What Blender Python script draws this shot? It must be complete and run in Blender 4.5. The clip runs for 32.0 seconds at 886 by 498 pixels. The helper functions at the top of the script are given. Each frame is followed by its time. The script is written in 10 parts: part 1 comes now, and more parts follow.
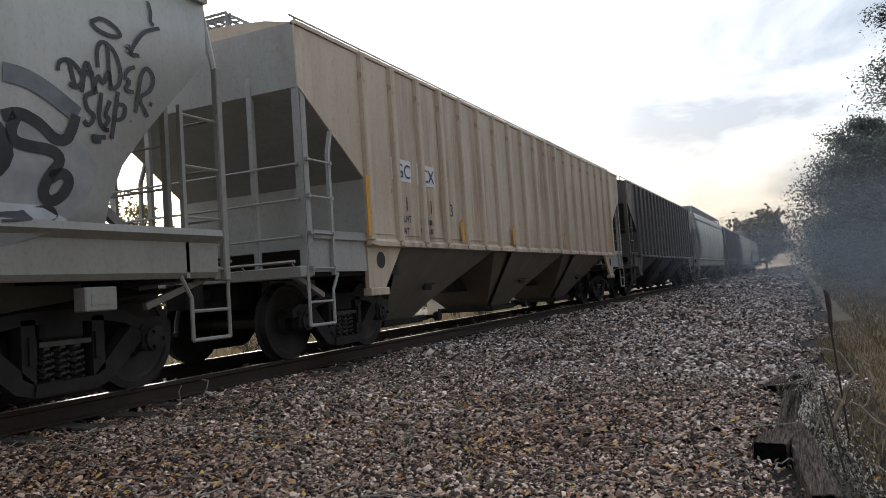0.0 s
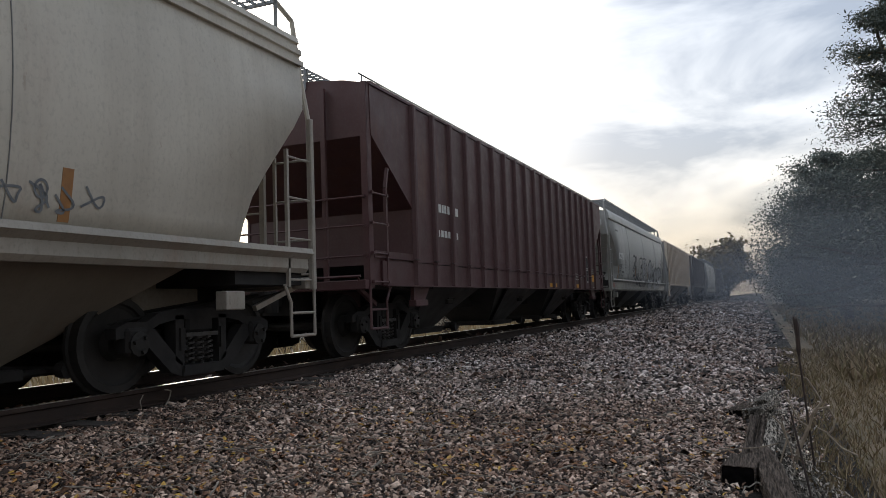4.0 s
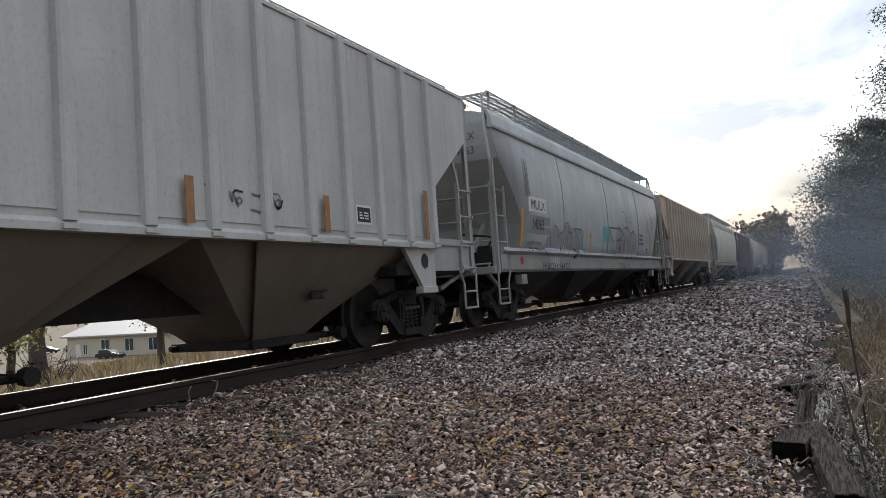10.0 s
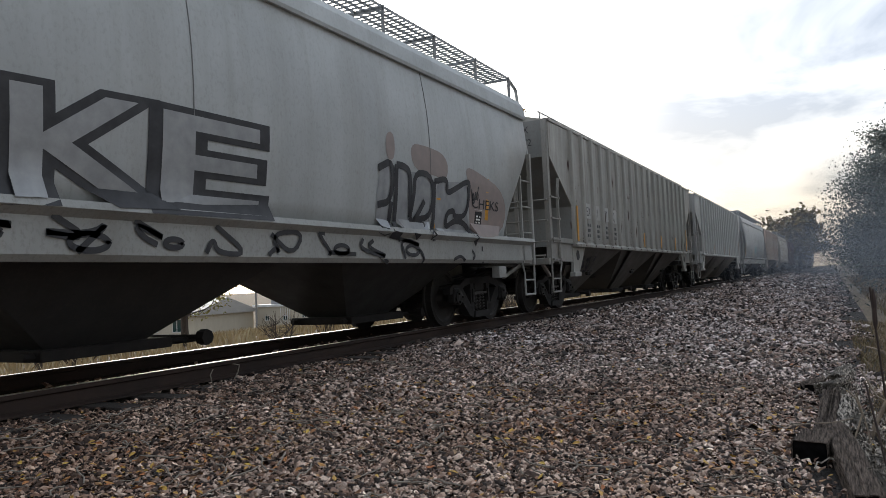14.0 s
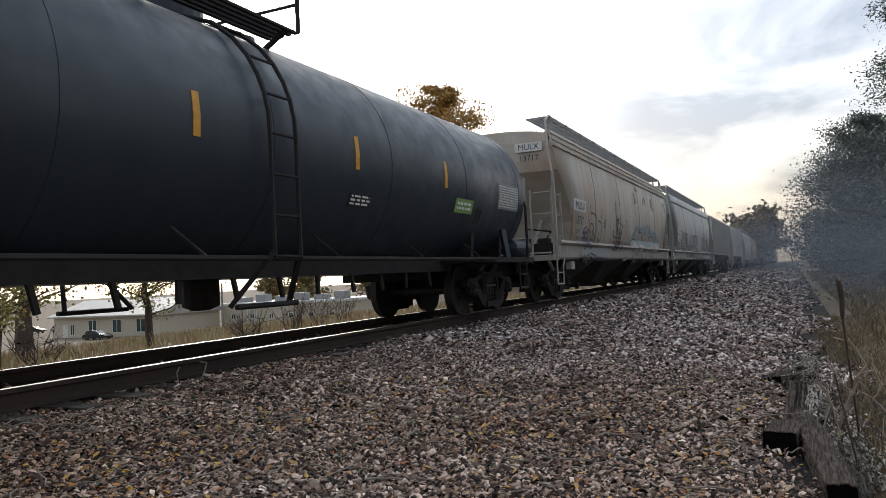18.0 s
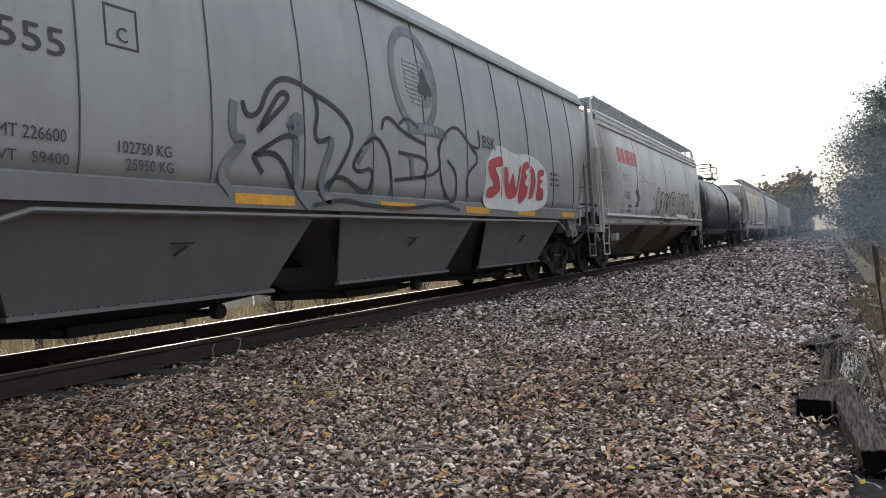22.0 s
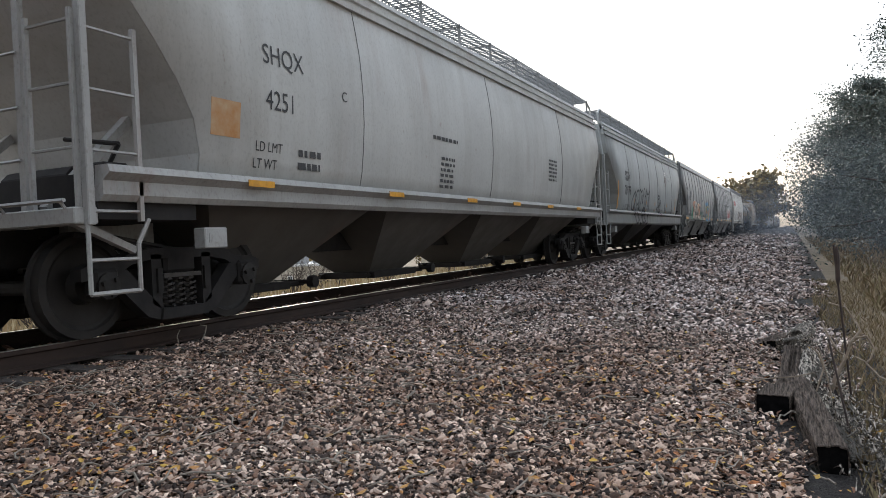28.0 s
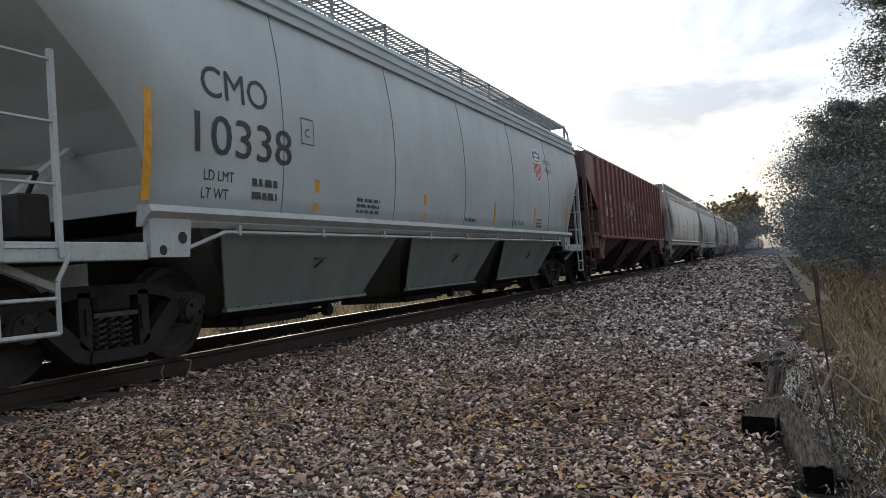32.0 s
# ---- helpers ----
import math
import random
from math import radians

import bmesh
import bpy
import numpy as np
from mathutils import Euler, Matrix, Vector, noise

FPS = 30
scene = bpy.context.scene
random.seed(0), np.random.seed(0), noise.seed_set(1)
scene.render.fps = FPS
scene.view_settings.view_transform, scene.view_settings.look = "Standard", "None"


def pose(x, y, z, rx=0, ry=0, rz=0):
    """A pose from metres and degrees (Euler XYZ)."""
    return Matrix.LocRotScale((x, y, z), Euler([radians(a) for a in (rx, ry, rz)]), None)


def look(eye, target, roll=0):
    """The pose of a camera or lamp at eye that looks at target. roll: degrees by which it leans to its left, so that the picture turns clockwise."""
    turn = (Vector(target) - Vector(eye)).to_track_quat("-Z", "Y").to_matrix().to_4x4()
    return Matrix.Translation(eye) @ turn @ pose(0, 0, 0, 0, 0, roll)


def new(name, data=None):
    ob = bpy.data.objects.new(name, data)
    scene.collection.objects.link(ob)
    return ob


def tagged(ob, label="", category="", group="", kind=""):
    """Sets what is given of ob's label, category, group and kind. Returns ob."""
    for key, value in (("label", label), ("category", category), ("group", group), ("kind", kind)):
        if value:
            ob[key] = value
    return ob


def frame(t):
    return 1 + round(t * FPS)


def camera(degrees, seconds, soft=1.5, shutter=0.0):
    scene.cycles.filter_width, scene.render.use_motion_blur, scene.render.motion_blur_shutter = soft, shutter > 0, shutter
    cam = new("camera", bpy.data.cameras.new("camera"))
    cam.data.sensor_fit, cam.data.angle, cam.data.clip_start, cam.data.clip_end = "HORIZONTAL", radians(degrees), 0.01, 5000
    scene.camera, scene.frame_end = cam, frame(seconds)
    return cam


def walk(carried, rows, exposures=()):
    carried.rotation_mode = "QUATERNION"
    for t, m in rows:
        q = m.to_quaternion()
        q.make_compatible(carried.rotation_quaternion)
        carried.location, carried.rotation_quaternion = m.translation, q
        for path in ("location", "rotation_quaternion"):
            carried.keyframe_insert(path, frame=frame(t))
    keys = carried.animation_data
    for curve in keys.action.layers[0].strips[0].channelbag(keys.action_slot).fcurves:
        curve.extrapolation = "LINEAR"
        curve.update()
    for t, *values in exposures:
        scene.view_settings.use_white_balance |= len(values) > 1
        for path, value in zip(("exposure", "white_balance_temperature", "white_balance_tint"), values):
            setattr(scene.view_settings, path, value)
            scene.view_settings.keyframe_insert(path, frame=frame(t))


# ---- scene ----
cam = camera(61.16, 32.0, 0.45)
# seconds, eye, pitch, roll, yaw: a hand-held camera beside the track
PATH = [
    (0, 6.455, -0.033, 0.744, 2.94, 3.84, 25.42),
    (0.5, 6.427, -0.023, 0.740, 2.96, 3.46, 25.11),
    (1, 6.378, 0.002, 0.718, 2.09, 2.45, 24.87),
    (1.5, 6.370, -0.002, 0.725, 4.48, 1.53, 25.35),
    (2, 6.379, -0.002, 0.732, 3.56, 2.75, 26.85),
    (2.5, 6.380, -0.003, 0.727, 2.72, 1.36, 24.28),
    (4.5, 6.394, -0.031, 0.722, 4.40, 2.10, 22.75),
    (5, 6.381, -0.031, 0.712, 2.55, 2.64, 23.96),
    (5.5, 6.395, -0.033, 0.731, 3.23, 3.00, 27.19),
    (6, 6.395, -0.038, 0.728, 4.92, 2.83, 29.16),
    (6.5, 6.400, -0.020, 0.712, 3.91, 4.08, 25.10),
    (7, 6.396, -0.000, 0.715, 3.60, 3.90, 26.36),
    (7.5, 6.401, -0.003, 0.717, 3.46, 3.97, 27.26),
    (8, 6.391, -0.012, 0.719, 3.17, 3.27, 27.38),
    (8.5, 6.381, -0.022, 0.719, 2.80, 3.03, 26.37),
    (9, 6.388, -0.010, 0.721, 2.84, 3.27, 25.94),
    (9.5, 6.381, -0.019, 0.714, 3.07, 3.20, 26.70),
    (10, 6.389, -0.009, 0.712, 3.22, 3.93, 25.86),
    (10.5, 6.377, -0.011, 0.706, 2.87, 1.82, 23.49),
    (11, 6.380, 0.000, 0.707, 2.93, 2.03, 24.88),
    (11.5, 6.388, -0.002, 0.708, 3.38, 2.26, 24.69),
    (12, 6.385, -0.016, 0.692, 3.47, 2.59, 24.86),
    (12.5, 6.394, -0.020, 0.712, 4.02, 3.26, 26.87),
    (13, 6.398, -0.031, 0.706, 4.69, 2.09, 27.09),
    (13.5, 6.398, -0.022, 0.714, 2.98, 2.65, 28.08),
    (15.5, 6.352, 0.011, 0.687, 1.99, 1.82, 24.88),
    (16, 6.337, 0.008, 0.677, 1.90, 1.09, 25.91),
    (16.5, 6.328, -0.004, 0.693, 1.54, 2.55, 28.16),
    (17, 6.331, 0.022, 0.689, 1.58, 2.37, 24.50),
    (17.5, 6.341, 0.015, 0.692, 2.23, 2.00, 25.68),
    (18, 6.344, 0.024, 0.691, 2.20, 2.89, 25.07),
    (18.5, 6.359, 0.015, 0.693, 2.05, 2.69, 25.12),
    (19, 6.334, 0.010, 0.691, 2.14, 2.69, 25.90),
    (19.5, 6.313, 0.016, 0.704, 1.03, 2.41, 26.19),
    (20, 6.328, 0.001, 0.698, 1.14, 3.16, 30.49),
    (20.5, 6.353, 0.009, 0.686, 0.73, 4.07, 27.72),
    (21, 6.362, 0.016, 0.682, 1.17, 5.19, 26.66),
    (21.5, 6.349, 0.018, 0.689, 0.05, 5.31, 27.39),
    (22, 6.354, 0.012, 0.679, 0.43, 3.94, 27.31),
    (22.5, 6.346, 0.025, 0.679, 0.30, 3.04, 26.34),
    (23, 6.340, 0.014, 0.674, 0.37, 2.81, 25.79),
    (23.5, 6.344, 0.013, 0.679, 0.45, 3.24, 25.94),
    (24, 6.349, 0.014, 0.687, 0.67, 3.20, 25.76),
    (24.5, 6.351, 0.013, 0.686, 0.72, 3.45, 25.62),
    (25, 6.353, 0.019, 0.685, 0.20, 2.98, 25.41),
    (25.5, 6.361, 0.022, 0.685, 0.20, 3.11, 24.77),
    (26, 6.345, 0.022, 0.679, 0.65, 2.67, 25.27),
    (26.5, 6.350, 0.018, 0.676, 0.15, 3.42, 26.54),
    (28.5, 6.353, 0.011, 0.697, -0.60, 2.59, 24.71),
    (29, 6.346, 0.004, 0.690, 1.36, 1.68, 25.32),
    (29.5, 6.343, 0.010, 0.694, 1.74, 2.68, 25.09),
    (30, 6.355, 0.007, 0.693, 1.95, 3.09, 24.85),
    (30.5, 6.363, 0.006, 0.702, 2.78, 3.97, 26.14),
    (31, 6.375, 0.005, 0.698, 2.40, 4.32, 25.24),
    (31.5, 6.379, -0.006, 0.698, 2.16, 4.04, 24.66),
    (32, 6.374, -0.004, 0.696, 1.57, 3.95, 23.91),
]
EXPOSURES = [(0.0, 0.15), (1.0, 0.15), (2.0, 0.15), (5.0, -0.2), (6.0, 0.25), (7.0, 0.1), (8.0, 0.35), (10.0, 0.35), (11.0, 0.0), (12.0, 0.15), (13.0, 0.08), (16.0, 0.4), (17.0, 0.3), (19.0, -0.05), (20.0, 0.45), (21.0, 0.45), (22.0, 0.75), (23.0, 0.75), (24.0, 0.5), (25.0, 0.65), (26.0, 0.45), (29.0, 0.75), (30.0, 0.6), (31.0, 0.25), (32.0, 0.15)]
walk(cam, [(t, pose(x, y, z, 90 + p, r, w)) for t, x, y, z, p, r, w in PATH], EXPOSURES)

# ---- world and sun: thin overcast, low sun behind the train ----
SUN_AZ, SUN_EL = 42.0, 21.0          # degrees left of the track's heading, and up
sd = Vector((-math.sin(radians(SUN_AZ)) * math.cos(radians(SUN_EL)), math.cos(radians(SUN_AZ)) * math.cos(radians(SUN_EL)), math.sin(radians(SUN_EL))))
world = bpy.data.worlds.new("overcast_sky")
scene.world = world
world.use_nodes = True
wn, wl = world.node_tree.nodes, world.node_tree.links
wn.clear()


def wnode(kind, **kw):
    n = wn.new(kind)
    for k, v in kw.items():
        n.inputs[k.replace("_", " ")].default_value = v
    return n


def build_sky():
    out = wn.new("ShaderNodeOutputWorld")
    bg = wn.new("ShaderNodeBackground")
    co = wn.new("ShaderNodeTexCoord")
    sky = wn.new("ShaderNodeTexSky")
    sky.sky_type = "NISHITA"
    sky.sun_disc = False
    sky.sun_elevation, sky.sun_rotation = radians(SUN_EL), radians(-SUN_AZ)
    sky.dust_density = 3.0
    sep = wn.new("ShaderNodeSeparateXYZ")
    wl.new(co.outputs["Generated"], sep.inputs[0])
    # cloud layer by height over the horizon
    ramp = wn.new("ShaderNodeValToRGB")
    e = ramp.color_ramp.elements
    e[0].position, e[0].color = 0.0, (0.80, 0.68, 0.55, 1)
    e[1].position, e[1].color = 0.5, (0.82, 0.90, 1.0, 1)
    a = e.new(0.07)
    a.color = (0.90, 0.80, 0.68, 1)
    b = e.new(0.2)
    b.color = (0.95, 0.96, 0.97, 1)
    wl.new(sep.outputs["Z"], ramp.inputs[0])
    # banks of darker cloud, drawn out sideways
    mp = wn.new("ShaderNodeMapping")
    mp.inputs["Scale"].default_value = (1.3, 1.3, 4.5)
    mp.inputs["Location"].default_value = (0.35, 0.1, 0.2)
    wl.new(co.outputs["Generated"], mp.inputs[0])
    noi = wnode("ShaderNodeTexNoise", Scale=1.7, Detail=6.0, Roughness=0.55, Distortion=0.4)
    wl.new(mp.outputs[0], noi.inputs["Vector"])
    cr = wn.new("ShaderNodeValToRGB")
    cr.color_ramp.elements[0].position, cr.color_ramp.elements[1].position = 0.43, 0.60
    wl.new(noi.outputs[0], cr.inputs[0])
    # thinner cloud round the sun
    dot = wn.new("ShaderNodeVectorMath")
    dot.operation = "DOT_PRODUCT"
    dot.inputs[1].default_value = sd
    wl.new(co.outputs["Generated"], dot.inputs[0])
    glow = wn.new("ShaderNodeMapRange")
    glow.inputs["From Min"].default_value, glow.inputs["From Max"].default_value = 0.84, 1.0
    wl.new(dot.outputs["Value"], glow.inputs[0])
    gp = wn.new("ShaderNodeMath")
    gp.operation = "POWER"
    gp.inputs[1].default_value = 1.6
    wl.new(glow.outputs[0], gp.inputs[0])
    inv = wn.new("ShaderNodeMath")
    inv.operation = "SUBTRACT"
    inv.inputs[0].default_value = 1.0
    wl.new(glow.outputs[0], inv.inputs[1])
    dm = wn.new("ShaderNodeMath")
    dm.operation = "MULTIPLY"
    wl.new(cr.outputs[0], dm.inputs[0])
    wl.new(inv.outputs[0], dm.inputs[1])
    cl = wn.new("ShaderNodeMix")
    cl.data_type, cl.blend_type = "RGBA", "MULTIPLY"
    cl.inputs[7].default_value = (0.40, 0.44, 0.51, 1)
    wl.new(dm.outputs[0], cl.inputs[0])
    wl.new(ramp.outputs[0], cl.inputs[6])
    add = wn.new("ShaderNodeMix")
    add.data_type, add.blend_type = "RGBA", "ADD"
    add.inputs[7].default_value = (1.5, 1.42, 1.3, 1)
    wl.new(gp.outputs[0], add.inputs[0])
    wl.new(cl.outputs[2], add.inputs[6])
    # a little of the clear sky above the cloud
    sk = wn.new("ShaderNodeMix")
    sk.data_type, sk.blend_type = "RGBA", "ADD"
    sk.inputs[0].default_value = 0.03
    wl.new(add.outputs[2], sk.inputs[6])
    wl.new(sky.outputs[0], sk.inputs[7])
    # cloud turned away from the sun passes less light
    away = wn.new("ShaderNodeMapRange")
    away.interpolation_type = "SMOOTHSTEP"
    away.inputs["From Min"].default_value, away.inputs["From Max"].default_value = -1.0, 0.45
    away.inputs["To Min"].default_value, away.inputs["To Max"].default_value = 0.42, 1.0
    wl.new(dot.outputs["Value"], away.inputs[0])
    dim = wn.new("ShaderNodeMix")
    dim.data_type, dim.blend_type = "RGBA", "MULTIPLY"
    dim.inputs[0].default_value = 1.0
    wl.new(sk.outputs[2], dim.inputs[6])
    wl.new(away.outputs[0], dim.inputs[7])
    wl.new(dim.outputs[2], bg.inputs[0])
    bg.inputs[1].default_value = 1.15
    wl.new(bg.outputs[0], out.inputs[0])


build_sky()
sun = new("sun", bpy.data.lights.new("sun", "SUN"))
sun.data.energy, sun.data.angle, sun.data.color = 1.2, radians(14), (1.0, 0.95, 0.88)
sun.matrix_world = look((0, 0, 60), Vector((0, 0, 60)) - sd)

# ---- materials ----
MATS = {}


class NT:
    """Short hand for building a node material."""

    def __init__(self, name, rough=0.6, metal=0.0):
        self.m = bpy.data.materials.new(name)
        self.m.use_nodes = True
        self.n, self.l = self.m.node_tree.nodes, self.m.node_tree.links
        self.b = self.n["Principled BSDF"]
        self.b.inputs["Roughness"].default_value, self.b.inputs["Metallic"].default_value = rough, metal
        self.co = self.n.new("ShaderNodeTexCoord")

    def noise(self, scale, detail=4.0, stretch=(1, 1, 1), rough=0.6, off=0.0, coord="Object"):
        mp = self.n.new("ShaderNodeMapping")
        mp.inputs["Scale"].default_value = stretch
        mp.inputs["Location"].default_value = (off, off * 0.7, off * 1.3)
        self.l.new(self.co.outputs[coord], mp.inputs[0])
        t = self.n.new("ShaderNodeTexNoise")
        t.inputs["Scale"].default_value, t.inputs["Detail"].default_value, t.inputs["Roughness"].default_value = scale, detail, rough
        self.l.new(mp.outputs[0], t.inputs["Vector"])
        return t.outputs[0]

    def ramp(self, src, lo, hi, a=(0, 0, 0), b=(1, 1, 1)):
        r = self.n.new("ShaderNodeValToRGB")
        r.color_ramp.elements[0].position, r.color_ramp.elements[1].position = lo, hi
        r.color_ramp.elements[0].color, r.color_ramp.elements[1].color = (*a, 1), (*b, 1)
        self.l.new(src, r.inputs[0])
        return r.outputs[0]

    def mix(self, fac, a, b, mode="MIX"):
        x = self.n.new("ShaderNodeMix")
        x.data_type, x.blend_type = "RGBA", mode
        for sock, v in ((x.inputs[0], fac), (x.inputs[6], a), (x.inputs[7], b)):
            if isinstance(v, (int, float)):
                sock.default_value = v
            elif isinstance(v, tuple):
                sock.default_value = (*v, 1)
            else:
                self.l.new(v, sock)
        return x.outputs[2]

    def rnd(self, island=False):
        if island:
            return self.n.new("ShaderNodeNewGeometry").outputs["Random Per Island"]
        return self.n.new("ShaderNodeObjectInfo").outputs["Random"]

    def colour(self, c):
        if isinstance(c, tuple):
            self.b.inputs["Base Color"].default_value = (*c, 1)
        else:
            self.l.new(c, self.b.inputs["Base Color"])
        return self

    def rough(self, src):
        self.l.new(src, self.b.inputs["Roughness"])

    def bump(self, src, strength=0.3, dist=0.01):
        bp = self.n.new("ShaderNodeBump")
        bp.inputs["Strength"].default_value, bp.inputs["Distance"].default_value = strength, dist
        self.l.new(src, bp.inputs["Height"])
        self.l.new(bp.outputs[0], self.b.inputs["Normal"])
        return self


def mat(name, make):
    if name not in MATS:
        MATS[name] = make(name)
    return MATS[name]


def car_paint(name, base, rust=0.0, dirt=0.35, rustcol=(0.19, 0.075, 0.035), rough=0.5, off=0.0, streak=0.4):
    """Weathered paint: patchy fading, rain streaks, rust runs and fine grit."""
    def make(n):
        k = NT(n, rough)
        fade = k.ramp(k.noise(0.7, 5, off=off), 0.3, 0.75)
        c = k.mix(fade, tuple(v * 0.84 for v in base), tuple(min(1, v * 1.1) for v in base))
        runs = k.ramp(k.noise(1.0, 5, (1.0, 3.2, 0.16), 0.65, off + 3), 0.44, 0.74)
        runs = k.mix(1.0, runs, (streak,) * 3, "MULTIPLY")
        c = k.mix(runs, c, (base[0] * 0.5 + 0.03, base[1] * 0.47 + 0.025, base[2] * 0.43 + 0.02))
        if rust:
            big = k.ramp(k.noise(0.55, 4, (1, 1.0, 0.45), 0.6, off + 7), 0.62 - 0.3 * rust, 0.86 - 0.28 * rust)
            thin = k.ramp(k.noise(1.2, 6, (1, 3.0, 0.25), 0.7, off + 9), 0.46 - 0.06 * rust, 0.74 - 0.08 * rust)
            r = k.mix(1.0, big, thin, "MULTIPLY")
            spot = k.ramp(k.noise(6.0, 5, (1, 1, 0.6), 0.6, off + 5), 0.70 - 0.06 * rust, 0.73)
            r = k.mix(0.7 * min(1, rust + 0.2), r, spot, "LIGHTEN")
            rc = k.mix(k.noise(9, 3, off=off), tuple(v * 0.6 for v in rustcol), tuple(min(1, v * 1.5) for v in rustcol))
            c = k.mix(r, c, rc)
        grit = k.ramp(k.noise(28, 6, (1, 1, 0.7), 0.7, off), 0.5, 0.8)
        grit = k.mix(1.0, grit, (dirt,) * 3, "MULTIPLY")
        c = k.mix(grit, c, (0.12, 0.105, 0.09))
        k.colour(c)
        k.rough(k.ramp(k.noise(3, 4, off=off), 0.2, 0.8, (rough - 0.12,) * 3, (rough + 0.2,) * 3))
        k.bump(k.noise(1.6, 3, (1, 0.8, 1.0), 0.5, off), 0.25, 0.03)
        return k.m
    return mat(name, make)


def simple(name, a, b=None, scale=8.0, rough=0.7, metal=0.0, bump=0.2, dist=0.01, stretch=(1, 1, 1), island=False, rnd=0.0):
    """Two-tone noisy material, with a chance spread from piece to piece."""
    def make(n):
        k = NT(n, rough, metal)
        bb = b or tuple(v * 0.6 for v in a)
        c = k.mix(k.ramp(k.noise(scale, 6, stretch), 0.3, 0.7), bb, a)
        if rnd:
            r = k.rnd(island)
            c = k.mix(1.0, c, k.ramp(r, 0.0, 1.0, (1 - rnd,) * 3, (1 + rnd,) * 3), "MULTIPLY")
        k.colour(c)
        if bump:
            k.bump(k.noise(scale * 3, 6, stretch), bump, dist)
        return k.m
    return mat(name, make)


M_STEEL = simple("sooty_steel", (0.024, 0.021, 0.020), (0.008, 0.007, 0.007), 5, 0.85, 0.0)
M_WHEEL = simple("wheel_steel", (0.034, 0.030, 0.028), (0.012, 0.011, 0.010), 4, 0.7, 0.2)
M_TREAD = simple("worn_tread", (0.55, 0.55, 0.56), (0.35, 0.34, 0.33), 20, 0.28, 1.0, 0.05)
M_RAILSIDE = simple("rusty_rail", (0.05, 0.03, 0.023), (0.02, 0.014, 0.012), 6, 0.8, 0.2, stretch=(1, 0.3, 1))
M_TIE = simple("creosote_wood", (0.075, 0.06, 0.05), (0.03, 0.025, 0.022), 5, 0.9, 0, 0.5, 0.02, (6, 1, 6))
M_GRATE = simple("galvanised_grating", (0.32, 0.33, 0.34), (0.2, 0.2, 0.2), 12, 0.5, 0.6)
M_BLACK = simple("black_paint", (0.02, 0.02, 0.022), (0.012, 0.012, 0.013), 10, 0.6)
M_WHITE = simple("white_lettering", (0.72, 0.72, 0.70), (0.5, 0.5, 0.48), 30, 0.6, bump=0)
M_LETTER = simple("dark_lettering", (0.03, 0.03, 0.035), (0.05, 0.05, 0.05), 30, 0.6, bump=0)
M_YELLOW = simple("yellow_reflector", (0.75, 0.36, 0.025), (0.5, 0.24, 0.03), 14, 0.45, bump=0)
M_RUSTSTRIP = simple("faded_reflector", (0.36, 0.17, 0.05), (0.26, 0.12, 0.05), 14, 0.5, bump=0)
M_RED = simple("red_paint", (0.50, 0.035, 0.04), (0.36, 0.03, 0.035), 12, 0.5, bump=0)
M_HOSE = simple("rubber_hose", (0.02, 0.02, 0.02), (0.03, 0.03, 0.03), 12, 0.8)

# ---- mesh helpers ----


def part(name, bm, material, parent=None, label="", m=None, smooth=False):
    """Links a bmesh as one mesh object under a thing or a part."""
    me = bpy.data.meshes.new(name)
    if smooth:
        for f in bm.faces:
            f.smooth = True
    bm.to_mesh(me)
    bm.free()
    return mesh_part(name, me, material, parent, label, m)


def mesh_part(name, me, material, parent=None, label="", m=None):
    if material and not me.materials:
        me.materials.append(material)
    ob = new(name, me)
    if parent:
        ob.parent = parent
    if m is not None:
        ob.matrix_basis = m
    if label:
        ob["label"] = label
    return ob


def empty(name, m=None):
    ob = new(name)
    ob.empty_display_size = 0.3
    if m is not None:
        ob.matrix_basis = m
    return ob


def box(bm, x0, x1, y0, y1, z0, z1, bevel=0.0, m=None):
    vs = [bm.verts.new((x, y, z)) for x in (x0, x1) for y in (y0, y1) for z in (z0, z1)]
    fs = [bm.faces.new([vs[i] for i in q]) for q in ((0, 1, 3, 2), (4, 6, 7, 5), (0, 4, 5, 1), (2, 3, 7, 6), (0, 2, 6, 4), (1, 5, 7, 3))]
    if bevel:
        es = list({e for f in fs for e in f.edges})
        r = bmesh.ops.bevel(bm, geom=es, offset=bevel, segments=1, affect="EDGES")
        vs = list({v for f in r["faces"] for v in f.verts})
    if m is not None:
        bmesh.ops.transform(bm, matrix=m, verts=vs)
    return vs


def bar(bm, p, q, r=0.015, n=6):
    """A round rod from p to q."""
    p, q = Vector(p), Vector(q)
    d = (q - p).normalized()
    u = d.orthogonal().normalized()
    v = d.cross(u)
    rings = []
    for c in (p, q):
        rings.append([bm.verts.new(c + r * (math.cos(a) * u + math.sin(a) * v)) for a in (2 * math.pi * k / n for k in range(n))])
    for k in range(n):
        bm.faces.new((rings[0][k], rings[0][(k + 1) % n], rings[1][(k + 1) % n], rings[1][k]))
    bm.faces.new(rings[0][::-1])
    bm.faces.new(rings[1])


def pipe(bm, pts, r=0.02, n=6):
    for a, b in zip(pts, pts[1:]):
        bar(bm, a, b, r, n)


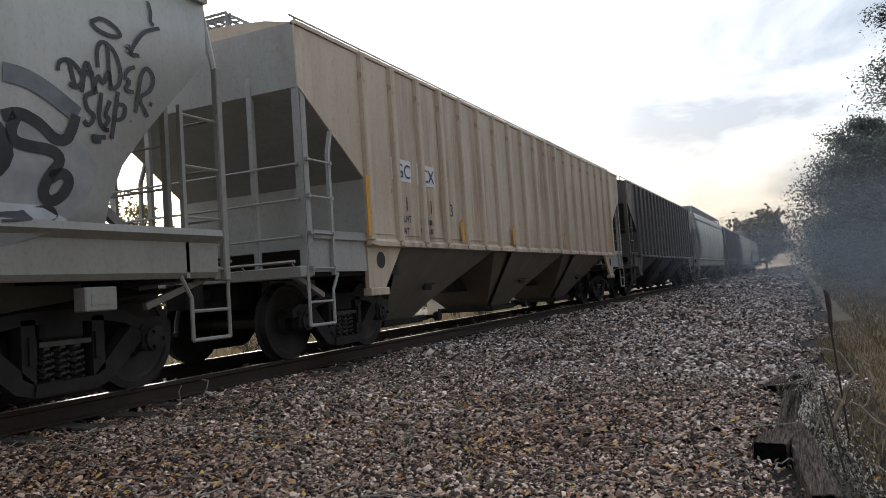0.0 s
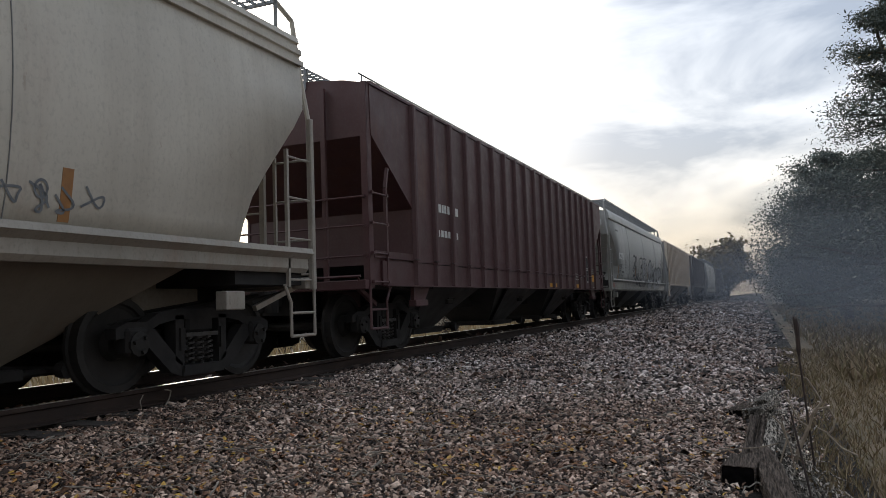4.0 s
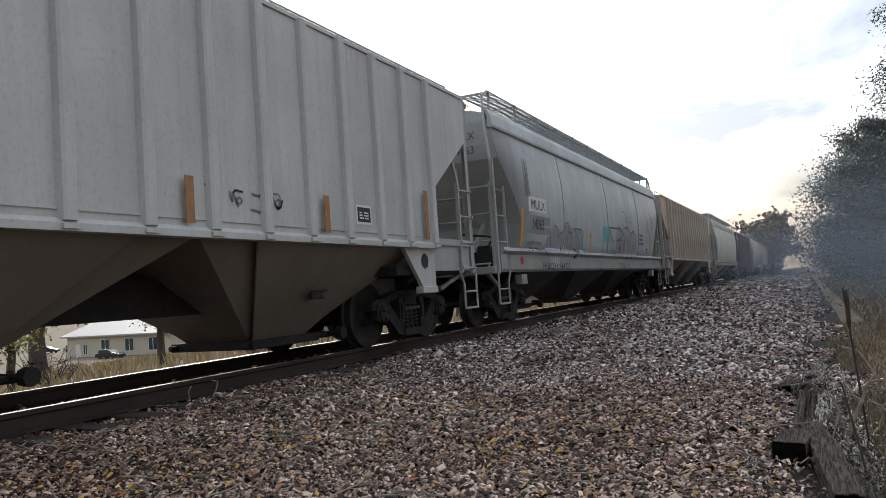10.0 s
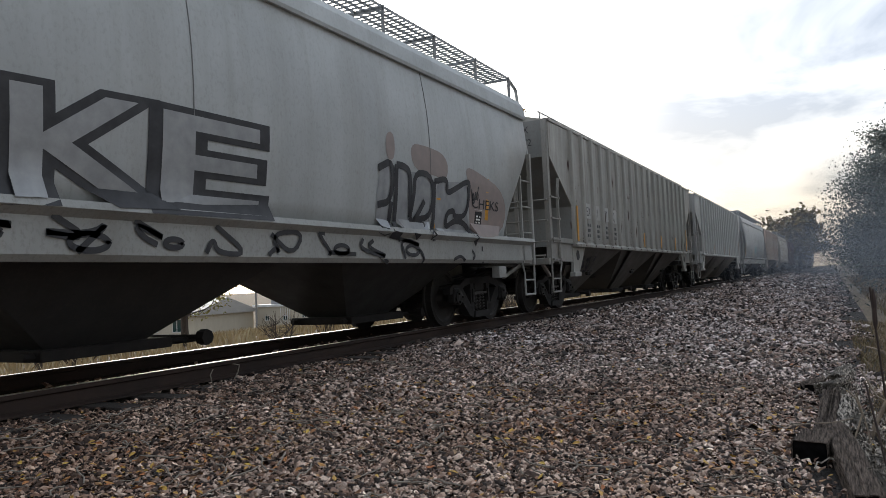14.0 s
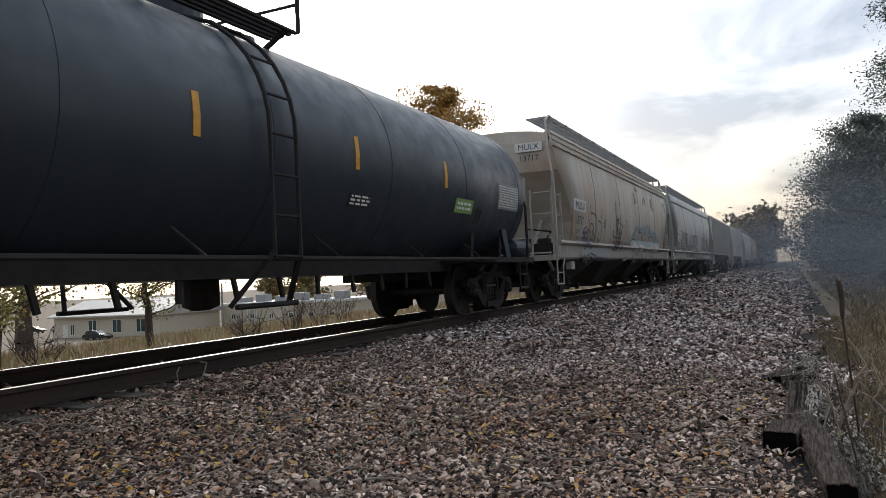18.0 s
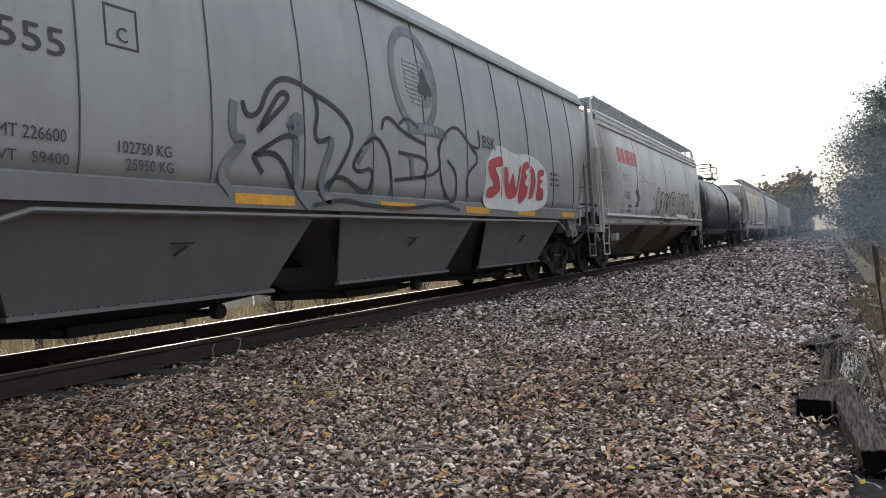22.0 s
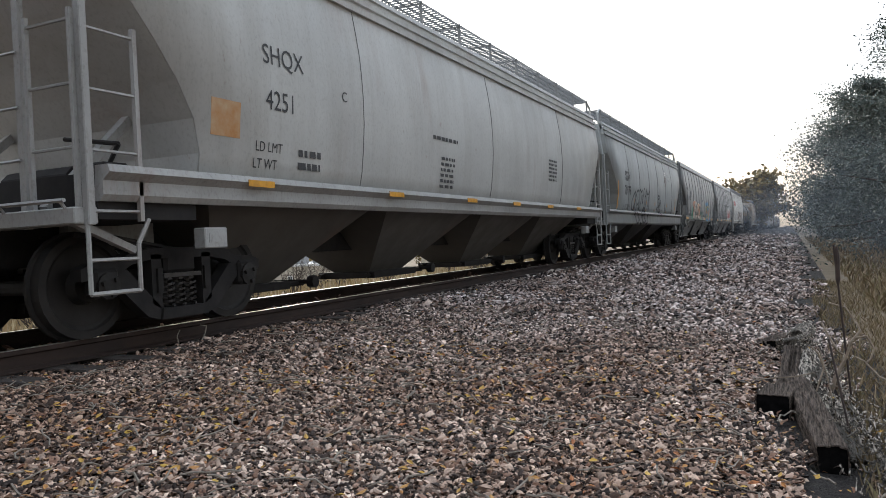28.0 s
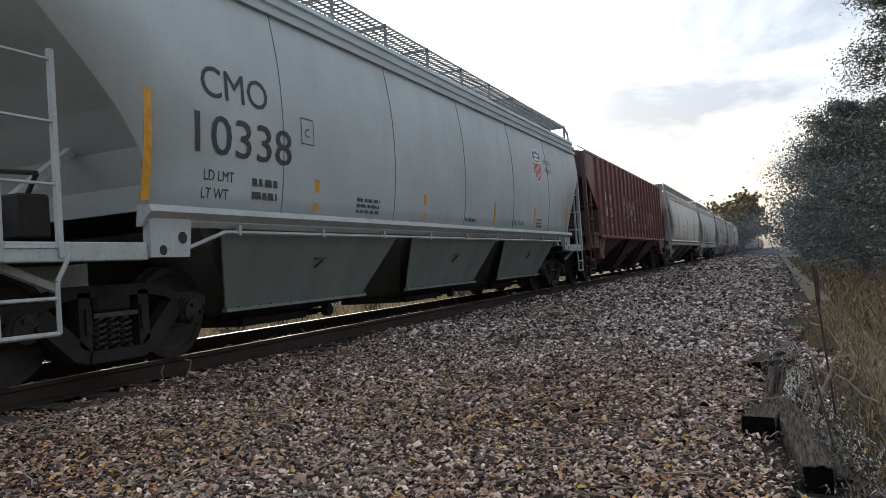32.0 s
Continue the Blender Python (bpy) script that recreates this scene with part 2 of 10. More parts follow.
def beam(bm, p, q, w=0.06, h=0.06):
    """A square bar from p to q."""
    p, q = Vector(p), Vector(q)
    d = (q - p).normalized()
    side = d.cross(Vector((0, 0, 1)))
    if side.length < 1e-3:
        side = Vector((1, 0, 0))
    side.normalize()
    up = side.cross(d)
    rings = [[bm.verts.new(c + a * w / 2 * side + b * h / 2 * up) for a, b in ((-1, -1), (1, -1), (1, 1), (-1, 1))] for c in (p, q)]
    for k in range(4):
        bm.faces.new((rings[0][k], rings[0][(k + 1) % 4], rings[1][(k + 1) % 4], rings[1][k]))
    bm.faces.new(rings[0][::-1])
    bm.faces.new(rings[1])


def plate(bm, pts, axis, a, b):
    """A flat plate with the outline pts (two coordinates each), from a to b along the axis."""
    def put(u, v, w):
        return {"x": (w, u, v), "y": (u, w, v), "z": (u, v, w)}[axis]
    r0 = [bm.verts.new(put(u, v, a)) for u, v in pts]
    r1 = [bm.verts.new(put(u, v, b)) for u, v in pts]
    n = len(pts)
    f0, f1 = bm.faces.new(r0), bm.faces.new(r1[::-1])
    for k in range(n):
        bm.faces.new((r0[(k + 1) % n], r0[k], r1[k], r1[(k + 1) % n]))
    return f0, f1


def lathe(bm, profile, n=20, axis="x", m=None):
    """Turns (along, radius) pairs round an axis."""
    rings = []
    vs = []
    for a, r in profile:
        ring = []
        for k in range(n):
            t = 2 * math.pi * k / n
            c, s = r * math.cos(t), r * math.sin(t)
            ring.append(bm.verts.new({"x": (a, c, s), "y": (c, a, s), "z": (c, s, a)}[axis]))
        rings.append(ring)
        vs += ring
    for r0, r1 in zip(rings, rings[1:]):
        for k in range(n):
            bm.faces.new((r0[k], r0[(k + 1) % n], r1[(k + 1) % n], r1[k]))
    bm.faces.new(rings[0][::-1])
    bm.faces.new(rings[-1])
    bmesh.ops.recalc_face_normals(bm, faces=bm.faces)
    if m is not None:
        bmesh.ops.transform(bm, matrix=m, verts=vs)
    return vs


CACHE = {}


def cached(key, make, smooth=False):
    """One mesh for all alike pieces."""
    if key not in CACHE:
        bm = bmesh.new()
        make(bm)
        me = bpy.data.meshes.new(key)
        if smooth:
            for f in bm.faces:
                f.smooth = True
        bm.to_mesh(me)
        bm.free()
        CACHE[key] = me
    return CACHE[key]


def painted(key, material, make):
    """One mesh for alike pieces in one paint."""
    me = cached(key + material.name, make)
    if not me.materials:
        me.materials.append(material)
    return me


# ---- ground ----


def ground_z(x, y):
    """Height of the ground: level ballast at the ties, a slope each side, a low field beyond the track."""
    if x >= 0:
        z = np.interp(x, [0, 1.5, 4.0, 6.2, 7.2, 12, 60], [-0.2, -0.2, -0.36, -0.47, -0.55, -0.6, -0.2])
    else:
        z = np.interp(-x, [0, 1.5, 3.4, 6, 30, 80, 200], [-0.2, -0.2, -0.75, -1.2, -2.6, -6.2, -7.0])
    return float(z)


# bed near black: the shade in the gaps between stones is put into its colour
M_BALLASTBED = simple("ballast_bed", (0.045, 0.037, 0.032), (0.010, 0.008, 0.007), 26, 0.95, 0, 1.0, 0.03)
M_FIELD = simple("dry_field", (0.19, 0.135, 0.085), (0.09, 0.075, 0.045), 0.9, 0.95, 0, 0.6, 0.05)


def build_ground():
    xs = [-1500, -500, -200, -120, -80, -50, -30, -20, -12, -8, -6, -4.5, -3.4, -2.5, -1.5, 0, 1.5, 2.5, 3.3, 4, 5, 6, 7, 8, 10, 12, 20, 60, 300, 1500]
    ys = [-300, -100, -40, -20, -10, -5, 0, 5, 10, 15, 20, 30, 40, 60, 90, 130, 200, 300, 500, 900, 2500]
    verts, faces, mi = [], [], []
    for y in ys:
        for x in xs:
            verts.append((x, y, ground_z(x, y) - 0.02))
    w = len(xs)
    for j in range(len(ys) - 1):
        for i in range(w - 1):
            faces.append((j * w + i, j * w + i + 1, (j + 1) * w + i + 1, (j + 1) * w + i))
            mi.append(0 if -3.5 < xs[i] and xs[i + 1] < 7.5 else 1)
    me = bpy.data.meshes.new("ground")
    me.from_pydata(verts, [], faces)
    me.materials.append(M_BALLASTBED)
    me.materials.append(M_FIELD)
    me.polygons.foreach_set("material_index", mi)
    me.update()
    tagged(new("ground", me), "brown-grey ballast bed with dry field on both sides", "ground", kind="structure")


build_ground()

# ---- track ----


def build_track():
    prof = [(-0.037, 0.0), (0.037, 0.0), (0.037, -0.035), (0.010, -0.048), (0.009, -0.14), (0.07, -0.158), (0.07, -0.172), (-0.07, -0.172), (-0.07, -0.158), (-0.009, -0.14), (-0.010, -0.048), (-0.037, -0.035)]
    for side in (1, -1):
        rail = empty("rail", pose(0.755 * side, 0, 0))
        tagged(rail, "worn steel rail with bright head and rusty web", "rail", "rails of the track", "structure")
        bm = bmesh.new()
        plate(bm, prof, "y", -60, 700)
        part("rail_web", bm, M_RAILSIDE, rail)
        bm = bmesh.new()
        box(bm, -0.030, 0.030, -60, 700, 0.0005, 0.004)
        part("rail_head", bm, M_TREAD, rail, "polished running surface")


build_track()

# ---- running gear, shared by all cars ----
WB = 0.90            # half the wheelbase
WR = 0.455           # wheel radius


def mk_wheelset(bm):
    for s in (1, -1):
        m = pose(0, 0, 0, 0, 0, 0 if s > 0 else 180)
        lathe(bm, [(0.66, 0.08), (0.66, 0.12), (0.70, 0.14), (0.705, 0.36), (0.695, 0.385), (0.695, WR + 0.028), (0.725, WR + 0.025), (0.735, WR), (0.83, WR - 0.004), (0.835, 0.385), (0.815, 0.37), (0.80, 0.34), (0.775, 0.16), (0.86, 0.13), (0.86, 0.085)], 28, "x", m)
    lathe(bm, [(-1.05, 0.07), (1.05, 0.07)], 10)
    for s in (1, -1):
        lathe(bm, [(0.98, 0.075), (0.985, 0.115), (1.12, 0.115), (1.13, 0.06)], 12, "x", pose(0, 0, 0, 0, 0, 0 if s > 0 else 180))
        for k in range(3):
            a = k * 2.094
            y, z = 0.075 * math.cos(a), 0.075 * math.sin(a)
            box(bm, s * 1.12 - 0.015, s * 1.12 + 0.035, y - 0.018, y + 0.018, z - 0.018, z + 0.018)


def mk_side_frame(bm):
    # cast frame: pieces round two windows and the spring opening
    x0, x1 = 0.93, 1.06
    plate(bm, [(-1.13, 0.05), (-1.13, 0.15), (-1.0, 0.2), (-0.76, 0.2), (-0.6, 0.28), (-0.36, 0.31), (0.36, 0.31), (0.6, 0.28), (0.76, 0.2), (1.0, 0.2), (1.13, 0.15), (1.13, 0.05), (0.78, 0.08), (0.6, 0.17), (0.36, 0.21), (-0.36, 0.21), (-0.6, 0.17), (-0.78, 0.08)], "x", x0, x1)
    plate(bm, [(-0.28, -0.25), (0.28, -0.25), (0.3, -0.35), (-0.3, -0.35)], "x", x0 - 0.03, x1 + 0.03)
    for s in (1, -1):
        plate(bm, [(s * 0.80, 0.10), (s * 0.66, 0.13), (s * 0.28, -0.24), (s * 0.30, -0.35), (s * 0.44, -0.31), (s * 0.78, 0.0)][::s], "x", x0, x1)
        plate(bm, [(s * 0.26, -0.26), (s * 0.26, 0.25), (s * 0.38, 0.25), (s * 0.38, -0.2)][::s], "x", x0, x1)
        box(bm, 0.94, 1.1, s * WB - 0.13, s * WB + 0.13, -0.1, 0.15, 0.03)
    for y in (-0.3, 0.3):
        box(bm, 1.06, 1.085, y - 0.03, y + 0.03, -0.1, 0.12)


def mk_spring(bm):
    for y in (-0.14, 0.0, 0.14):
        n, turns = 40, 5
        pts = []
        for k in range(n + 1):
            a = 2 * math.pi * turns * k / n
            pts.append((1.0 + 0.055 * math.cos(a), y + 0.055 * math.sin(a), -0.24 + 0.26 * k / n))
        pipe(bm, pts, 0.014, 4)
    box(bm, 0.94, 1.07, -0.24, 0.24, 0.03, 0.07)


def mk_bolster(bm):
    box(bm, -1.05, 1.05, -0.2, 0.2, 0.07, 0.24, 0.03)
    box(bm, -0.25, 0.25, -0.25, 0.25, 0.2, 0.36)
    for s in (1, -1):
        bar(bm, (-0.8, s * 0.42, -0.02), (0.8, s * 0.42, -0.02), 0.04, 6)
        for x in (0.78, -0.78):
            box(bm, x - 0.05, x + 0.05, s * 0.36 - 0.06, s * 0.36 + 0.06, -0.18, 0.12)
    bar(bm, (0.5, -0.42, -0.1), (0.5, 0.42, 0.15), 0.025)
    # dark filler boxes stand in for the shade behind the side-frame openings
    for s in (1, -1):
        box(bm, min(s * 0.80, s * 0.92), max(s * 0.80, s * 0.92), -0.30, 0.30, -0.30, 0.16)
    box(bm, -0.66, 0.66, -0.50, 0.50, -0.08, 0.10)


ME_WHEEL = painted("wheelset", M_WHEEL, mk_wheelset)
for poly in ME_WHEEL.polygons:
    poly.use_smooth = False
ME_FRAME = painted("side_frame", M_STEEL, mk_side_frame)
ME_SPRING = painted("spring_group", simple("spring_steel", (0.085, 0.08, 0.078), (0.03, 0.027, 0.026), 8, 0.5, 0.4), mk_spring)
ME_BOLSTER = painted("bolster", M_STEEL, mk_bolster)
ROLLERS = {1: [], -1: []}


def truck(car, y):
    t = mesh_part("truck", ME_BOLSTER, None, car, "sooty cast steel truck", pose(0, y, WR))
    for s in (1, -1):
        mesh_part("side_frame", ME_FRAME, None, t, m=pose(0, 0, 0, 0, 0, 0 if s > 0 else 180))
        mesh_part("spring", ME_SPRING, None, t, m=pose(0, 0, 0, 0, 0, 0 if s > 0 else 180))
    for s in (1, -1):
        w = mesh_part("wheelset", ME_WHEEL, None, t, "steel wheelset with worn treads", pose(0, s * WB, 0))
        ROLLERS[s].append(w)
    return t


def mk_coupler(bm):
    # at the +y end: shank, head and knuckle
    box(bm, -0.07, 0.07, -0.6, 0.22, 0.76, 0.9, 0.02)
    plate(bm, [(-0.15, 0.2), (0.16, 0.2), (0.2, 0.36), (0.12, 0.5), (0.05, 0.42), (-0.02, 0.36), (-0.2, 0.44), (-0.22, 0.34)], "z", 0.68, 0.98)
    bar(bm, (0.0, 0.1, 0.95), (0.75, 0.02, 1.0), 0.015)


def mk_hose(bm):
    pts = [(0.3, 0.0, 0.8), (0.3, 0.12, 0.72), (0.28, 0.2, 0.55), (0.2, 0.3, 0.42), (0.1, 0.42, 0.4)]
    pipe(bm, pts, 0.03, 6)


ME_COUPLER = painted("coupler", M_STEEL, mk_coupler)
ME_HOSE = painted("brake_hose", M_HOSE, mk_hose)

# ---- lettering and graffiti on car sides ----


def text_mesh(body, size, width=1.0, slant=0.0, fat=0.0):
    cu = bpy.data.curves.new("lettering", "FONT")
    cu.body, cu.size, cu.align_x, cu.shear, cu.offset, cu.resolution_u = body, size / 0.70, "CENTER", slant, fat, 3
    ob = bpy.data.objects.new("lettering", cu)
    me = bpy.data.meshes.new_from_object(ob)
    bpy.data.objects.remove(ob)
    bpy.data.curves.remove(cu)
    bm = bmesh.new()
    bm.from_mesh(me)
    bpy.data.meshes.remove(me)
    if width != 1.0:
        bmesh.ops.scale(bm, vec=(width, 1, 1), verts=bm.verts)
    return bm


M_SILL = {}
SHIFT = {}          # lettering is set out from a point this far ahead of a car's middle


def onto_side(bm, y, z, wall, lift=0.006):
    """Lays flat lettering (x right, y up) on the near side of a car, whose half width at a height is wall(z)."""
    lo, hi = min(v.co.y for v in bm.verts), max(v.co.y for v in bm.verts)
    k = int((hi - lo) / 0.22)
    for i in range(1, k + 1):
        c = lo + (hi - lo) * i / (k + 1)
        bmesh.ops.bisect_plane(bm, geom=[*bm.verts, *bm.edges, *bm.faces], plane_co=(0, c, 0), plane_no=(0, 1, 0))
    for v in bm.verts:
        a, b = v.co.x, v.co.y
        v.co = (wall(z + b) + lift, y + a, z + b)
    return bm


def letter(car, body, y, z, size, wall, material, width=1.0, slant=0.0, fat=0.0, lift=0.006, name="lettering"):
    y -= SHIFT.get(car.name, 0)
    bm = onto_side(text_mesh(body, size, width, slant, fat), y, z, wall, lift)
    bmesh.ops.recalc_face_normals(bm, faces=bm.faces)
    return part(name, bm, material, car, body.lower()[:40] if name == "graffiti" else "")


def patch(car, y0, y1, z0, z1, wall, material, name="reflector", lift=0.004, label=""):
    """A thin painted or glued panel that follows the side."""
    y0, y1 = y0 - SHIFT.get(car.name, 0), y1 - SHIFT.get(car.name, 0)
    bm = bmesh.new()
    n = max(1, int((z1 - z0) / 0.2))
    prev = None
    for i in range(n + 1):
        z = z0 + (z1 - z0) * i / n
        row = [bm.verts.new((wall(z) + lift, y, z)) for y in (y0, y1)] + [bm.verts.new((wall(z) + lift - 0.008, y, z)) for y in (y1, y0)]
        if prev:
            for k in range(4):
                bm.faces.new((prev[k], prev[(k + 1) % 4], row[(k + 1) % 4], row[k]))
        else:
            bm.faces.new(row[::-1])
        prev = row
    bm.faces.new(prev)
    return part(name, bm, material, car, label)


def bars(car, y, z, w, h, wall, material, rows=2, lift=0.006, rnd=None):
    """Small unreadable stencil lines as plain bars."""
    bm = bmesh.new()
    y -= SHIFT.get(car.name, 0)
    r = random.Random(int(y * 91 + z * 37) if rnd is None else rnd)
    step = h / rows
    for i in range(rows):
        zz = z + h - (i + 0.5) * step
        a = y
        while a < y + w:
            ln = min(r.uniform(0.05, 0.16), y + w - a)
            x = wall(zz) + lift
            q = [bm.verts.new((x, a, zz - step * 0.28)), bm.verts.new((x, a + ln, zz - step * 0.28)), bm.verts.new((x, a + ln, zz + step * 0.28)), bm.verts.new((x, a, zz + step * 0.28))]
            bm.faces.new(q)
            a += ln + r.uniform(0.02, 0.05)
    ob = part("stencil_block", bm, material, car)
    ob["kind"] = "stuff"
    return ob


def spray(car, strokes, y, z, scale, width, wall, material, lift=0.008, label="", sx=1.0, rounds=2):
    """Spray-can strokes: rounded ribbons along polylines in a unit frame (x along the car, y up)."""
    y -= SHIFT.get(car.name, 0)
    bm = bmesh.new()
    for st in strokes:
        pts = [Vector((p[0] * scale * sx, p[1] * scale)) for p in st]
        # smooth the polyline (two rounds of corner cutting)
        for _ in range(rounds):
            if len(pts) > 2:
                q = [pts[0]]
                for a, b in zip(pts, pts[1:]):
                    q += [a * 0.75 + b * 0.25, a * 0.25 + b * 0.75]
                pts = q + [pts[-1]]
        fine = [pts[0]]
        for a, b in zip(pts, pts[1:]):
            n = max(1, int((b - a).length / 0.15))
            fine += [a.lerp(b, k / n) for k in range(1, n + 1)]
        prev = None
        for i, p in enumerate(fine):
            d = (fine[min(i + 1, len(fine) - 1)] - fine[max(i - 1, 0)])
            if d.length < 1e-6:
                continue
            d.normalize()
            n = Vector((-d.y, d.x)) * width / 2
            a, b = p + n, p - n
            row = [bm.verts.new((wall(z + q.y) + lift, y + q.x, z + q.y)) for q in (a, b)]
            if prev:
                bm.faces.new((prev[0], prev[1], row[1], row[0]))
            prev = row
    bmesh.ops.recalc_face_normals(bm, faces=bm.faces)
    return part("graffiti", bm, material, car, label)


def blob(car, pts, y, z, scale, wall, material, lift=0.005, sx=1.0, rounds=2):
    """A filled sprayed shape with a smooth outline."""
    ps = [Vector((p[0] * scale * sx, p[1] * scale)) for p in pts]
    for _ in range(rounds):
        q = []
        for a, b in zip(ps, ps[1:] + ps[:1]):
            q += [a * 0.75 + b * 0.25, a * 0.25 + b * 0.75]
        ps = q
    bm = bmesh.new()
    f = bm.faces.new([bm.verts.new((p.x, p.y, 0)) for p in ps])
    bmesh.ops.triangulate(bm, faces=[f])
    onto_side(bm, y - SHIFT.get(car.name, 0), z, wall, lift)
    bmesh.ops.recalc_face_normals(bm, faces=bm.faces)
    return part("graffiti", bm, material, car)


def piece(car, word, y0, y1, z0, z1, wall, fill, outline, slant=0.0, fat=0.02, glow=None, label="", edge=0.055):
    """A lettered piece in a given field: a wide outline behind filled letters, each letter nudged and tilted by hand."""
    y0, y1 = y0 - SHIFT.get(car.name, 0), y1 - SHIFT.get(car.name, 0)
    r = random.Random(len(word) * 7 + int(y0 * 13))
    n = len(word)
    w = (y1 - y0) / n
    coats = [(0.0, fill, 0.011), (edge, outline, 0.007)] + ([(edge * 2.4, glow, 0.004)] if glow else [])
    merged = [bmesh.new() for _ in coats]
    for k, ch in enumerate(word):
        turn, lift_, grow = r.uniform(-0.09, 0.09), r.uniform(-0.05, 0.05) * (z1 - z0), r.uniform(0.95, 1.1)
        box0 = None
        for bmx, (grown, _, _) in zip(merged, coats):
            t = text_mesh(ch, 1.0, 1.0, slant, fat + grown / max(0.3, z1 - z0))
            xs, ys = [v.co.x for v in t.verts], [v.co.y for v in t.verts]
            box0 = box0 or (min(xs), max(xs), min(ys), max(ys))
            a, b, e, f = box0
            narrow = 0.45 if ch in "I1" else 1.0
            sx, sy = w * 0.93 * narrow / (b - a), (z1 - z0) * grow / (f - e)
            for v in t.verts:
                x, y = (v.co.x - (a + b) / 2) * sx, (v.co.y - (e + f) / 2) * sy
                v.co = (y0 + w * (k + 0.5) + x * math.cos(turn) - y * math.sin(turn), (z0 + z1) / 2 + lift_ + x * math.sin(turn) + y * math.cos(turn), 0)
            me = bpy.data.meshes.new("tmp")
            t.to_mesh(me)
            t.free()
            bmx.from_mesh(me)
            bpy.data.meshes.remove(me)
    for bmx, (_, material, lift) in zip(merged, coats):
        onto_side(bmx, 0, 0, wall, lift)
        bmesh.ops.recalc_face_normals(bmx, faces=bmx.faces)
        part("graffiti", bmx, material, car, label if material is fill else "")


# ---- covered hopper cars ----


def side_levels(kind, hb=None, ht=None):
    """Heights with half width and half length of the shell."""
    if kind == "ribbed":
        return [(1.38, 1.53, 6.9), (2.2, 1.53, 6.9), (3.12, 1.53, 8.2), (3.82, 1.53, 8.22), (3.86, 1.50, 8.22)]
    if kind == "cylinder":
        base = [(1.40, 1.52, 6.95), (1.6, 1.575, 6.95), (1.95, 1.61, 6.95), (2.3, 1.62, 7.3), (2.75, 1.61, 7.85), (3.0, 1.595, 8.05), (3.3, 1.56, 8.08), (3.6, 1.525, 8.08), (3.88, 1.47, 8.08), (4.0, 1.43, 8.08)]
    else:
        base = [(1.38, 1.50, 6.3), (1.6, 1.55, 6.32), (1.9, 1.59, 6.45), (2.2, 1.615, 6.72), (2.5, 1.62, 7.05), (2.8, 1.61, 7.4), (3.05, 1.59, 7.66), (3.3, 1.555, 7.72), (3.55, 1.515, 7.75), (3.74, 1.475, 7.78), (3.88, 1.43, 7.78)]
    b0, b1 = base[0][2], base[-1][2]
    hb, ht = hb or b0, ht or b1
    return [(z, w, hb + (h - b0) / (b1 - b0) * (ht - hb)) for z, w, h in base]


def shell_parts(car, lv, paint, end_paint, stretch=1.0):
    """Side sheets, end sheets and roof from stacked outlines."""
    for s in (1, -1):
        bm = bmesh.new()
        skins = []
        for t in (0.0, 0.02):
            grid = [[bm.verts.new((s * (w - t), h * stretch * (k / 6 - 1), z)) for k in range(13)] for z, w, h in lv]
            skins.append(grid)
            for a, b in zip(grid, grid[1:]):
                for k in range(12):
                    q = (a[k], a[k + 1], b[k + 1], b[k])
                    bm.faces.new(q if (s > 0) == (t == 0) else q[::-1])
        o, i = skins
        rim = lambda g: g[0] + [r[-1] for r in g[1:]] + g[-1][-2::-1] + [r[0] for r in g[-2:0:-1]]
        ro, ri = rim(o), rim(i)
        for k in range(len(ro)):
            j = (k + 1) % len(ro)
            bm.faces.new((ro[j], ro[k], ri[k], ri[j]) if s > 0 else (ro[k], ro[j], ri[j], ri[k]))
        part("side_sheet", bm, paint, car, smooth=len(lv) > 6)
    for s in (1, -1):
        bm = bmesh.new()
        grid = [[bm.verts.new((x * (w - 0.022), s * h * stretch, z)) for x in (1, 0.33, -0.33, -1)] for z, w, h in lv]
        for a, b in zip(grid, grid[1:]):
            for k in range(3):
                bm.faces.new((a[k], a[k + 1], b[k + 1], b[k]))
        bmesh.ops.recalc_face_normals(bm, faces=bm.faces)
        part("end_sheet", bm, end_paint, car)
    z, w, h = lv[-1]
    h *= stretch
    bm = bmesh.new()
    xs = [-w, -w * 0.75, -w * 0.4, 0, w * 0.4, w * 0.75, w]
    zs = [z, z + 0.09, z + 0.15, z + 0.17, z + 0.15, z + 0.09, z]
    rows = [[bm.verts.new((a, y, b)) for a, b in zip(xs, zs)] for y in (-h, 0, h)]
    for a, b in zip(rows, rows[1:]):
        for k in range(6):
            bm.faces.new((a[k], a[k + 1], b[k + 1], b[k]))
    for r in (rows[0], rows[-1]):
        bm.faces.new(r)
    bmesh.ops.recalc_face_normals(bm, faces=bm.faces)
    part("roof", bm, paint, car)


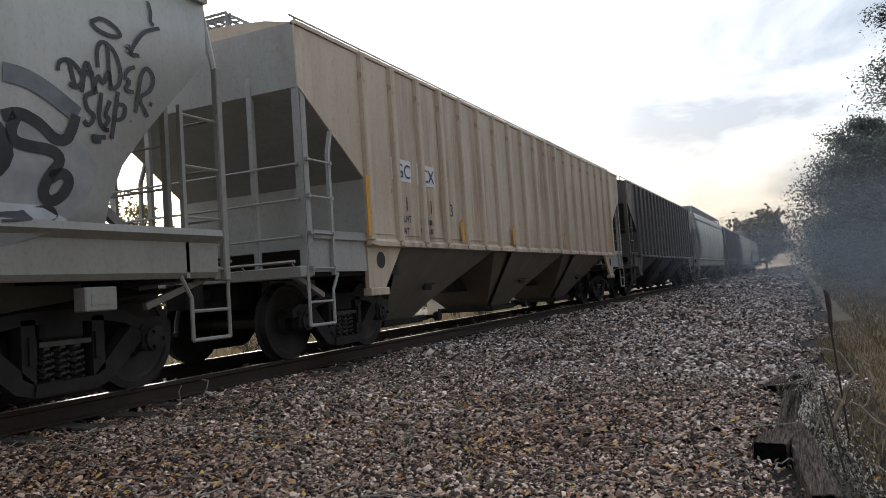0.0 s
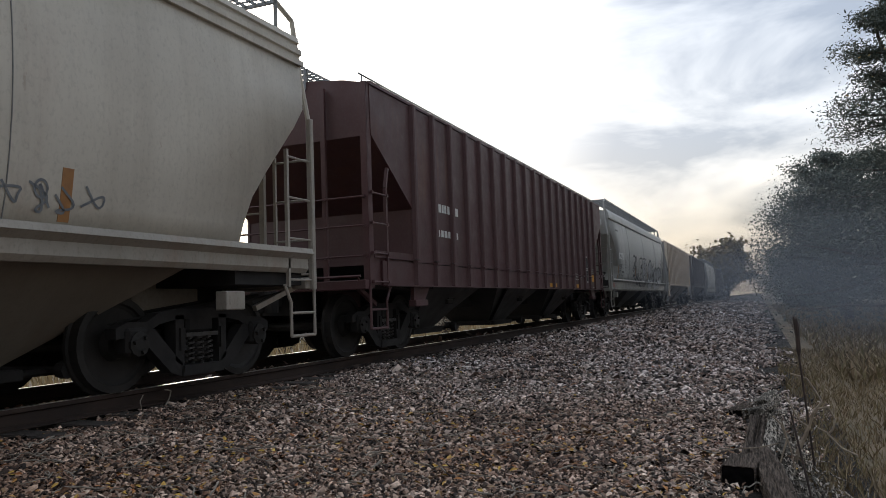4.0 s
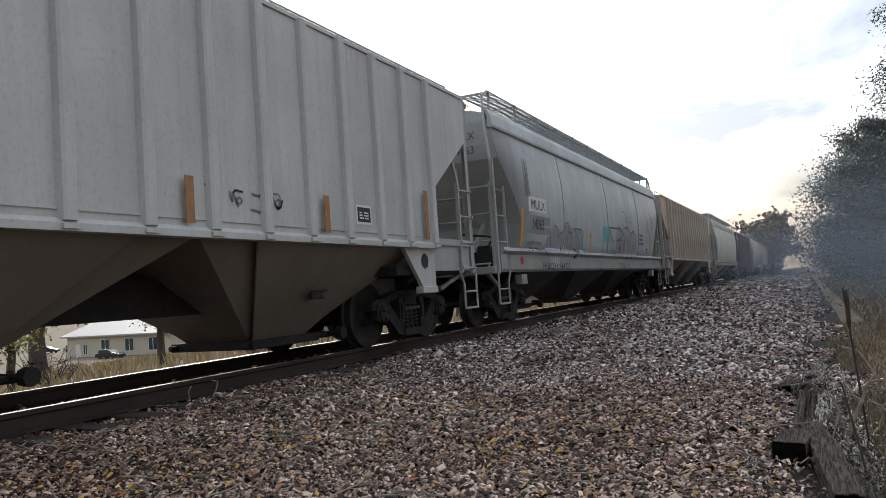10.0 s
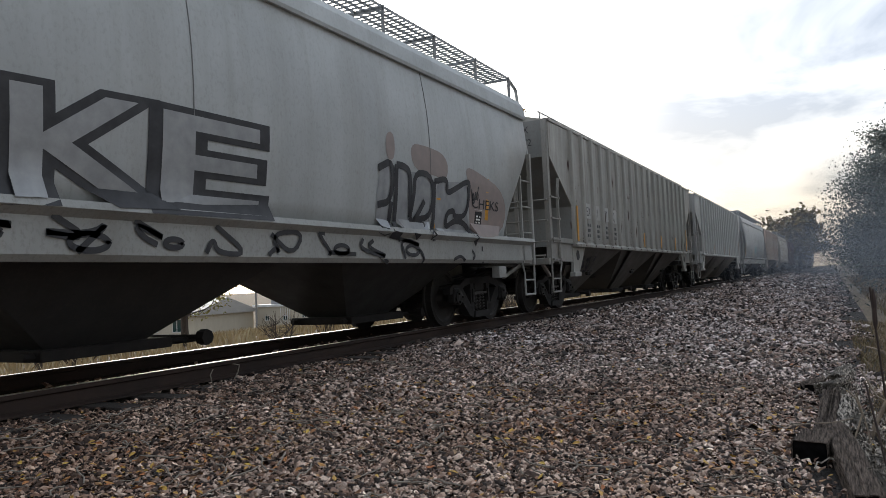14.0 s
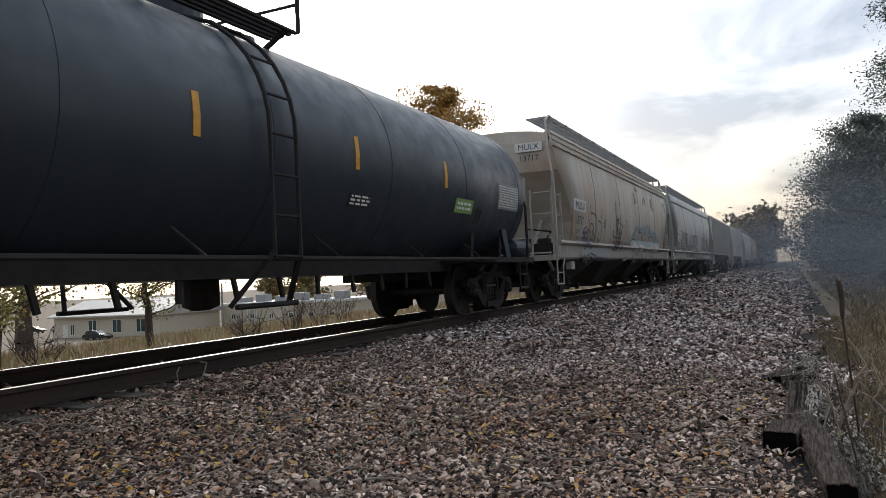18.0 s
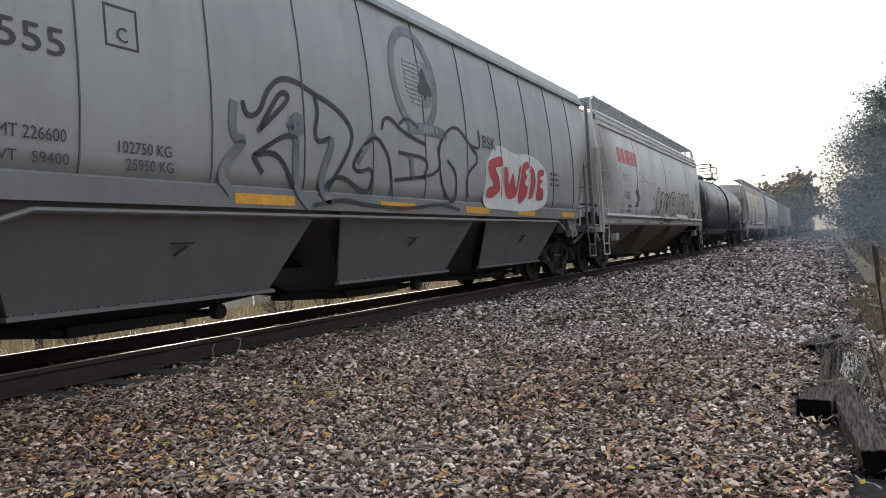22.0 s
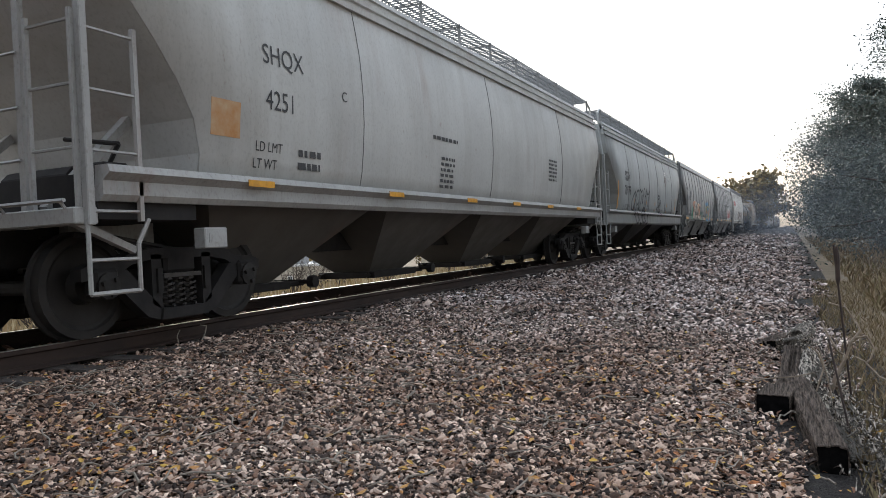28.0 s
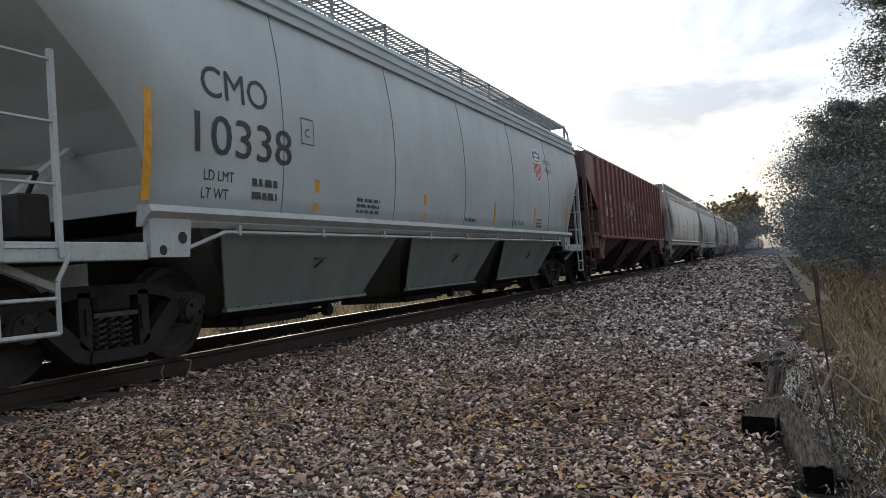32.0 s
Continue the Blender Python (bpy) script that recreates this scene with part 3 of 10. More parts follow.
def hopper_bay(car, y, half, paint, kind, z1=1.38, w1=1.48, pd=False):
    """One discharge hopper: slope sheets down to a narrow outlet, and on the older cars proud side sheets."""
    z0 = 0.26
    g, gx, wi = (0.5, 0.3, w1) if kind == "acf" and not pd else (0.45, 0.42, w1 - 0.1)
    bm = bmesh.new()
    corner = ((-1, -1), (1, -1), (1, 1), (-1, 1))
    top = [bm.verts.new((a * wi, b * half, z1)) for a, b in corner]
    bot = [bm.verts.new((a * gx, b * g, z0)) for a, b in corner]
    for k in range(4):
        bm.faces.new((top[k], top[(k + 1) % 4], bot[(k + 1) % 4], bot[k]))
    bm.faces.new(bot)
    bmesh.ops.recalc_face_normals(bm, faces=bm.faces)
    ob = part("hopper_bay", bm, paint, car, m=pose(0, y, 0))
    if kind != "acf" or pd:
        h2 = half * (0.675 if kind == "ribbed" else 0.90)
        xb, yb, zb = (1.05, 1.42, 0.44) if pd else (gx + 0.1, g + 0.05, z0 + 0.03)
        for s in (1, -1):
            bm = bmesh.new()
            q = [bm.verts.new(p) for p in ((s * w1, -h2, z1), (s * w1, h2, z1), (s * xb, yb, zb), (s * xb, -yb, zb))]
            f = bm.faces.new(q)
            r = bmesh.ops.extrude_face_region(bm, geom=[f])
            bmesh.ops.translate(bm, vec=(-s * 0.02, 0, -0.01), verts=[v for v in r["geom"] if isinstance(v, bmesh.types.BMVert)])
            bmesh.ops.recalc_face_normals(bm, faces=bm.faces)
            panel = part("side_slope", bm, paint, ob)
            if pd:
                # riveted flange along the lower edge, and gussets running in to the outlet
                bm = bmesh.new()
                box(bm, s * xb - 0.02, s * xb + 0.05, -yb - 0.04, yb + 0.04, zb - 0.035, zb)
                for k in range(16):
                    a = -yb + 2 * yb * k / 15
                    box(bm, s * xb - 0.012 + s * 0.03, s * xb + 0.012 + s * 0.03, a - 0.012, a + 0.012, zb, zb + 0.014)
                part("panel_flange", bm, paint, ob)
                bm = bmesh.new()
                q = [bm.verts.new(p) for p in ((s * xb, -yb, zb - 0.03), (s * xb, yb, zb - 0.03), (s * gx, g + 0.3, z0), (s * gx, -g - 0.3, z0))]
                bm.faces.new(q)
                part("outlet_slope", bm, M_STEEL, ob)
                bm = bmesh.new()
                d = Vector((s * (w1 - xb), 0, z1 - zb)).normalized()
                c = Vector((s * (xb + (w1 - xb) * 0.55 + 0.03), 0, zb + (z1 - zb) * 0.52))
                beam(bm, c + Vector((0, -0.06, 0)) - d * 0.045, c + Vector((0, 0.06, 0)) + d * 0.045, 0.02, 0.016)
                beam(bm, c + Vector((0, -0.12, 0)) + d * 0.07, c + Vector((0, 0.12, 0)) + d * 0.07, 0.016, 0.012)
                part("vibrator_bracket", bm, M_STEEL, ob)
            else:
                bm = bmesh.new()
                box(bm, s * 1.05 - 0.01, s * 1.05 + 0.05, -0.1, 0.14, 0.72, 0.8, 0.01)
                bar(bm, (s * 1.12, -0.14, 0.82), (s * 1.12, 0.18, 0.82), 0.014, 5)
                part("vibrator_bracket", bm, M_STEEL, ob)
    bm = bmesh.new()
    box(bm, -gx - 0.22, gx + 0.22, -g - 0.2, g + 0.2, z0 - 0.07, z0 + 0.03, 0.01)
    for s in (1, -1):
        bar(bm, (s * (gx + 0.12), -g - 0.3, z0 - 0.02), (s * (gx + 0.12), g + 0.6, z0 - 0.02), 0.035)
    part("outlet_gate", bm, M_STEEL, ob, "sooty sliding outlet gate")
    bm = bmesh.new()
    bar(bm, (-gx - 0.35, g + 0.5, z0), (gx + 0.35, g + 0.5, z0), 0.03)
    for s in (1, -1):
        lathe(bm, [(s * (gx + 0.3), 0.03), (s * (gx + 0.3), 0.08), (s * (gx + 0.4), 0.08), (s * (gx + 0.4), 0.03)], 8, "x", pose(0, g + 0.5, z0))
    part("gate_shaft", bm, M_STEEL, ob)
    return ob


def ladder_part(car, name, pts_a, pts_b, rungs, paint, r=0.014, post=0.05):
    """Two stiles through (top, bottom) points and round rungs between them."""
    bm = bmesh.new()
    a0, a1, b0, b1 = Vector(pts_a[0]), Vector(pts_a[1]), Vector(pts_b[0]), Vector(pts_b[1])
    beam(bm, a0, a1, post, post)
    beam(bm, b0, b1, post, post)
    for k in range(rungs):
        z = min(a0.z, b0.z) - 0.08 - k * (min(a0.z, b0.z) - max(a1.z, b1.z) - 0.16) / max(1, rungs - 1)
        ta = (a0.z - z) / (a0.z - a1.z)
        tb = (b0.z - z) / (b0.z - b1.z)
        bar(bm, a0.lerp(a1, ta), b0.lerp(b1, tb), r, 5)
    part(name, bm, paint, car)


def car_end(car, s, L, top, paint, kind, platform=1.12, hb=None):
    """Everything at one end: corner posts, ladders, steps, end sill, platform, coupler."""
    e = s * L
    ribbed = kind == "ribbed"
    for x in (1.52, -1.52):
        g = 1 if x > 0 else -1
        bm = bmesh.new()
        hi = top if kind != "acf" else 3.0
        if ribbed:
            # angle-section post: a flange each way
            box(bm, min(x, x - g * 0.10), max(x, x - g * 0.10), e - 0.012, e + 0.012, 0.98, hi)
            box(bm, min(x, x - g * 0.012), max(x, x - g * 0.012), min(e, e - s * 0.11), max(e, e - s * 0.11), 0.98, hi)
        else:
            box(bm, x - 0.035, x + 0.035, e - 0.035, e + 0.035, 0.95, hi, 0.008)
        part("corner_post", bm, paint, car)
        if ribbed:
            bm = bmesh.new()
            yi = e - s * 0.5
            beam(bm, (x, yi, 2.42), (x, yi, 0.98), 0.045, 0.045)
            beam(bm, (x, yi, 2.42), (x - g * 0.01, yi - s * 0.1, 2.72), 0.045, 0.045)
            for z in (2.30, 1.88, 1.46, 1.06):
                bar(bm, (x + g * 0.02, e - s * 0.03, z), (x + g * 0.02, yi, z), 0.014, 6)
                for y in (e - s * 0.05, yi):
                    box(bm, x + g * 0.02 - 0.022, x + g * 0.02 + 0.022, y - 0.022, y + 0.022, z - 0.02, z + 0.02)
            part("side_ladder", bm, paint, car)
            bm = bmesh.new()
            for z in (2.24, 1.84, 1.42):
                bar(bm, (x - g * 0.04, e + s * 0.05, z), (x - g * 0.70, e + s * 0.05, z), 0.014, 6)
                for a in (0.06, 0.69):
                    box(bm, x - g * a - 0.02, x - g * a + 0.02, e + s * 0.03 - 0.03, e + s * 0.03 + 0.03, z - 0.018, z + 0.018)
            part("end_ladder", bm, paint, car)
            # skirt panel between the body and the corner, with its sill bar
            bm = bmesh.new()
            y0, y1 = s * (hb + 0.005), e - s * 0.13
            box(bm, min(x * 0.965, x * 0.98), max(x * 0.965, x * 0.98), min(y0, y1), max(y0, y1), 1.02, 1.40)
            box(bm, min(x * 0.96, x * 1.005), max(x * 0.96, x * 1.005), min(y0, y1), max(y0, y1), 1.40, 1.50)
            part("skirt_panel", bm, paint, car)
        else:
            ladder_part(car, "side_ladder", ((x, e - s * 0.02, 2.55), (x, e - s * 0.02, 0.98)), ((x, e - s * 0.5, 2.55), (x, e - s * 0.5, 0.98)), 4, paint, post=0.04)
            ladder_part(car, "end_ladder", ((x - g * 0.05, e + s * 0.05, 2.6), (x - g * 0.05, e + s * 0.05, 0.98)), ((x - g * 0.55, e + s * 0.05, 2.6), (x - g * 0.55, e + s * 0.05, 0.98)), 4, paint, post=0.035)
        # stirrup step under the corner
        bm = bmesh.new()
        ya, yb = e + s * 0.02, e - s * 0.46
        pipe(bm, [(x, ya, 1.0), (x, ya, 0.42), (x, yb, 0.42), (x, yb, 0.8), (x, yb - s * 0.12, 1.0)], 0.019, 6)
        bar(bm, (x, ya, 0.68), (x, yb, 0.68), 0.016, 5)
        part("stirrup_step", bm, paint, car)
        # inner end post
        bm = bmesh.new()
        beam(bm, (x - g * 0.70, e, 0.95), (x - g * 0.70, e, hi - (0.02 if ribbed else 0.1)), 0.07, 0.05)
        part("end_post", bm, paint, car)
    bm = bmesh.new()
    box(bm, -1.5, 1.5, e - 0.12, e + 0.1, platform - 0.16, platform - 0.03, 0.01)
    box(bm, -0.4, 0.4, e - s * 1.2 - 0.5, e - s * 1.2 + 0.5, 0.72, platform - 0.05)
    bar(bm, (-1.45, e + s * 0.16, platform + 0.02), (1.45, e + s * 0.16, platform + 0.02), 0.018, 5)
    for x in (1.4, 0.7, -0.7, -1.4):
        bar(bm, (x, e + s * 0.16, platform + 0.02), (x, e + s * 0.06, platform - 0.1), 0.014, 5)
    beam(bm, (1.3, e + s * 0.05, platform - 0.1), (1.2, e - s * 0.7, 0.75), 0.06, 0.06)
    beam(bm, (-1.3, e + s * 0.05, platform - 0.1), (-1.2, e - s * 0.7, 0.75), 0.06, 0.06)
    part("end_sill", bm, paint, car)
    # rungs across the open end
    bm = bmesh.new()
    for z in (1.42, 1.84, 2.24) if ribbed else (1.5, 1.92, 2.36):
        bar(bm, (-0.82, e + s * 0.03, z), (0.82, e + s * 0.03, z), 0.014, 5)
    part("end_handrail", bm, paint, car)
    turn = pose(0, e, 0) if s > 0 else pose(0, e, 0, 0, 0, 180)
    mesh_part("coupler", ME_COUPLER, None, car, "rusty knuckle coupler", turn)
    mesh_part("brake_hose", ME_HOSE, None, car, "black rubber air hose", turn)


def running_board(car, L, z, x0, x1, sides, posts=True, rail=True):
    """Grated walkway on brackets along the roof."""
    for s in sides:
        bm = bmesh.new()
        n = int(2 * L / 0.11)
        for x in np.linspace(x0, x1, 5):
            beam(bm, (s * x, -L, z), (s * x, L, z), 0.012, 0.035)
        for k in range(n + 1):
            y = -L + 2 * L * k / n
            beam(bm, (s * x0, y, z), (s * x1, y, z), 0.010, 0.022)
        part("running_board", bm, M_GRATE, car, "galvanised roof walkway")
        if posts:
            def mk(bm):
                beam(bm, (s * x1, 0, z - 0.4), (s * x1, 0, z + 0.02), 0.05, 0.012)
                beam(bm, (s * x0, 0, z - 0.02), (s * x1, 0, z - 0.02), 0.03, 0.03)
            me = painted("bracket%g%g%g%d" % (x0, x1, z, s), M_GRATE, mk)
            k = max(2, int(2 * L / 1.35))
            for i in range(k + 1):
                mesh_part("walkway_bracket", me, None, car, m=pose(0, -L + 2 * L * i / k, 0))


def reefer_box(car, y, z=1.15):
    """Air reservoir, brake cylinder and valve on an end platform."""
    bm = bmesh.new()
    lathe(bm, [(-0.45, 0.05), (-0.42, 0.16), (0.42, 0.16), (0.45, 0.05)], 12, "x", pose(0.35, y, z + 0.2))
    box(bm, 0.95, 1.2, y - 0.12, y + 0.15, z, z + 0.35, 0.02)
    pipe(bm, [(1.1, y, z + 0.3), (1.25, y, z + 0.5), (0.6, y, z + 0.6)], 0.02)
    part("brake_gear", bm, M_STEEL, car, "sooty air brake gear")


def hopper(name, centre, kind, paint, label, L, lower=None, bays=3, end_paint=None, group="grain hoppers of the train", sill=None, ribs=19, half=None, top_half=None, sill_low=0.98, seams=3, skirt=0.0, pd=False):
    car = empty(name, pose(0, centre, 0))
    tagged(car, label, "hopper car", group)
    lv = side_levels(kind, half, top_half)
    stretch = 1.0
    lower = lower or paint
    sill = sill or paint
    top = lv[-1][0]
    if half and kind == "ribbed":
        stretch = half / lv[0][2]
    shell_parts(car, lv, paint, end_paint or paint, stretch)
    hb = lv[0][2] * stretch
    zs, ws = [l[0] for l in lv], [l[1] for l in lv]

    if kind == "acf":
        zs, ws = [sill_low, sill_low + 0.05, 1.30, 1.36, 1.42, 1.43] + zs[1:], [1.50, 1.54, 1.54, 1.62, 1.60, 1.515] + ws[1:]
    elif kind == "cylinder":
        zs, ws = [1.10, 1.45] + zs[1:], [1.563, 1.563] + ws[1:]

    def wall(z):
        return float(np.interp(z, zs, ws))
    for s in (1, -1):
        car_end(car, s, L, top, M_SILL.get(paint.name, paint), kind, hb=hb)
        truck(car, s * (L - 1.4))
        for x in (1, -1):
            # bolster web with its jacking pad
            bm = bmesh.new()
            y0, y1 = s * (hb - 0.02), s * (hb - 0.95)
            if kind == "acf" and pd:
                # rounded lifting plate with its two holes, and a thin end sill beyond it
                ya, yb_ = s * (hb + 0.04), s * (hb - 0.46)
                plate(bm, [(ya, 0.97), (ya, 1.28), (ya - s * 0.08, 1.38), (yb_ + s * 0.08, 1.38), (yb_, 1.28), (yb_ + s * 0.04, 0.97)], "x", x * 1.47, x * 1.55)
                box(bm, min(x * 1.42, x * 1.52), max(x * 1.42, x * 1.52), min(ya, s * (L - 0.02)), max(ya, s * (L - 0.02)), 0.95, 1.10, 0.008)
            elif kind == "acf":
                y0, y1 = s * (L - 1.25), s * (L - 1.55)
                box(bm, x * 1.36, x * 1.5, min(y0, y1), max(y0, y1), 0.74, 0.93, 0.01)
                box(bm, x * 1.49, x * 1.505, (y0 + y1) / 2 - 0.1, (y0 + y1) / 2 + 0.1, 0.79, 0.88)
            elif kind == "cylinder":
                y0, y1 = s * (hb - 0.05), s * (hb - 0.60)
                plate(bm, [(y0, 1.02), (y0, 1.24), (y1, 1.24), (y1 + s * 0.12, 1.02)], "x", x * 1.44, x * 1.5)
                box(bm, min(x * 1.40, x * 1.53), max(x * 1.40, x * 1.53), min(y0, y1 + s * 0.14), max(y0, y1 + s * 0.14), 0.87, 1.02, 0.01)
            else:
                plate(bm, [(y0, 0.80), (y0, 1.36), (y1, 1.36), (y0 + (y1 - y0) * 0.45, 0.80)], "x", x * 1.44, x * 1.5)
                box(bm, x * 1.40, x * 1.53, min(y0, y0 + (y1 - y0) * 0.5), max(y0, y0 + (y1 - y0) * 0.5), 0.70, 0.80, 0.01)
            bmesh.ops.recalc_face_normals(bm, faces=bm.faces)
            w = part("bolster_web", bm, sill if kind == "ribbed" else M_SILL.get(paint.name, sill), car)
            if kind == "acf" and pd:
                for yc, zc, rr in ((s * (hb - 0.10), 1.03, 0.045), (s * (hb - 0.34), 1.14, 0.055)):
                    bm = bmesh.new()
                    lathe(bm, [(x * 1.5505, 0.01), (x * 1.5515, rr), (x * 1.553, rr)], 12, "x", pose(0, yc, zc))
                    part("lifting_hole", bm, M_BLACK, w)
            if kind == "cylinder":
                bm = bmesh.new()
                box(bm, min(x * 1.531, x * 1.535), max(x * 1.531, x * 1.535), s * (hb - 0.27) - 0.06, s * (hb - 0.27) + 0.06, 0.91, 0.98)
                part("jacking_hole", bm, M_BLACK, w)
            if kind == "ribbed":
                bm = bmesh.new()
                yc = y0 + (y1 - y0) * 0.35
                lathe(bm, [(x * 1.502, 0.02), (x * 1.503, 0.11), (x * 1.506, 0.11)], 14, "x", pose(0, yc, 1.16))
                part("jacking_hole", bm, M_BLACK, w)
        # shear plate and end hopper slope under the shell
        bm = bmesh.new()
        yb = s * hb
        if kind != "acf":
            yb = s * (hb - 1.0)
        if kind == "acf" and not pd:
            # deepened to a solid block: its dark fill stands in for underbody shade
            box(bm, -1.45, 1.45, min(yb, s * (L - 0.14)), max(yb, s * (L - 0.14)), 1.0, 1.37)
            for x in (0.55, 0.95, 1.2):
                bar(bm, (x, s * (L - 0.3), 0.9), (x * 0.6, s * (hb - 1.2), 0.62), 0.022, 5)
        else:
            box(bm, -1.40, 1.40, min(yb, s * (L - 0.05)), max(yb, s * (L - 0.05)), 0.97, 1.10)
        part("shear_plate", bm, M_STEEL, car)
        for x in (0.9, -0.9):
            if kind == "acf":
                bm = bmesh.new()
                beam(bm, (x, s * (L - 0.1), 1.1), (x * 0.9, s * (hb + 0.1), 2.0), 0.08, 0.08)
                part("end_brace", bm, M_SILL.get(paint.name, paint), car)
    bm = bmesh.new()
    if kind == "acf" and sill_low < 1:
        bm.free()
        for s in (1, -1):
            bm = bmesh.new()
            box(bm, -0.28, 0.28, min(s * (hb - 0.6), s * L), max(s * (hb - 0.6), s * L), 0.68, 1.05)
            part("stub_sill", bm, M_STEEL, car)
    else:
        box(bm, -0.28, 0.28, -L, L, 0.64, 1.05)
        part("center_sill", bm, M_STEEL, car)
    # hopper bays
    span = 2 * (hb - (0.95 if kind != "acf" else 0.15))
    if kind == "ribbed":
        span = 2 * hb - 0.45
    elif pd:
        span = 2 * (hb - 0.75)
    step = span / bays
    for k in range(bays):
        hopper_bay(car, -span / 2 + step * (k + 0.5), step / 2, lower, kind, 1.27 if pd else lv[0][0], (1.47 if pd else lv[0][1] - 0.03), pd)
    # side sill
    for x in (1, -1):
        bm = bmesh.new()
        if kind == "acf":
            prof = [(1.44, sill_low), (1.50, sill_low), (1.54, sill_low + 0.05), (1.54, 1.30), (1.62, 1.36), (1.60, 1.42), (1.46, 1.42)]
            e_ = hb + 0.08 if pd else L - 0.12
            plate(bm, [(x * a, b) for a, b in prof], "y", -e_, e_)
            if pd:
                bar(bm, (x * 1.56, -hb + 0.9, 1.2), (x * 1.56, hb - 0.9, 1.2), 0.02)
                bar(bm, (x * 1.56, -hb + 0.9, 1.2), (x * 1.5, -hb + 0.35, 1.02), 0.02)
                for k in range(9):
                    a = -hb + 1.1 + (2 * hb - 2.2) * k / 8
                    box(bm, min(x * 1.535, x * 1.585), max(x * 1.535, x * 1.585), a - 0.02, a + 0.02, 1.17, 1.27)
        elif kind == "cylinder":
            plate(bm, [(x * a, b) for a, b in [(1.46, 1.24), (1.56, 1.24), (1.56, 1.43), (1.54, 1.45), (1.46, 1.45)]], "y", -hb, hb)
            bar(bm, (x * 1.53, -hb + 1.3, 1.18), (x * 1.53, hb - 1.3, 1.18), 0.024)
            bar(bm, (x * 1.53, -hb + 1.3, 1.18), (x * 1.5, -hb + 0.8, 1.02), 0.024)
            bar(bm, (x * 1.53, hb - 1.3, 1.18), (x * 1.5, hb - 0.8, 1.02), 0.024)
        else:
            plate(bm, [(x * a, b) for a, b in [(1.44, 1.34), (1.58, 1.34), (1.58, 1.40), (1.535, 1.44), (1.44, 1.44)]], "y", -hb, hb)
            plate(bm, [(x * a, b) for a, b in [(1.5, 1.5), (1.545, 1.5), (1.545, 1.515), (1.5, 1.515)]], "y", -hb, hb)
        bmesh.ops.recalc_face_normals(bm, faces=bm.faces)
        if skirt:
            bmesh.ops.scale(bm, vec=(0.94, 1, 1), verts=bm.verts)
        part("side_sill", bm, sill if kind == "ribbed" else M_SILL.get(paint.name, sill), car)
        # trim along the eave
        bm = bmesh.new()
        h2 = lv[-1][2] * stretch
        if kind == "ribbed":
            box(bm, x * 1.48, x * 1.55, -h2, h2, 3.83, 3.88)
        elif kind == "cylinder":
            plate(bm, [(x * a, b) for a, b in [(1.40, 3.84), (1.53, 3.84), (1.53, 3.90), (1.45, 4.10), (1.38, 4.10)]], "y", -h2, h2)
        else:
            if seams == 3 and sill_low < 1:
                plate(bm, [(x * a, b) for a, b in [(1.40, 3.60), (1.55, 3.60), (1.56, 3.64), (1.52, 3.84), (1.44, 3.96), (1.36, 3.98)]], "y", -h2, h2)
            else:
                plate(bm, [(x * a, b) for a, b in [(1.38, 3.60), (1.55, 3.60), (1.55, 3.66), (1.50, 3.67), (1.50, 3.73), (1.53, 3.74), (1.53, 3.80), (1.47, 3.81), (1.47, 3.88), (1.50, 3.89), (1.48, 3.96), (1.36, 4.0)]], "y", -h2, h2)
        bmesh.ops.recalc_face_normals(bm, faces=bm.faces)
        part("eave_trim", bm, paint, car)
    if skirt:
        low = painted("skirt_rib", paint, lambda b: plate(b, [(-0.002, -0.08), (0.06, -0.06), (0.06, 0.06), (-0.002, 0.08)], "z", skirt + 0.02, 1.354))
        for x in (1, -1):
            bm = bmesh.new()
            box(bm, min(x * 1.50, x * 1.532), max(x * 1.50, x * 1.532), -L + 0.35, L - 0.35, skirt, 1.36)
            box(bm, min(x * 1.532, x * 1.60), max(x * 1.532, x * 1.60), -L + 0.35, L - 0.35, skirt, skirt + 0.018)
            part("side_skirt", bm, paint, car)
            for k in range(ribs):
                mesh_part("skirt_rib", low, None, car, m=pose(x * 1.53, -hb + 0.06 + (2 * hb - 0.12) * k / (ribs - 1), 0, 0, 0, 0 if x > 0 else 180))
    if kind == "ribbed":
        me = painted("rib", paint, lambda b: mk_rib(b))
        for x in (1, -1):
            for k in range(ribs):
                y = -hb + 0.06 + (2 * hb - 0.12) * k / (ribs - 1)
                mesh_part("rib", me, None, car, m=pose(x * 1.53, y, 0, 0, 0, 0 if x > 0 else 180))
        running_board(car, L - 0.1, 4.2, 0.02, 0.5, (1, -1), True)
        for s in (1, -1):
            bm = bmesh.new()
            pipe(bm, [(0.5, s * (L - 0.05), 3.9), (0.5, s * (L - 0.05), 4.22), (-0.5, s * (L - 0.05), 4.22), (-0.5, s * (L - 0.05), 3.9)], 0.018)
            part("end_grab", bm, M_GRATE, car)
        bm = bmesh.new()
        bar(bm, (1.3, -L + 0.2, 4.06), (1.3, L - 0.2, 4.06), 0.014, 5)
        part("roof_rail", bm, M_GRATE, car)
        post = painted("rail_post", M_GRATE, lambda b: bar(b, (1.3, 0, 3.88), (1.3, 0, 4.06), 0.012, 4))
        for k in range(12):
            mesh_part("rail_post", post, None, car, m=pose(0, -L + 0.3 + (2 * L - 0.6) * k / 11, 0))
    elif kind == "acf":
        seam = simple("weld_seam", (0.16, 0.16, 0.16), (0.24, 0.24, 0.23), 10)
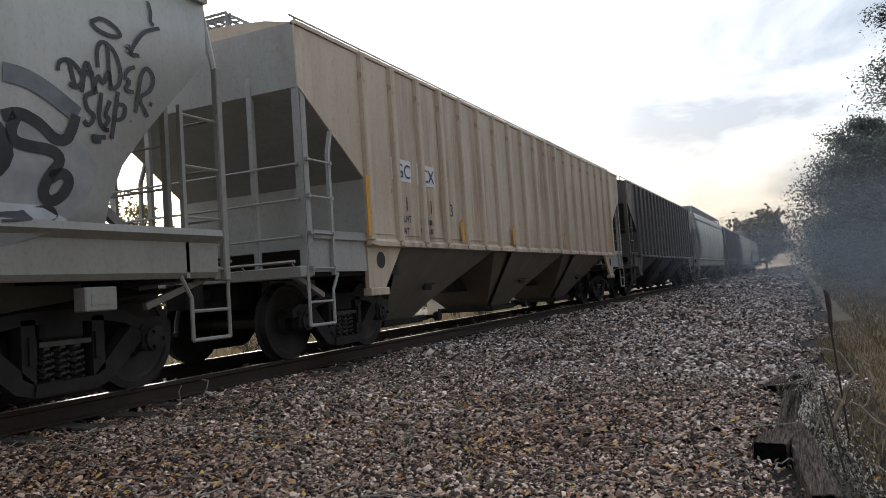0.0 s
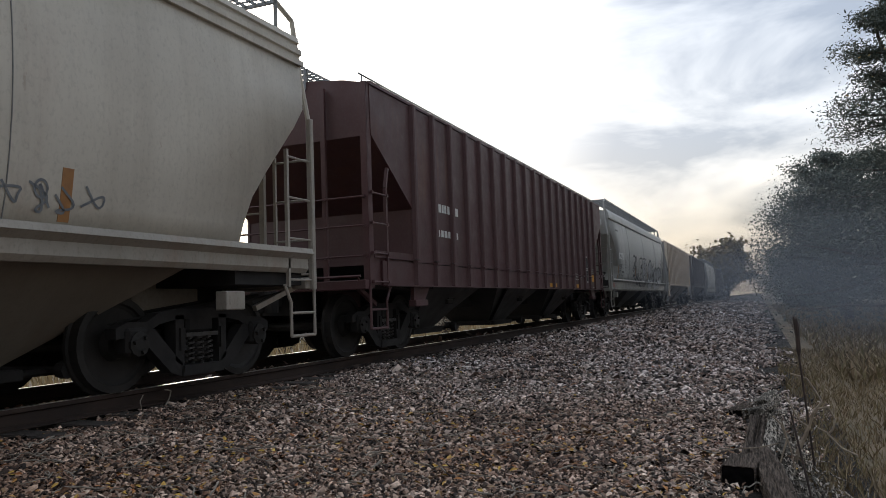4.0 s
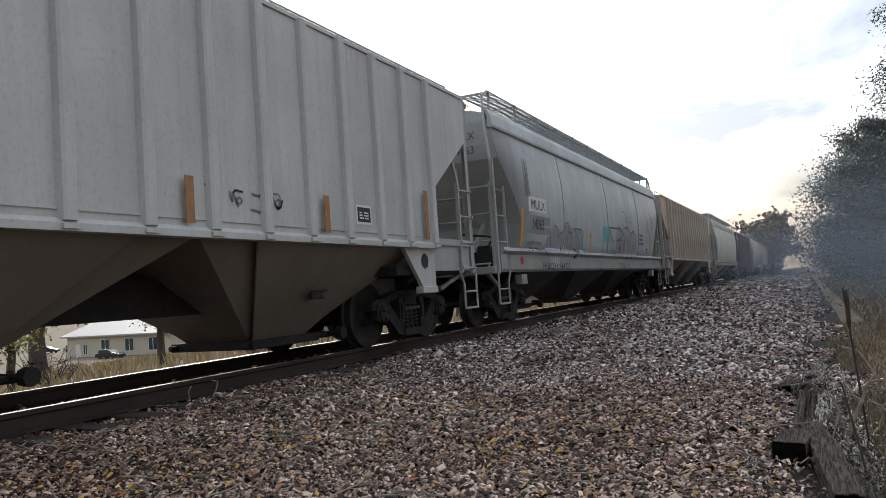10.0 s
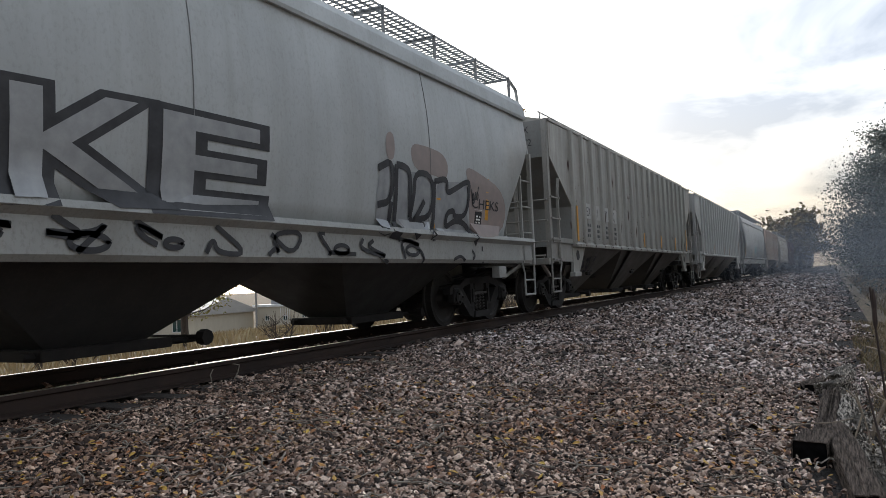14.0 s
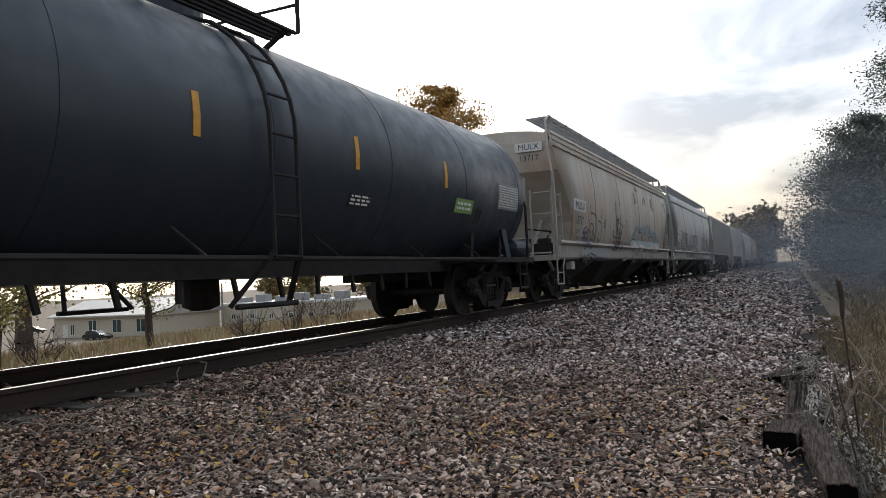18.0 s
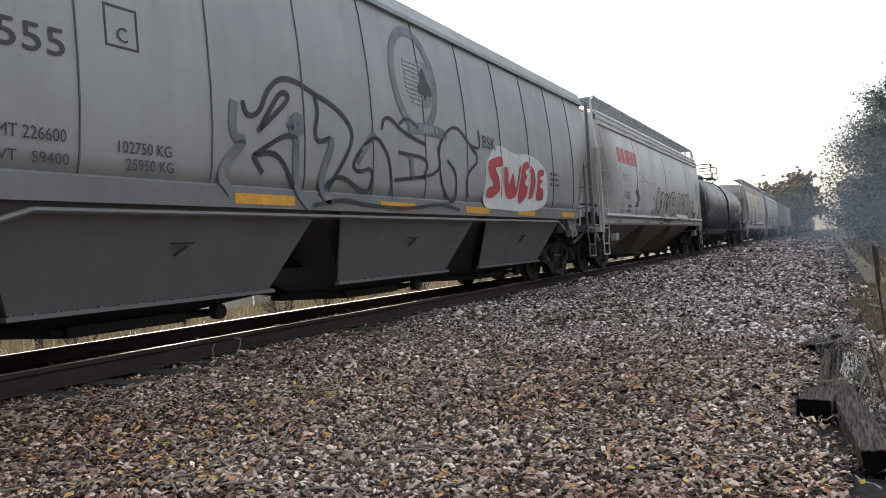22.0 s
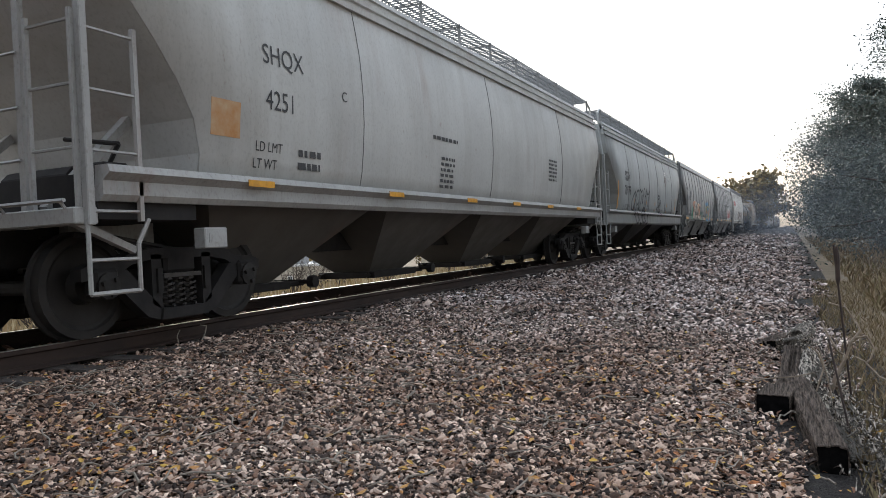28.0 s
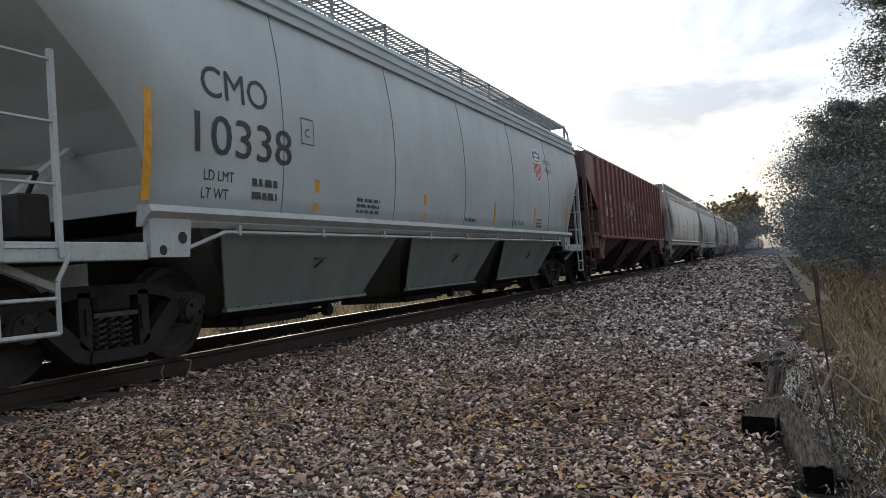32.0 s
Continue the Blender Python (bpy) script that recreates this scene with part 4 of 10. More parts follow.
        for k in range(seams):
            bm = bmesh.new()
            y = (2 * (k + 0.5) / seams - 1) * hb * 0.92
            for za, zb in zip(lv, lv[1:]):
                beam(bm, (za[1] + 0.001, y, za[0]), (zb[1] + 0.001, y, zb[0]), 0.006, 0.014)
            part("weld_seam", bm, seam, car)
        running_board(car, L - 0.45, 4.34, 0.82, 1.38, (1, -1), True)
        for s in (1, -1):
            for x in (1, -1):
                bm = bmesh.new()
                pipe(bm, [(x * 1.36, s * (L - 0.45), 4.35), (x * 1.38, s * (L - 0.12), 4.2), (x * 1.42, s * (L - 0.05), 3.6), (x * 1.5, s * L, 3.0)], 0.03)
                part("roof_grab", bm, paint, car)
    else:
        running_board(car, L - 0.3, 4.2, 0.05, 0.45, (1, -1), True)
        for k in range(11):
            y = -hb + 0.35 + (2 * hb - 0.7) * k / 10
            bm = bmesh.new()
            for za, zb in zip(lv, lv[1:]):
                beam(bm, (za[1] + 0.004, y, za[0]), (zb[1] + 0.004, y, zb[0]), 0.010, 0.018)
            part("side_seam", bm, simple("seam_steel", (0.15, 0.152, 0.155), (0.09, 0.09, 0.095), 10), car)
    if kind != "ribbed" or paint is P_OXIDE:
        reefer_box(car, -(L - 0.55))
    return car, wall


def mk_rib(bm):
    """Hat-section side post with a foot."""
    plate(bm, [(-0.002, -0.08), (0.055, -0.062), (0.068, -0.035), (0.068, 0.035), (0.055, 0.062), (-0.002, 0.08)], "z", 1.42, 3.84)
    plate(bm, [(-0.002, -0.09), (0.075, -0.075), (0.075, 0.075), (-0.002, 0.09)], "z", 1.355, 1.395)
    bmesh.ops.recalc_face_normals(bm, faces=bm.faces)


def tank_car(name, centre, L, paint, label):
    car = empty(name, pose(0, centre, 0))
    tagged(car, label, "tank car")
    r, zc, hl = 1.48, 2.28, 7.75
    bm = bmesh.new()
    prof = [(-hl - 0.62, 0.1), (-hl - 0.58, 0.45), (-hl - 0.48, 0.8), (-hl - 0.3, 1.12), (-hl - 0.12, 1.33), (-hl, r)]
    prof += [(-hl + 2 * hl * k / 6, r) for k in range(1, 6)]
    hf = hl + 0.3
    prof += [(hf, r), (hf + 0.12, 1.33), (hf + 0.3, 1.12), (hf + 0.48, 0.8), (hf + 0.58, 0.45), (hf + 0.62, 0.1)]
    lathe(bm, prof, 48, "y", pose(0, 0, zc))
    part("tank", bm, paint, car, smooth=True)
    for y in (-hl, -hl * 0.66, -hl * 0.33, 0, hl * 0.33, hl * 0.66, hl):
        bm = bmesh.new()
        lathe(bm, [(y - 0.012, r), (y - 0.012, r + 0.004), (y + 0.012, r + 0.004), (y + 0.012, r)], 48, "y", pose(0, 0, zc))
        part("weld_seam", bm, paint, car)

    def wall(z):
        return math.sqrt(max(0.05, (r + 0.002) ** 2 - (z - zc) ** 2))
    # dome fittings, platform and rails on top
    bm = bmesh.new()
    lathe(bm, [(3.70, 0.42), (3.95, 0.42), (4.00, 0.36), (4.08, 0.1)], 20, "z")
    lathe(bm, [(3.70, 0.25), (3.90, 0.25), (3.96, 0.1)], 14, "z", pose(0, 1.2, 0))
    part("dome", bm, paint, car, smooth=False)
    for x in (1, -1):
        bm = bmesh.new()
        for k in range(5):
            beam(bm, (x * (0.55 + 0.1 * k), -1.2, 3.80), (x * (0.55 + 0.1 * k), 1.2, 3.80), 0.05, 0.03)
        part("platform", bm, M_STEEL, car)
        bm = bmesh.new()
        beam(bm, (x * 0.6, -1.0, 3.60), (x * 0.95, -1.0, 3.80), 0.05, 0.05)
        beam(bm, (x * 0.6, 1.0, 3.60), (x * 0.95, 1.0, 3.80), 0.05, 0.05)
        part("platform_brace", bm, M_STEEL, car)
    bm = bmesh.new()
    for y in (-1.2, 1.2):
        pipe(bm, [(0.98, y, 3.80), (0.98, y, 4.42), (0.9, y, 4.52), (-0.9, y, 4.52), (-0.98, y, 4.42), (-0.98, y, 3.80)], 0.028)
        bar(bm, (0.98, y, 4.16), (-0.98, y, 4.16), 0.02)
    for x in (-0.98,):
        for z in (4.16, 4.50):
            bar(bm, (x, -1.2, z), (x, 1.2, z), 0.02)
    bar(bm, (0.98, -1.2, 4.50), (0.98, -0.7, 4.50), 0.02)
    bar(bm, (0.98, -0.7, 4.50), (0.98, -0.7, 3.80), 0.02)
    part("platform_railing", bm, M_STEEL, car)
    # side ladder bowed over the tank
    for x in (1, -1):
        bm = bmesh.new()
        pts = []
        for z in np.linspace(1.0, 3.75, 14):
            pts.append((wall(z) + 0.10 if z > zc else r + 0.10, z))
        for y in (-0.22, 0.22):
            pipe(bm, [(x * a, y, z) for a, z in pts], 0.025, 5)
        for a, z in pts[::2]:
            bar(bm, (x * a, -0.22, z), (x * a, 0.22, z), 0.016, 5)
        for y in (-0.22, 0.22):
            beam(bm, (x * (r + 0.1), y, 1.05), (x * 1.2, y * 2.2, 0.5), 0.05, 0.05)
        bar(bm, (x * 1.3, -0.5, 0.5), (x * 1.3, 0.5, 0.5), 0.03)
        part("tank_ladder", bm, M_STEEL, car)
    # cradle sills, running pipe, piping below
    bm = bmesh.new()
    for x in (1, -1):
        bar(bm, (x * 1.52, -6.2, 0.98), (x * 1.52, 6.2, 0.98), 0.03)
        for k in range(6):
            y = -5.6 + 2.24 * k
            beam(bm, (x * 1.52, y, 0.98), (x * 1.2, y - 0.12, 1.28), 0.05, 0.025)
    part("safety_rail", bm, M_STEEL, car)
    bm = bmesh.new()
    box(bm, 0.80, 0.86, -5.7, 5.7, 0.80, 1.05)
    for k in range(15):
        y = -5.6 + 0.8 * k
        beam(bm, (0.83, y, 0.82), (0.83, y + (0.07 if k % 3 else 0), 0.56), 0.04, 0.05)
    lathe(bm, [(0.45, 0.1), (0.5, 0.22), (1.2, 0.22)], 14, "z", pose(0, 0.4, 0))
    part("under_piping", bm, M_STEEL, car)
    for s in (1, -1):
        e = s * L
        truck(car, s * (L - 1.4))
        bm = bmesh.new()
        box(bm, -1.5, 1.5, min(s * (L - 3.2), e), max(s * (L - 3.2), e), 0.93, 1.02)
        box(bm, -0.3, 0.3, min(s * (L - 4.5), e), max(s * (L - 4.5), e), 0.68, 0.95)
        for y in (L - 2.6, L - 1.2):
            plate(bm, [(-1.2, 1.0), (1.2, 1.0), (1.25, 1.75), (0.8, 1.35), (-0.8, 1.35), (-1.25, 1.75)], "y", s * y - 0.05, s * y + 0.05)
        bmesh.ops.recalc_face_normals(bm, faces=bm.faces)
        part("stub_sill", bm, M_STEEL, car)
        bm = bmesh.new()
        for x in (1.48, -1.48):
            pipe(bm, [(x, s * (L - 0.35), 1.0), (x, s * (L - 0.35), 2.04), (x * 0.975, s * (L - 0.32), 2.15), (x * 0.93, s * (L - 0.28), 2.19), (0, s * (L - 0.28), 2.19)], 0.030)
            pipe(bm, [(x, s * (L - 0.9), 0.95), (x, s * (L - 0.9), 0.42), (x, s * (L - 0.45), 0.42), (x, s * (L - 0.45), 0.95)], 0.024, 5)
            bar(bm, (x, s * (L - 0.9), 0.68), (x, s * (L - 0.45), 0.68), 0.018, 5)
        bar(bm, (-1.35, e, 1.2), (1.35, e, 1.2), 0.025)
        part("end_handrail", bm, M_STEEL, car)
        if s > 0:
            bm = bmesh.new()
            lathe(bm, [(-0.5, 0.05), (-0.46, 0.19), (0.46, 0.19), (0.5, 0.05)], 16, "y", pose(1.15, s * (L - 0.1), 1.22))
            part("air_reservoir", bm, paint, car, smooth=False)
        # saddle posts leaning against the tank
        for x in (1, -1):
            bm = bmesh.new()
            beam(bm, (x * 1.46, s * (L - 1.48), 1.0), (x * 1.36, s * (L - 1.44), 1.55), 0.12, 0.07)
            part("saddle_post", bm, paint, car)
        turn = pose(0, e, 0) if s > 0 else pose(0, e, 0, 0, 0, 180)
        mesh_part("coupler", ME_COUPLER, None, car, "rusty knuckle coupler", turn)
        mesh_part("brake_hose", ME_HOSE, None, car, "black rubber air hose", turn)
    return car, wall

# ---- the train ----
P_TAN = car_paint("tan_paint", (0.60, 0.50, 0.385), 0.95, off=1.0, rustcol=(0.26, 0.13, 0.085))
P_RUSTY = car_paint("rust_streaked_paint", (0.56, 0.50, 0.43), 1.3, off=4.0, rustcol=(0.36, 0.155, 0.065))
P_PALE = car_paint("pale_grey_paint", (0.52, 0.52, 0.50), 0.25, off=8.0)
P_PEEL = car_paint("peeling_grey_paint", (0.41, 0.405, 0.37), 0.75, off=12.0, rustcol=(0.10, 0.06, 0.05))
P_MAROON = car_paint("dark_maroon_paint", (0.085, 0.035, 0.038), 0.1, off=15.0)
P_OXIDE = car_paint("oxide_red_paint", (0.18, 0.056, 0.055), 0.1, off=18.0)
P_GREY = car_paint("hopper_grey_paint", (0.46, 0.46, 0.44), 0.12, off=21.0)
P_SAND = car_paint("sand_grey_paint", (0.54, 0.50, 0.43), 0.18, off=24.0)
P_COOL = car_paint("cool_grey_paint", (0.44, 0.46, 0.46), 0.1, off=27.0)
P_BEIGE = car_paint("beige_grey_paint", (0.56, 0.515, 0.455), 0.62, off=30.0, rustcol=(0.40, 0.19, 0.08))
P_WHITE = car_paint("off_white_paint", (0.62, 0.61, 0.59), 0.12, off=33.0)
P_CPGREY = car_paint("railway_grey_paint", (0.33, 0.335, 0.335), 0.03, 0.2, off=36.0)
P_SILVER = car_paint("silver_grey_paint", (0.42, 0.44, 0.44), 0.04, 0.25, off=39.0)
P_NEW = car_paint("clean_silver_paint", (0.47, 0.53, 0.545), 0.0, 0.15, off=42.0, streak=0.15)
P_TANK = car_paint("tank_black_paint", (0.016, 0.027, 0.042), 0.0, 0.08, off=45.0, rough=0.40, streak=0.2)
P_DARK = car_paint("sooty_brown_paint", (0.07, 0.06, 0.06), 0.1, off=48.0)

# grimy copies for sills and end gear, their shade also put into the colour
M_SILL.update({p.name: car_paint("grimy_sill_of_" + p.name, c, 0.2, 0.6, off=60.0 + k) for k, (p, c) in enumerate(((P_GREY, (0.27, 0.26, 0.235)), (P_COOL, (0.34, 0.345, 0.33)), (P_SAND, (0.33, 0.30, 0.26)), (P_BEIGE, (0.42, 0.39, 0.35)), (P_SILVER, (0.30, 0.31, 0.305)), (P_WHITE, (0.46, 0.45, 0.43)), (P_TAN, (0.36, 0.355, 0.34)), (P_RUSTY, (0.34, 0.33, 0.31)), (P_PALE, (0.38, 0.38, 0.37)), (P_PEEL, (0.30, 0.29, 0.27)), (P_CPGREY, (0.17, 0.175, 0.175)), (P_NEW, (0.43, 0.475, 0.48)), (P_OXIDE, (0.10, 0.036, 0.036))))})
CARS = []


def add(car_wall):
    CARS.append(car_wall)
    return car_wall


# sooty lower paints: soot, and the shade of downward faces put into the colour
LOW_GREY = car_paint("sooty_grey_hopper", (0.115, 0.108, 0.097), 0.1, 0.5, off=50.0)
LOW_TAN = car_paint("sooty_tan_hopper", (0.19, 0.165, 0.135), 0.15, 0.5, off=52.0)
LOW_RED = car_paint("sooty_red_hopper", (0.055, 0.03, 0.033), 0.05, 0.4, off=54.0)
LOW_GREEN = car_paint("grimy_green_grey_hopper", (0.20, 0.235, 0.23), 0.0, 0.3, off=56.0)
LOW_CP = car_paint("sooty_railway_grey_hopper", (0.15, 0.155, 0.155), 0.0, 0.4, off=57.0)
# grey car ends: some grime, with the shade on the slopes put into the colour
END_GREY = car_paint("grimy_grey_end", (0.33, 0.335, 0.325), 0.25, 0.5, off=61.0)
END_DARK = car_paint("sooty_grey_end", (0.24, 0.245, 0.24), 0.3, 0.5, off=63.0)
# the body silver, darkened for the shade on the end
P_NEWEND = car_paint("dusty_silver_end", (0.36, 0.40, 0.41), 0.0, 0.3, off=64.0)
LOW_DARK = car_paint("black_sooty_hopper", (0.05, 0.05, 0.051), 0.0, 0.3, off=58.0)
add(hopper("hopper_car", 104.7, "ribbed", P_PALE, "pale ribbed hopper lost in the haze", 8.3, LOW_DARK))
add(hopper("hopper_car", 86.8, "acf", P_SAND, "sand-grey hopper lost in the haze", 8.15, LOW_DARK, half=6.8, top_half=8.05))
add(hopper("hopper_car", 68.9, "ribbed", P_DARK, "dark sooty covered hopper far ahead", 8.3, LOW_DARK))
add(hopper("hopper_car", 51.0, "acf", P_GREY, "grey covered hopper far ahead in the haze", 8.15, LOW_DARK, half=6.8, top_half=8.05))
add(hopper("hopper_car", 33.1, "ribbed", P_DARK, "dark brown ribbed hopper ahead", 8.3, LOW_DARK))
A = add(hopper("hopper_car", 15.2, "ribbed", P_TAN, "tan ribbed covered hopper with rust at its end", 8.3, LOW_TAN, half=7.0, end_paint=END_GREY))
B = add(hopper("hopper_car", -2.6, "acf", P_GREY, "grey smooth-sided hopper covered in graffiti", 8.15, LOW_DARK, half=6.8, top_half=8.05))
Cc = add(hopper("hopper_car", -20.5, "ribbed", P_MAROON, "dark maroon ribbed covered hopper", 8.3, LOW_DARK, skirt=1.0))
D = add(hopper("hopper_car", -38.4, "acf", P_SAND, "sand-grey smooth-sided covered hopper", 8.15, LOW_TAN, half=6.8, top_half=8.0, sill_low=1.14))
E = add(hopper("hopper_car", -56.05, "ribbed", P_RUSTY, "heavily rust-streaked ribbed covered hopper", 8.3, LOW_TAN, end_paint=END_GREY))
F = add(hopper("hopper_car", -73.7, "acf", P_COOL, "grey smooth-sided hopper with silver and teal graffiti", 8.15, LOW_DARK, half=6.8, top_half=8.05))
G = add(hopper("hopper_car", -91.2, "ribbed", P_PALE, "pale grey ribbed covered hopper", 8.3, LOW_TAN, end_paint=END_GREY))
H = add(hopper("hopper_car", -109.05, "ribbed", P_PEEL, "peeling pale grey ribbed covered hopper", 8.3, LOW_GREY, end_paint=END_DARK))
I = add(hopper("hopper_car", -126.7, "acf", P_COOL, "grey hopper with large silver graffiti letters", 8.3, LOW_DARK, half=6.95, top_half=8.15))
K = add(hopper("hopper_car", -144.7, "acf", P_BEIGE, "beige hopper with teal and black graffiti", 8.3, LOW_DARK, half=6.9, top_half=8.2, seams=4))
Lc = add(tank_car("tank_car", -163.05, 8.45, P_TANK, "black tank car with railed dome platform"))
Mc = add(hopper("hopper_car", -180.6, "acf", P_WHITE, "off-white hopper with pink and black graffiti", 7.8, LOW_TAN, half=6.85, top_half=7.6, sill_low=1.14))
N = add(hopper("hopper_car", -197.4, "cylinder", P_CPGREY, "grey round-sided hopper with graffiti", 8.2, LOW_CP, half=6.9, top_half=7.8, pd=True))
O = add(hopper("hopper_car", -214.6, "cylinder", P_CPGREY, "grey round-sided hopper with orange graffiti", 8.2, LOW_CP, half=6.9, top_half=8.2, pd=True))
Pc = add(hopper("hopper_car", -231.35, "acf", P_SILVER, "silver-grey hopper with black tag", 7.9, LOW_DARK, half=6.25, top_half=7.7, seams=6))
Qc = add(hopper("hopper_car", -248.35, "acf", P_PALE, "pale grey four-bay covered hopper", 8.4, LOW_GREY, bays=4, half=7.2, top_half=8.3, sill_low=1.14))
# its recessed ends take the dark hopper red in place of deep shade
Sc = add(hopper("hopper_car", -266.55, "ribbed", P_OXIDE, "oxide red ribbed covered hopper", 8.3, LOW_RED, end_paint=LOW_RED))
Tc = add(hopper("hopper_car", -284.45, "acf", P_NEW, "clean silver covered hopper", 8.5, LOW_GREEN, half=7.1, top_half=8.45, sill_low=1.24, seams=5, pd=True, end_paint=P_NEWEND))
SHIFT.update({car[0].name: d for car, d in ((A, 0.10), (B, 0.40), (Cc, 0.40), (D, 0.38), (E, 0.15), (F, 0.27), (G, 0.10), (H, 0.11), (I, 0.30), (K, 0.20), (Lc, 0.25), (Mc, 0.0), (N, 0.25), (O, 0.10), (Pc, 0.15), (Qc, 0.25), (Sc, 0.15), (Tc, 0.15))})

# ---- writing and graffiti on the cars ----
G_BLACK = simple("black_spray", (0.015, 0.016, 0.02), (0.04, 0.04, 0.045), 7, 0.6, bump=0)
G_SILVER = simple("silver_spray", (0.36, 0.37, 0.38), (0.24, 0.25, 0.26), 5, 0.45, 0.2, bump=0)
G_TEAL = simple("teal_spray", (0.12, 0.36, 0.38), (0.2, 0.42, 0.44), 3, 0.6, bump=0)
G_PINK = simple("tan_spray", (0.52, 0.45, 0.40), (0.44, 0.38, 0.34), 4, 0.6, bump=0)
G_RED = simple("red_spray", (0.48, 0.05, 0.06), (0.36, 0.04, 0.05), 4, 0.55, bump=0)
G_WHITE = simple("white_spray", (0.68, 0.68, 0.66), (0.52, 0.52, 0.5), 6, 0.6, bump=0)
G_ORANGE = simple("orange_spray", (0.60, 0.18, 0.07), (0.66, 0.42, 0.26), 1.6, 0.55, bump=0)
G_GREEN = simple("green_spray", (0.06, 0.34, 0.2), (0.1, 0.4, 0.24), 3, 0.55, bump=0)
G_BLUE = simple("blue_spray", (0.04, 0.25, 0.52), (0.07, 0.32, 0.6), 3, 0.55, bump=0)
G_PURPLE = simple("purple_spray", (0.06, 0.045, 0.17), (0.10, 0.08, 0.22), 3, 0.55, bump=0)
G_GREY = simple("grey_spray", (0.09, 0.10, 0.12), (0.2, 0.21, 0.22), 4, 0.6, bump=0)
M_PLATE = simple("plate_white", (0.70, 0.70, 0.68), (0.6, 0.6, 0.58), 10, 0.5, bump=0)
M_PLATEGREY = simple("plate_grey", (0.25, 0.27, 0.28), (0.2, 0.21, 0.22), 10, 0.5, bump=0)
M_NAVY = simple("navy_lettering", (0.02, 0.04, 0.10), (0.03, 0.05, 0.1), 20, 0.6, bump=0)
M_SHIELD = simple("shield_blue", (0.03, 0.06, 0.22), (0.03, 0.05, 0.18), 20, 0.5, bump=0)
M_GOLDLET = simple("faded_gold_lettering", (0.42, 0.24, 0.06), (0.3, 0.18, 0.06), 20, 0.6, bump=0)


def squiggle(seed, n, w=1.0, h=1.0, loops=True):
    """Hand-sprayed letters without meaning: a few looping strokes side by side."""
    r = random.Random(seed)
    out = []
    for k in range(n):
        x0 = k * w
        pts = [(x0 + r.uniform(0, 0.2) * w, r.uniform(0.7, 1.0) * h)]
        for j in range(r.randint(3, 6)):
            pts.append((x0 + r.uniform(-0.1, 1.0) * w, r.uniform(0.0, 1.0) * h))
        out.append(pts)
        if loops and r.random() < 0.6:
            c, q = (x0 + 0.5 * w, r.uniform(0.3, 0.7) * h), r.uniform(0.12, 0.25)
            out.append([(c[0] + q * w * math.cos(a), c[1] + q * h * math.sin(a)) for a in np.linspace(0, 6.5, 9)])
    return out


def load_data(car, wall, y, z, material, tag=True):
    """Load limit and light weight lines, in small type."""
    letter(car, "LD LMT", y, z + 0.17, 0.10, wall, material, 0.9)
    letter(car, "LT WT", y - 0.05, z, 0.10, wall, material, 0.9)
    bars(car, y + 0.50, z, 0.42, 0.27, wall, material, 2)


def placard(car, wall, y0, y1, z0, z1):
    patch(car, y0, y1, z0, z1, wall, M_PLATE, "placard")
    patch(car, y0 + 0.03, y1 - 0.03, z0 + 0.03, z1 - 0.03, wall, M_BLACK, "placard_face", 0.008)
    bars(car, y0 + 0.06, z0 + 0.06, y1 - y0 - 0.14, z1 - z0 - 0.14, wall, M_PLATE, 3, 0.011)


def end_marks(car, L, z, top, bottom, material, plate=None, x=0.95, kind=0):
    """Marks on the upper panel of the near end, which faces back along the track."""
    if plate:
        bm = bmesh.new()
        box(bm, x - 0.33, x + 0.33, -L - 0.008, -L - 0.003, z - 0.04, z + 0.17)
        part("number_plate_board", bm, plate, car)
    for body, dz in ((top, 0.0), (bottom, -0.26)):
        bm = text_mesh(body, 0.14, 0.95)
        for v in bm.verts:
            v.co = (x + v.co.x, -L - 0.011, z + dz + v.co.y)
        bmesh.ops.recalc_face_normals(bm, faces=bm.faces)
        part("lettering", bm, material, car)


def mark(car_wall, strokes, width, material, lift=0.012, label=""):
    """Sprayed outlines in the car's own measures."""
    car, wall = car_wall
    return spray(car, strokes, SHIFT.get(car.name, 0), 0, 1.0, width, wall, material, lift, label)


def flood(car_wall, pts, material, lift=0.005):
    car, wall = car_wall
    return blob(car, pts, SHIFT.get(car.name, 0), 0, 1.0, wall, material, lift)


def words(car_wall, body, y0, y1, z, h, material, name="lettering", lift=0.010):
    """Lettering of height h fitted between two points along the car."""
    car, wall = car_wall
    bm = text_mesh(body, h)
    xs = [v.co.x for v in bm.verts]
    k = (y1 - y0) / (max(xs) - min(xs))
    for v in bm.verts:
        v.co.x *= k
    xs = [v.co.x for v in bm.verts]
    onto_side(bm, y0 - min(xs), z, wall, lift)
    bmesh.ops.recalc_face_normals(bm, faces=bm.faces)
    return part(name, bm, material, car)


def frame_box(car_wall, y0, y1, z0, z1, material, lettered=True):
    """A thin ruled frame with a letter in it."""
    car, wall = car_wall
    for a, b, e, f in ((y0, y1, z0, z0 + 0.018), (y0, y1, z1 - 0.018, z1), (y0, y0 + 0.018, z0 + 0.018, z1 - 0.018), (y1 - 0.018, y1, z0 + 0.018, z1 - 0.018)):
        patch(car, a + SHIFT.get(car.name, 0), b + SHIFT.get(car.name, 0), e, f, wall, material, "ruled_line")
    if lettered:
        words(car_wall, "C", (y0 + y1) / 2 - 0.05, (y0 + y1) / 2 + 0.05, z0 + (z1 - z0) * 0.15, (z1 - z0) * 0.35, material)


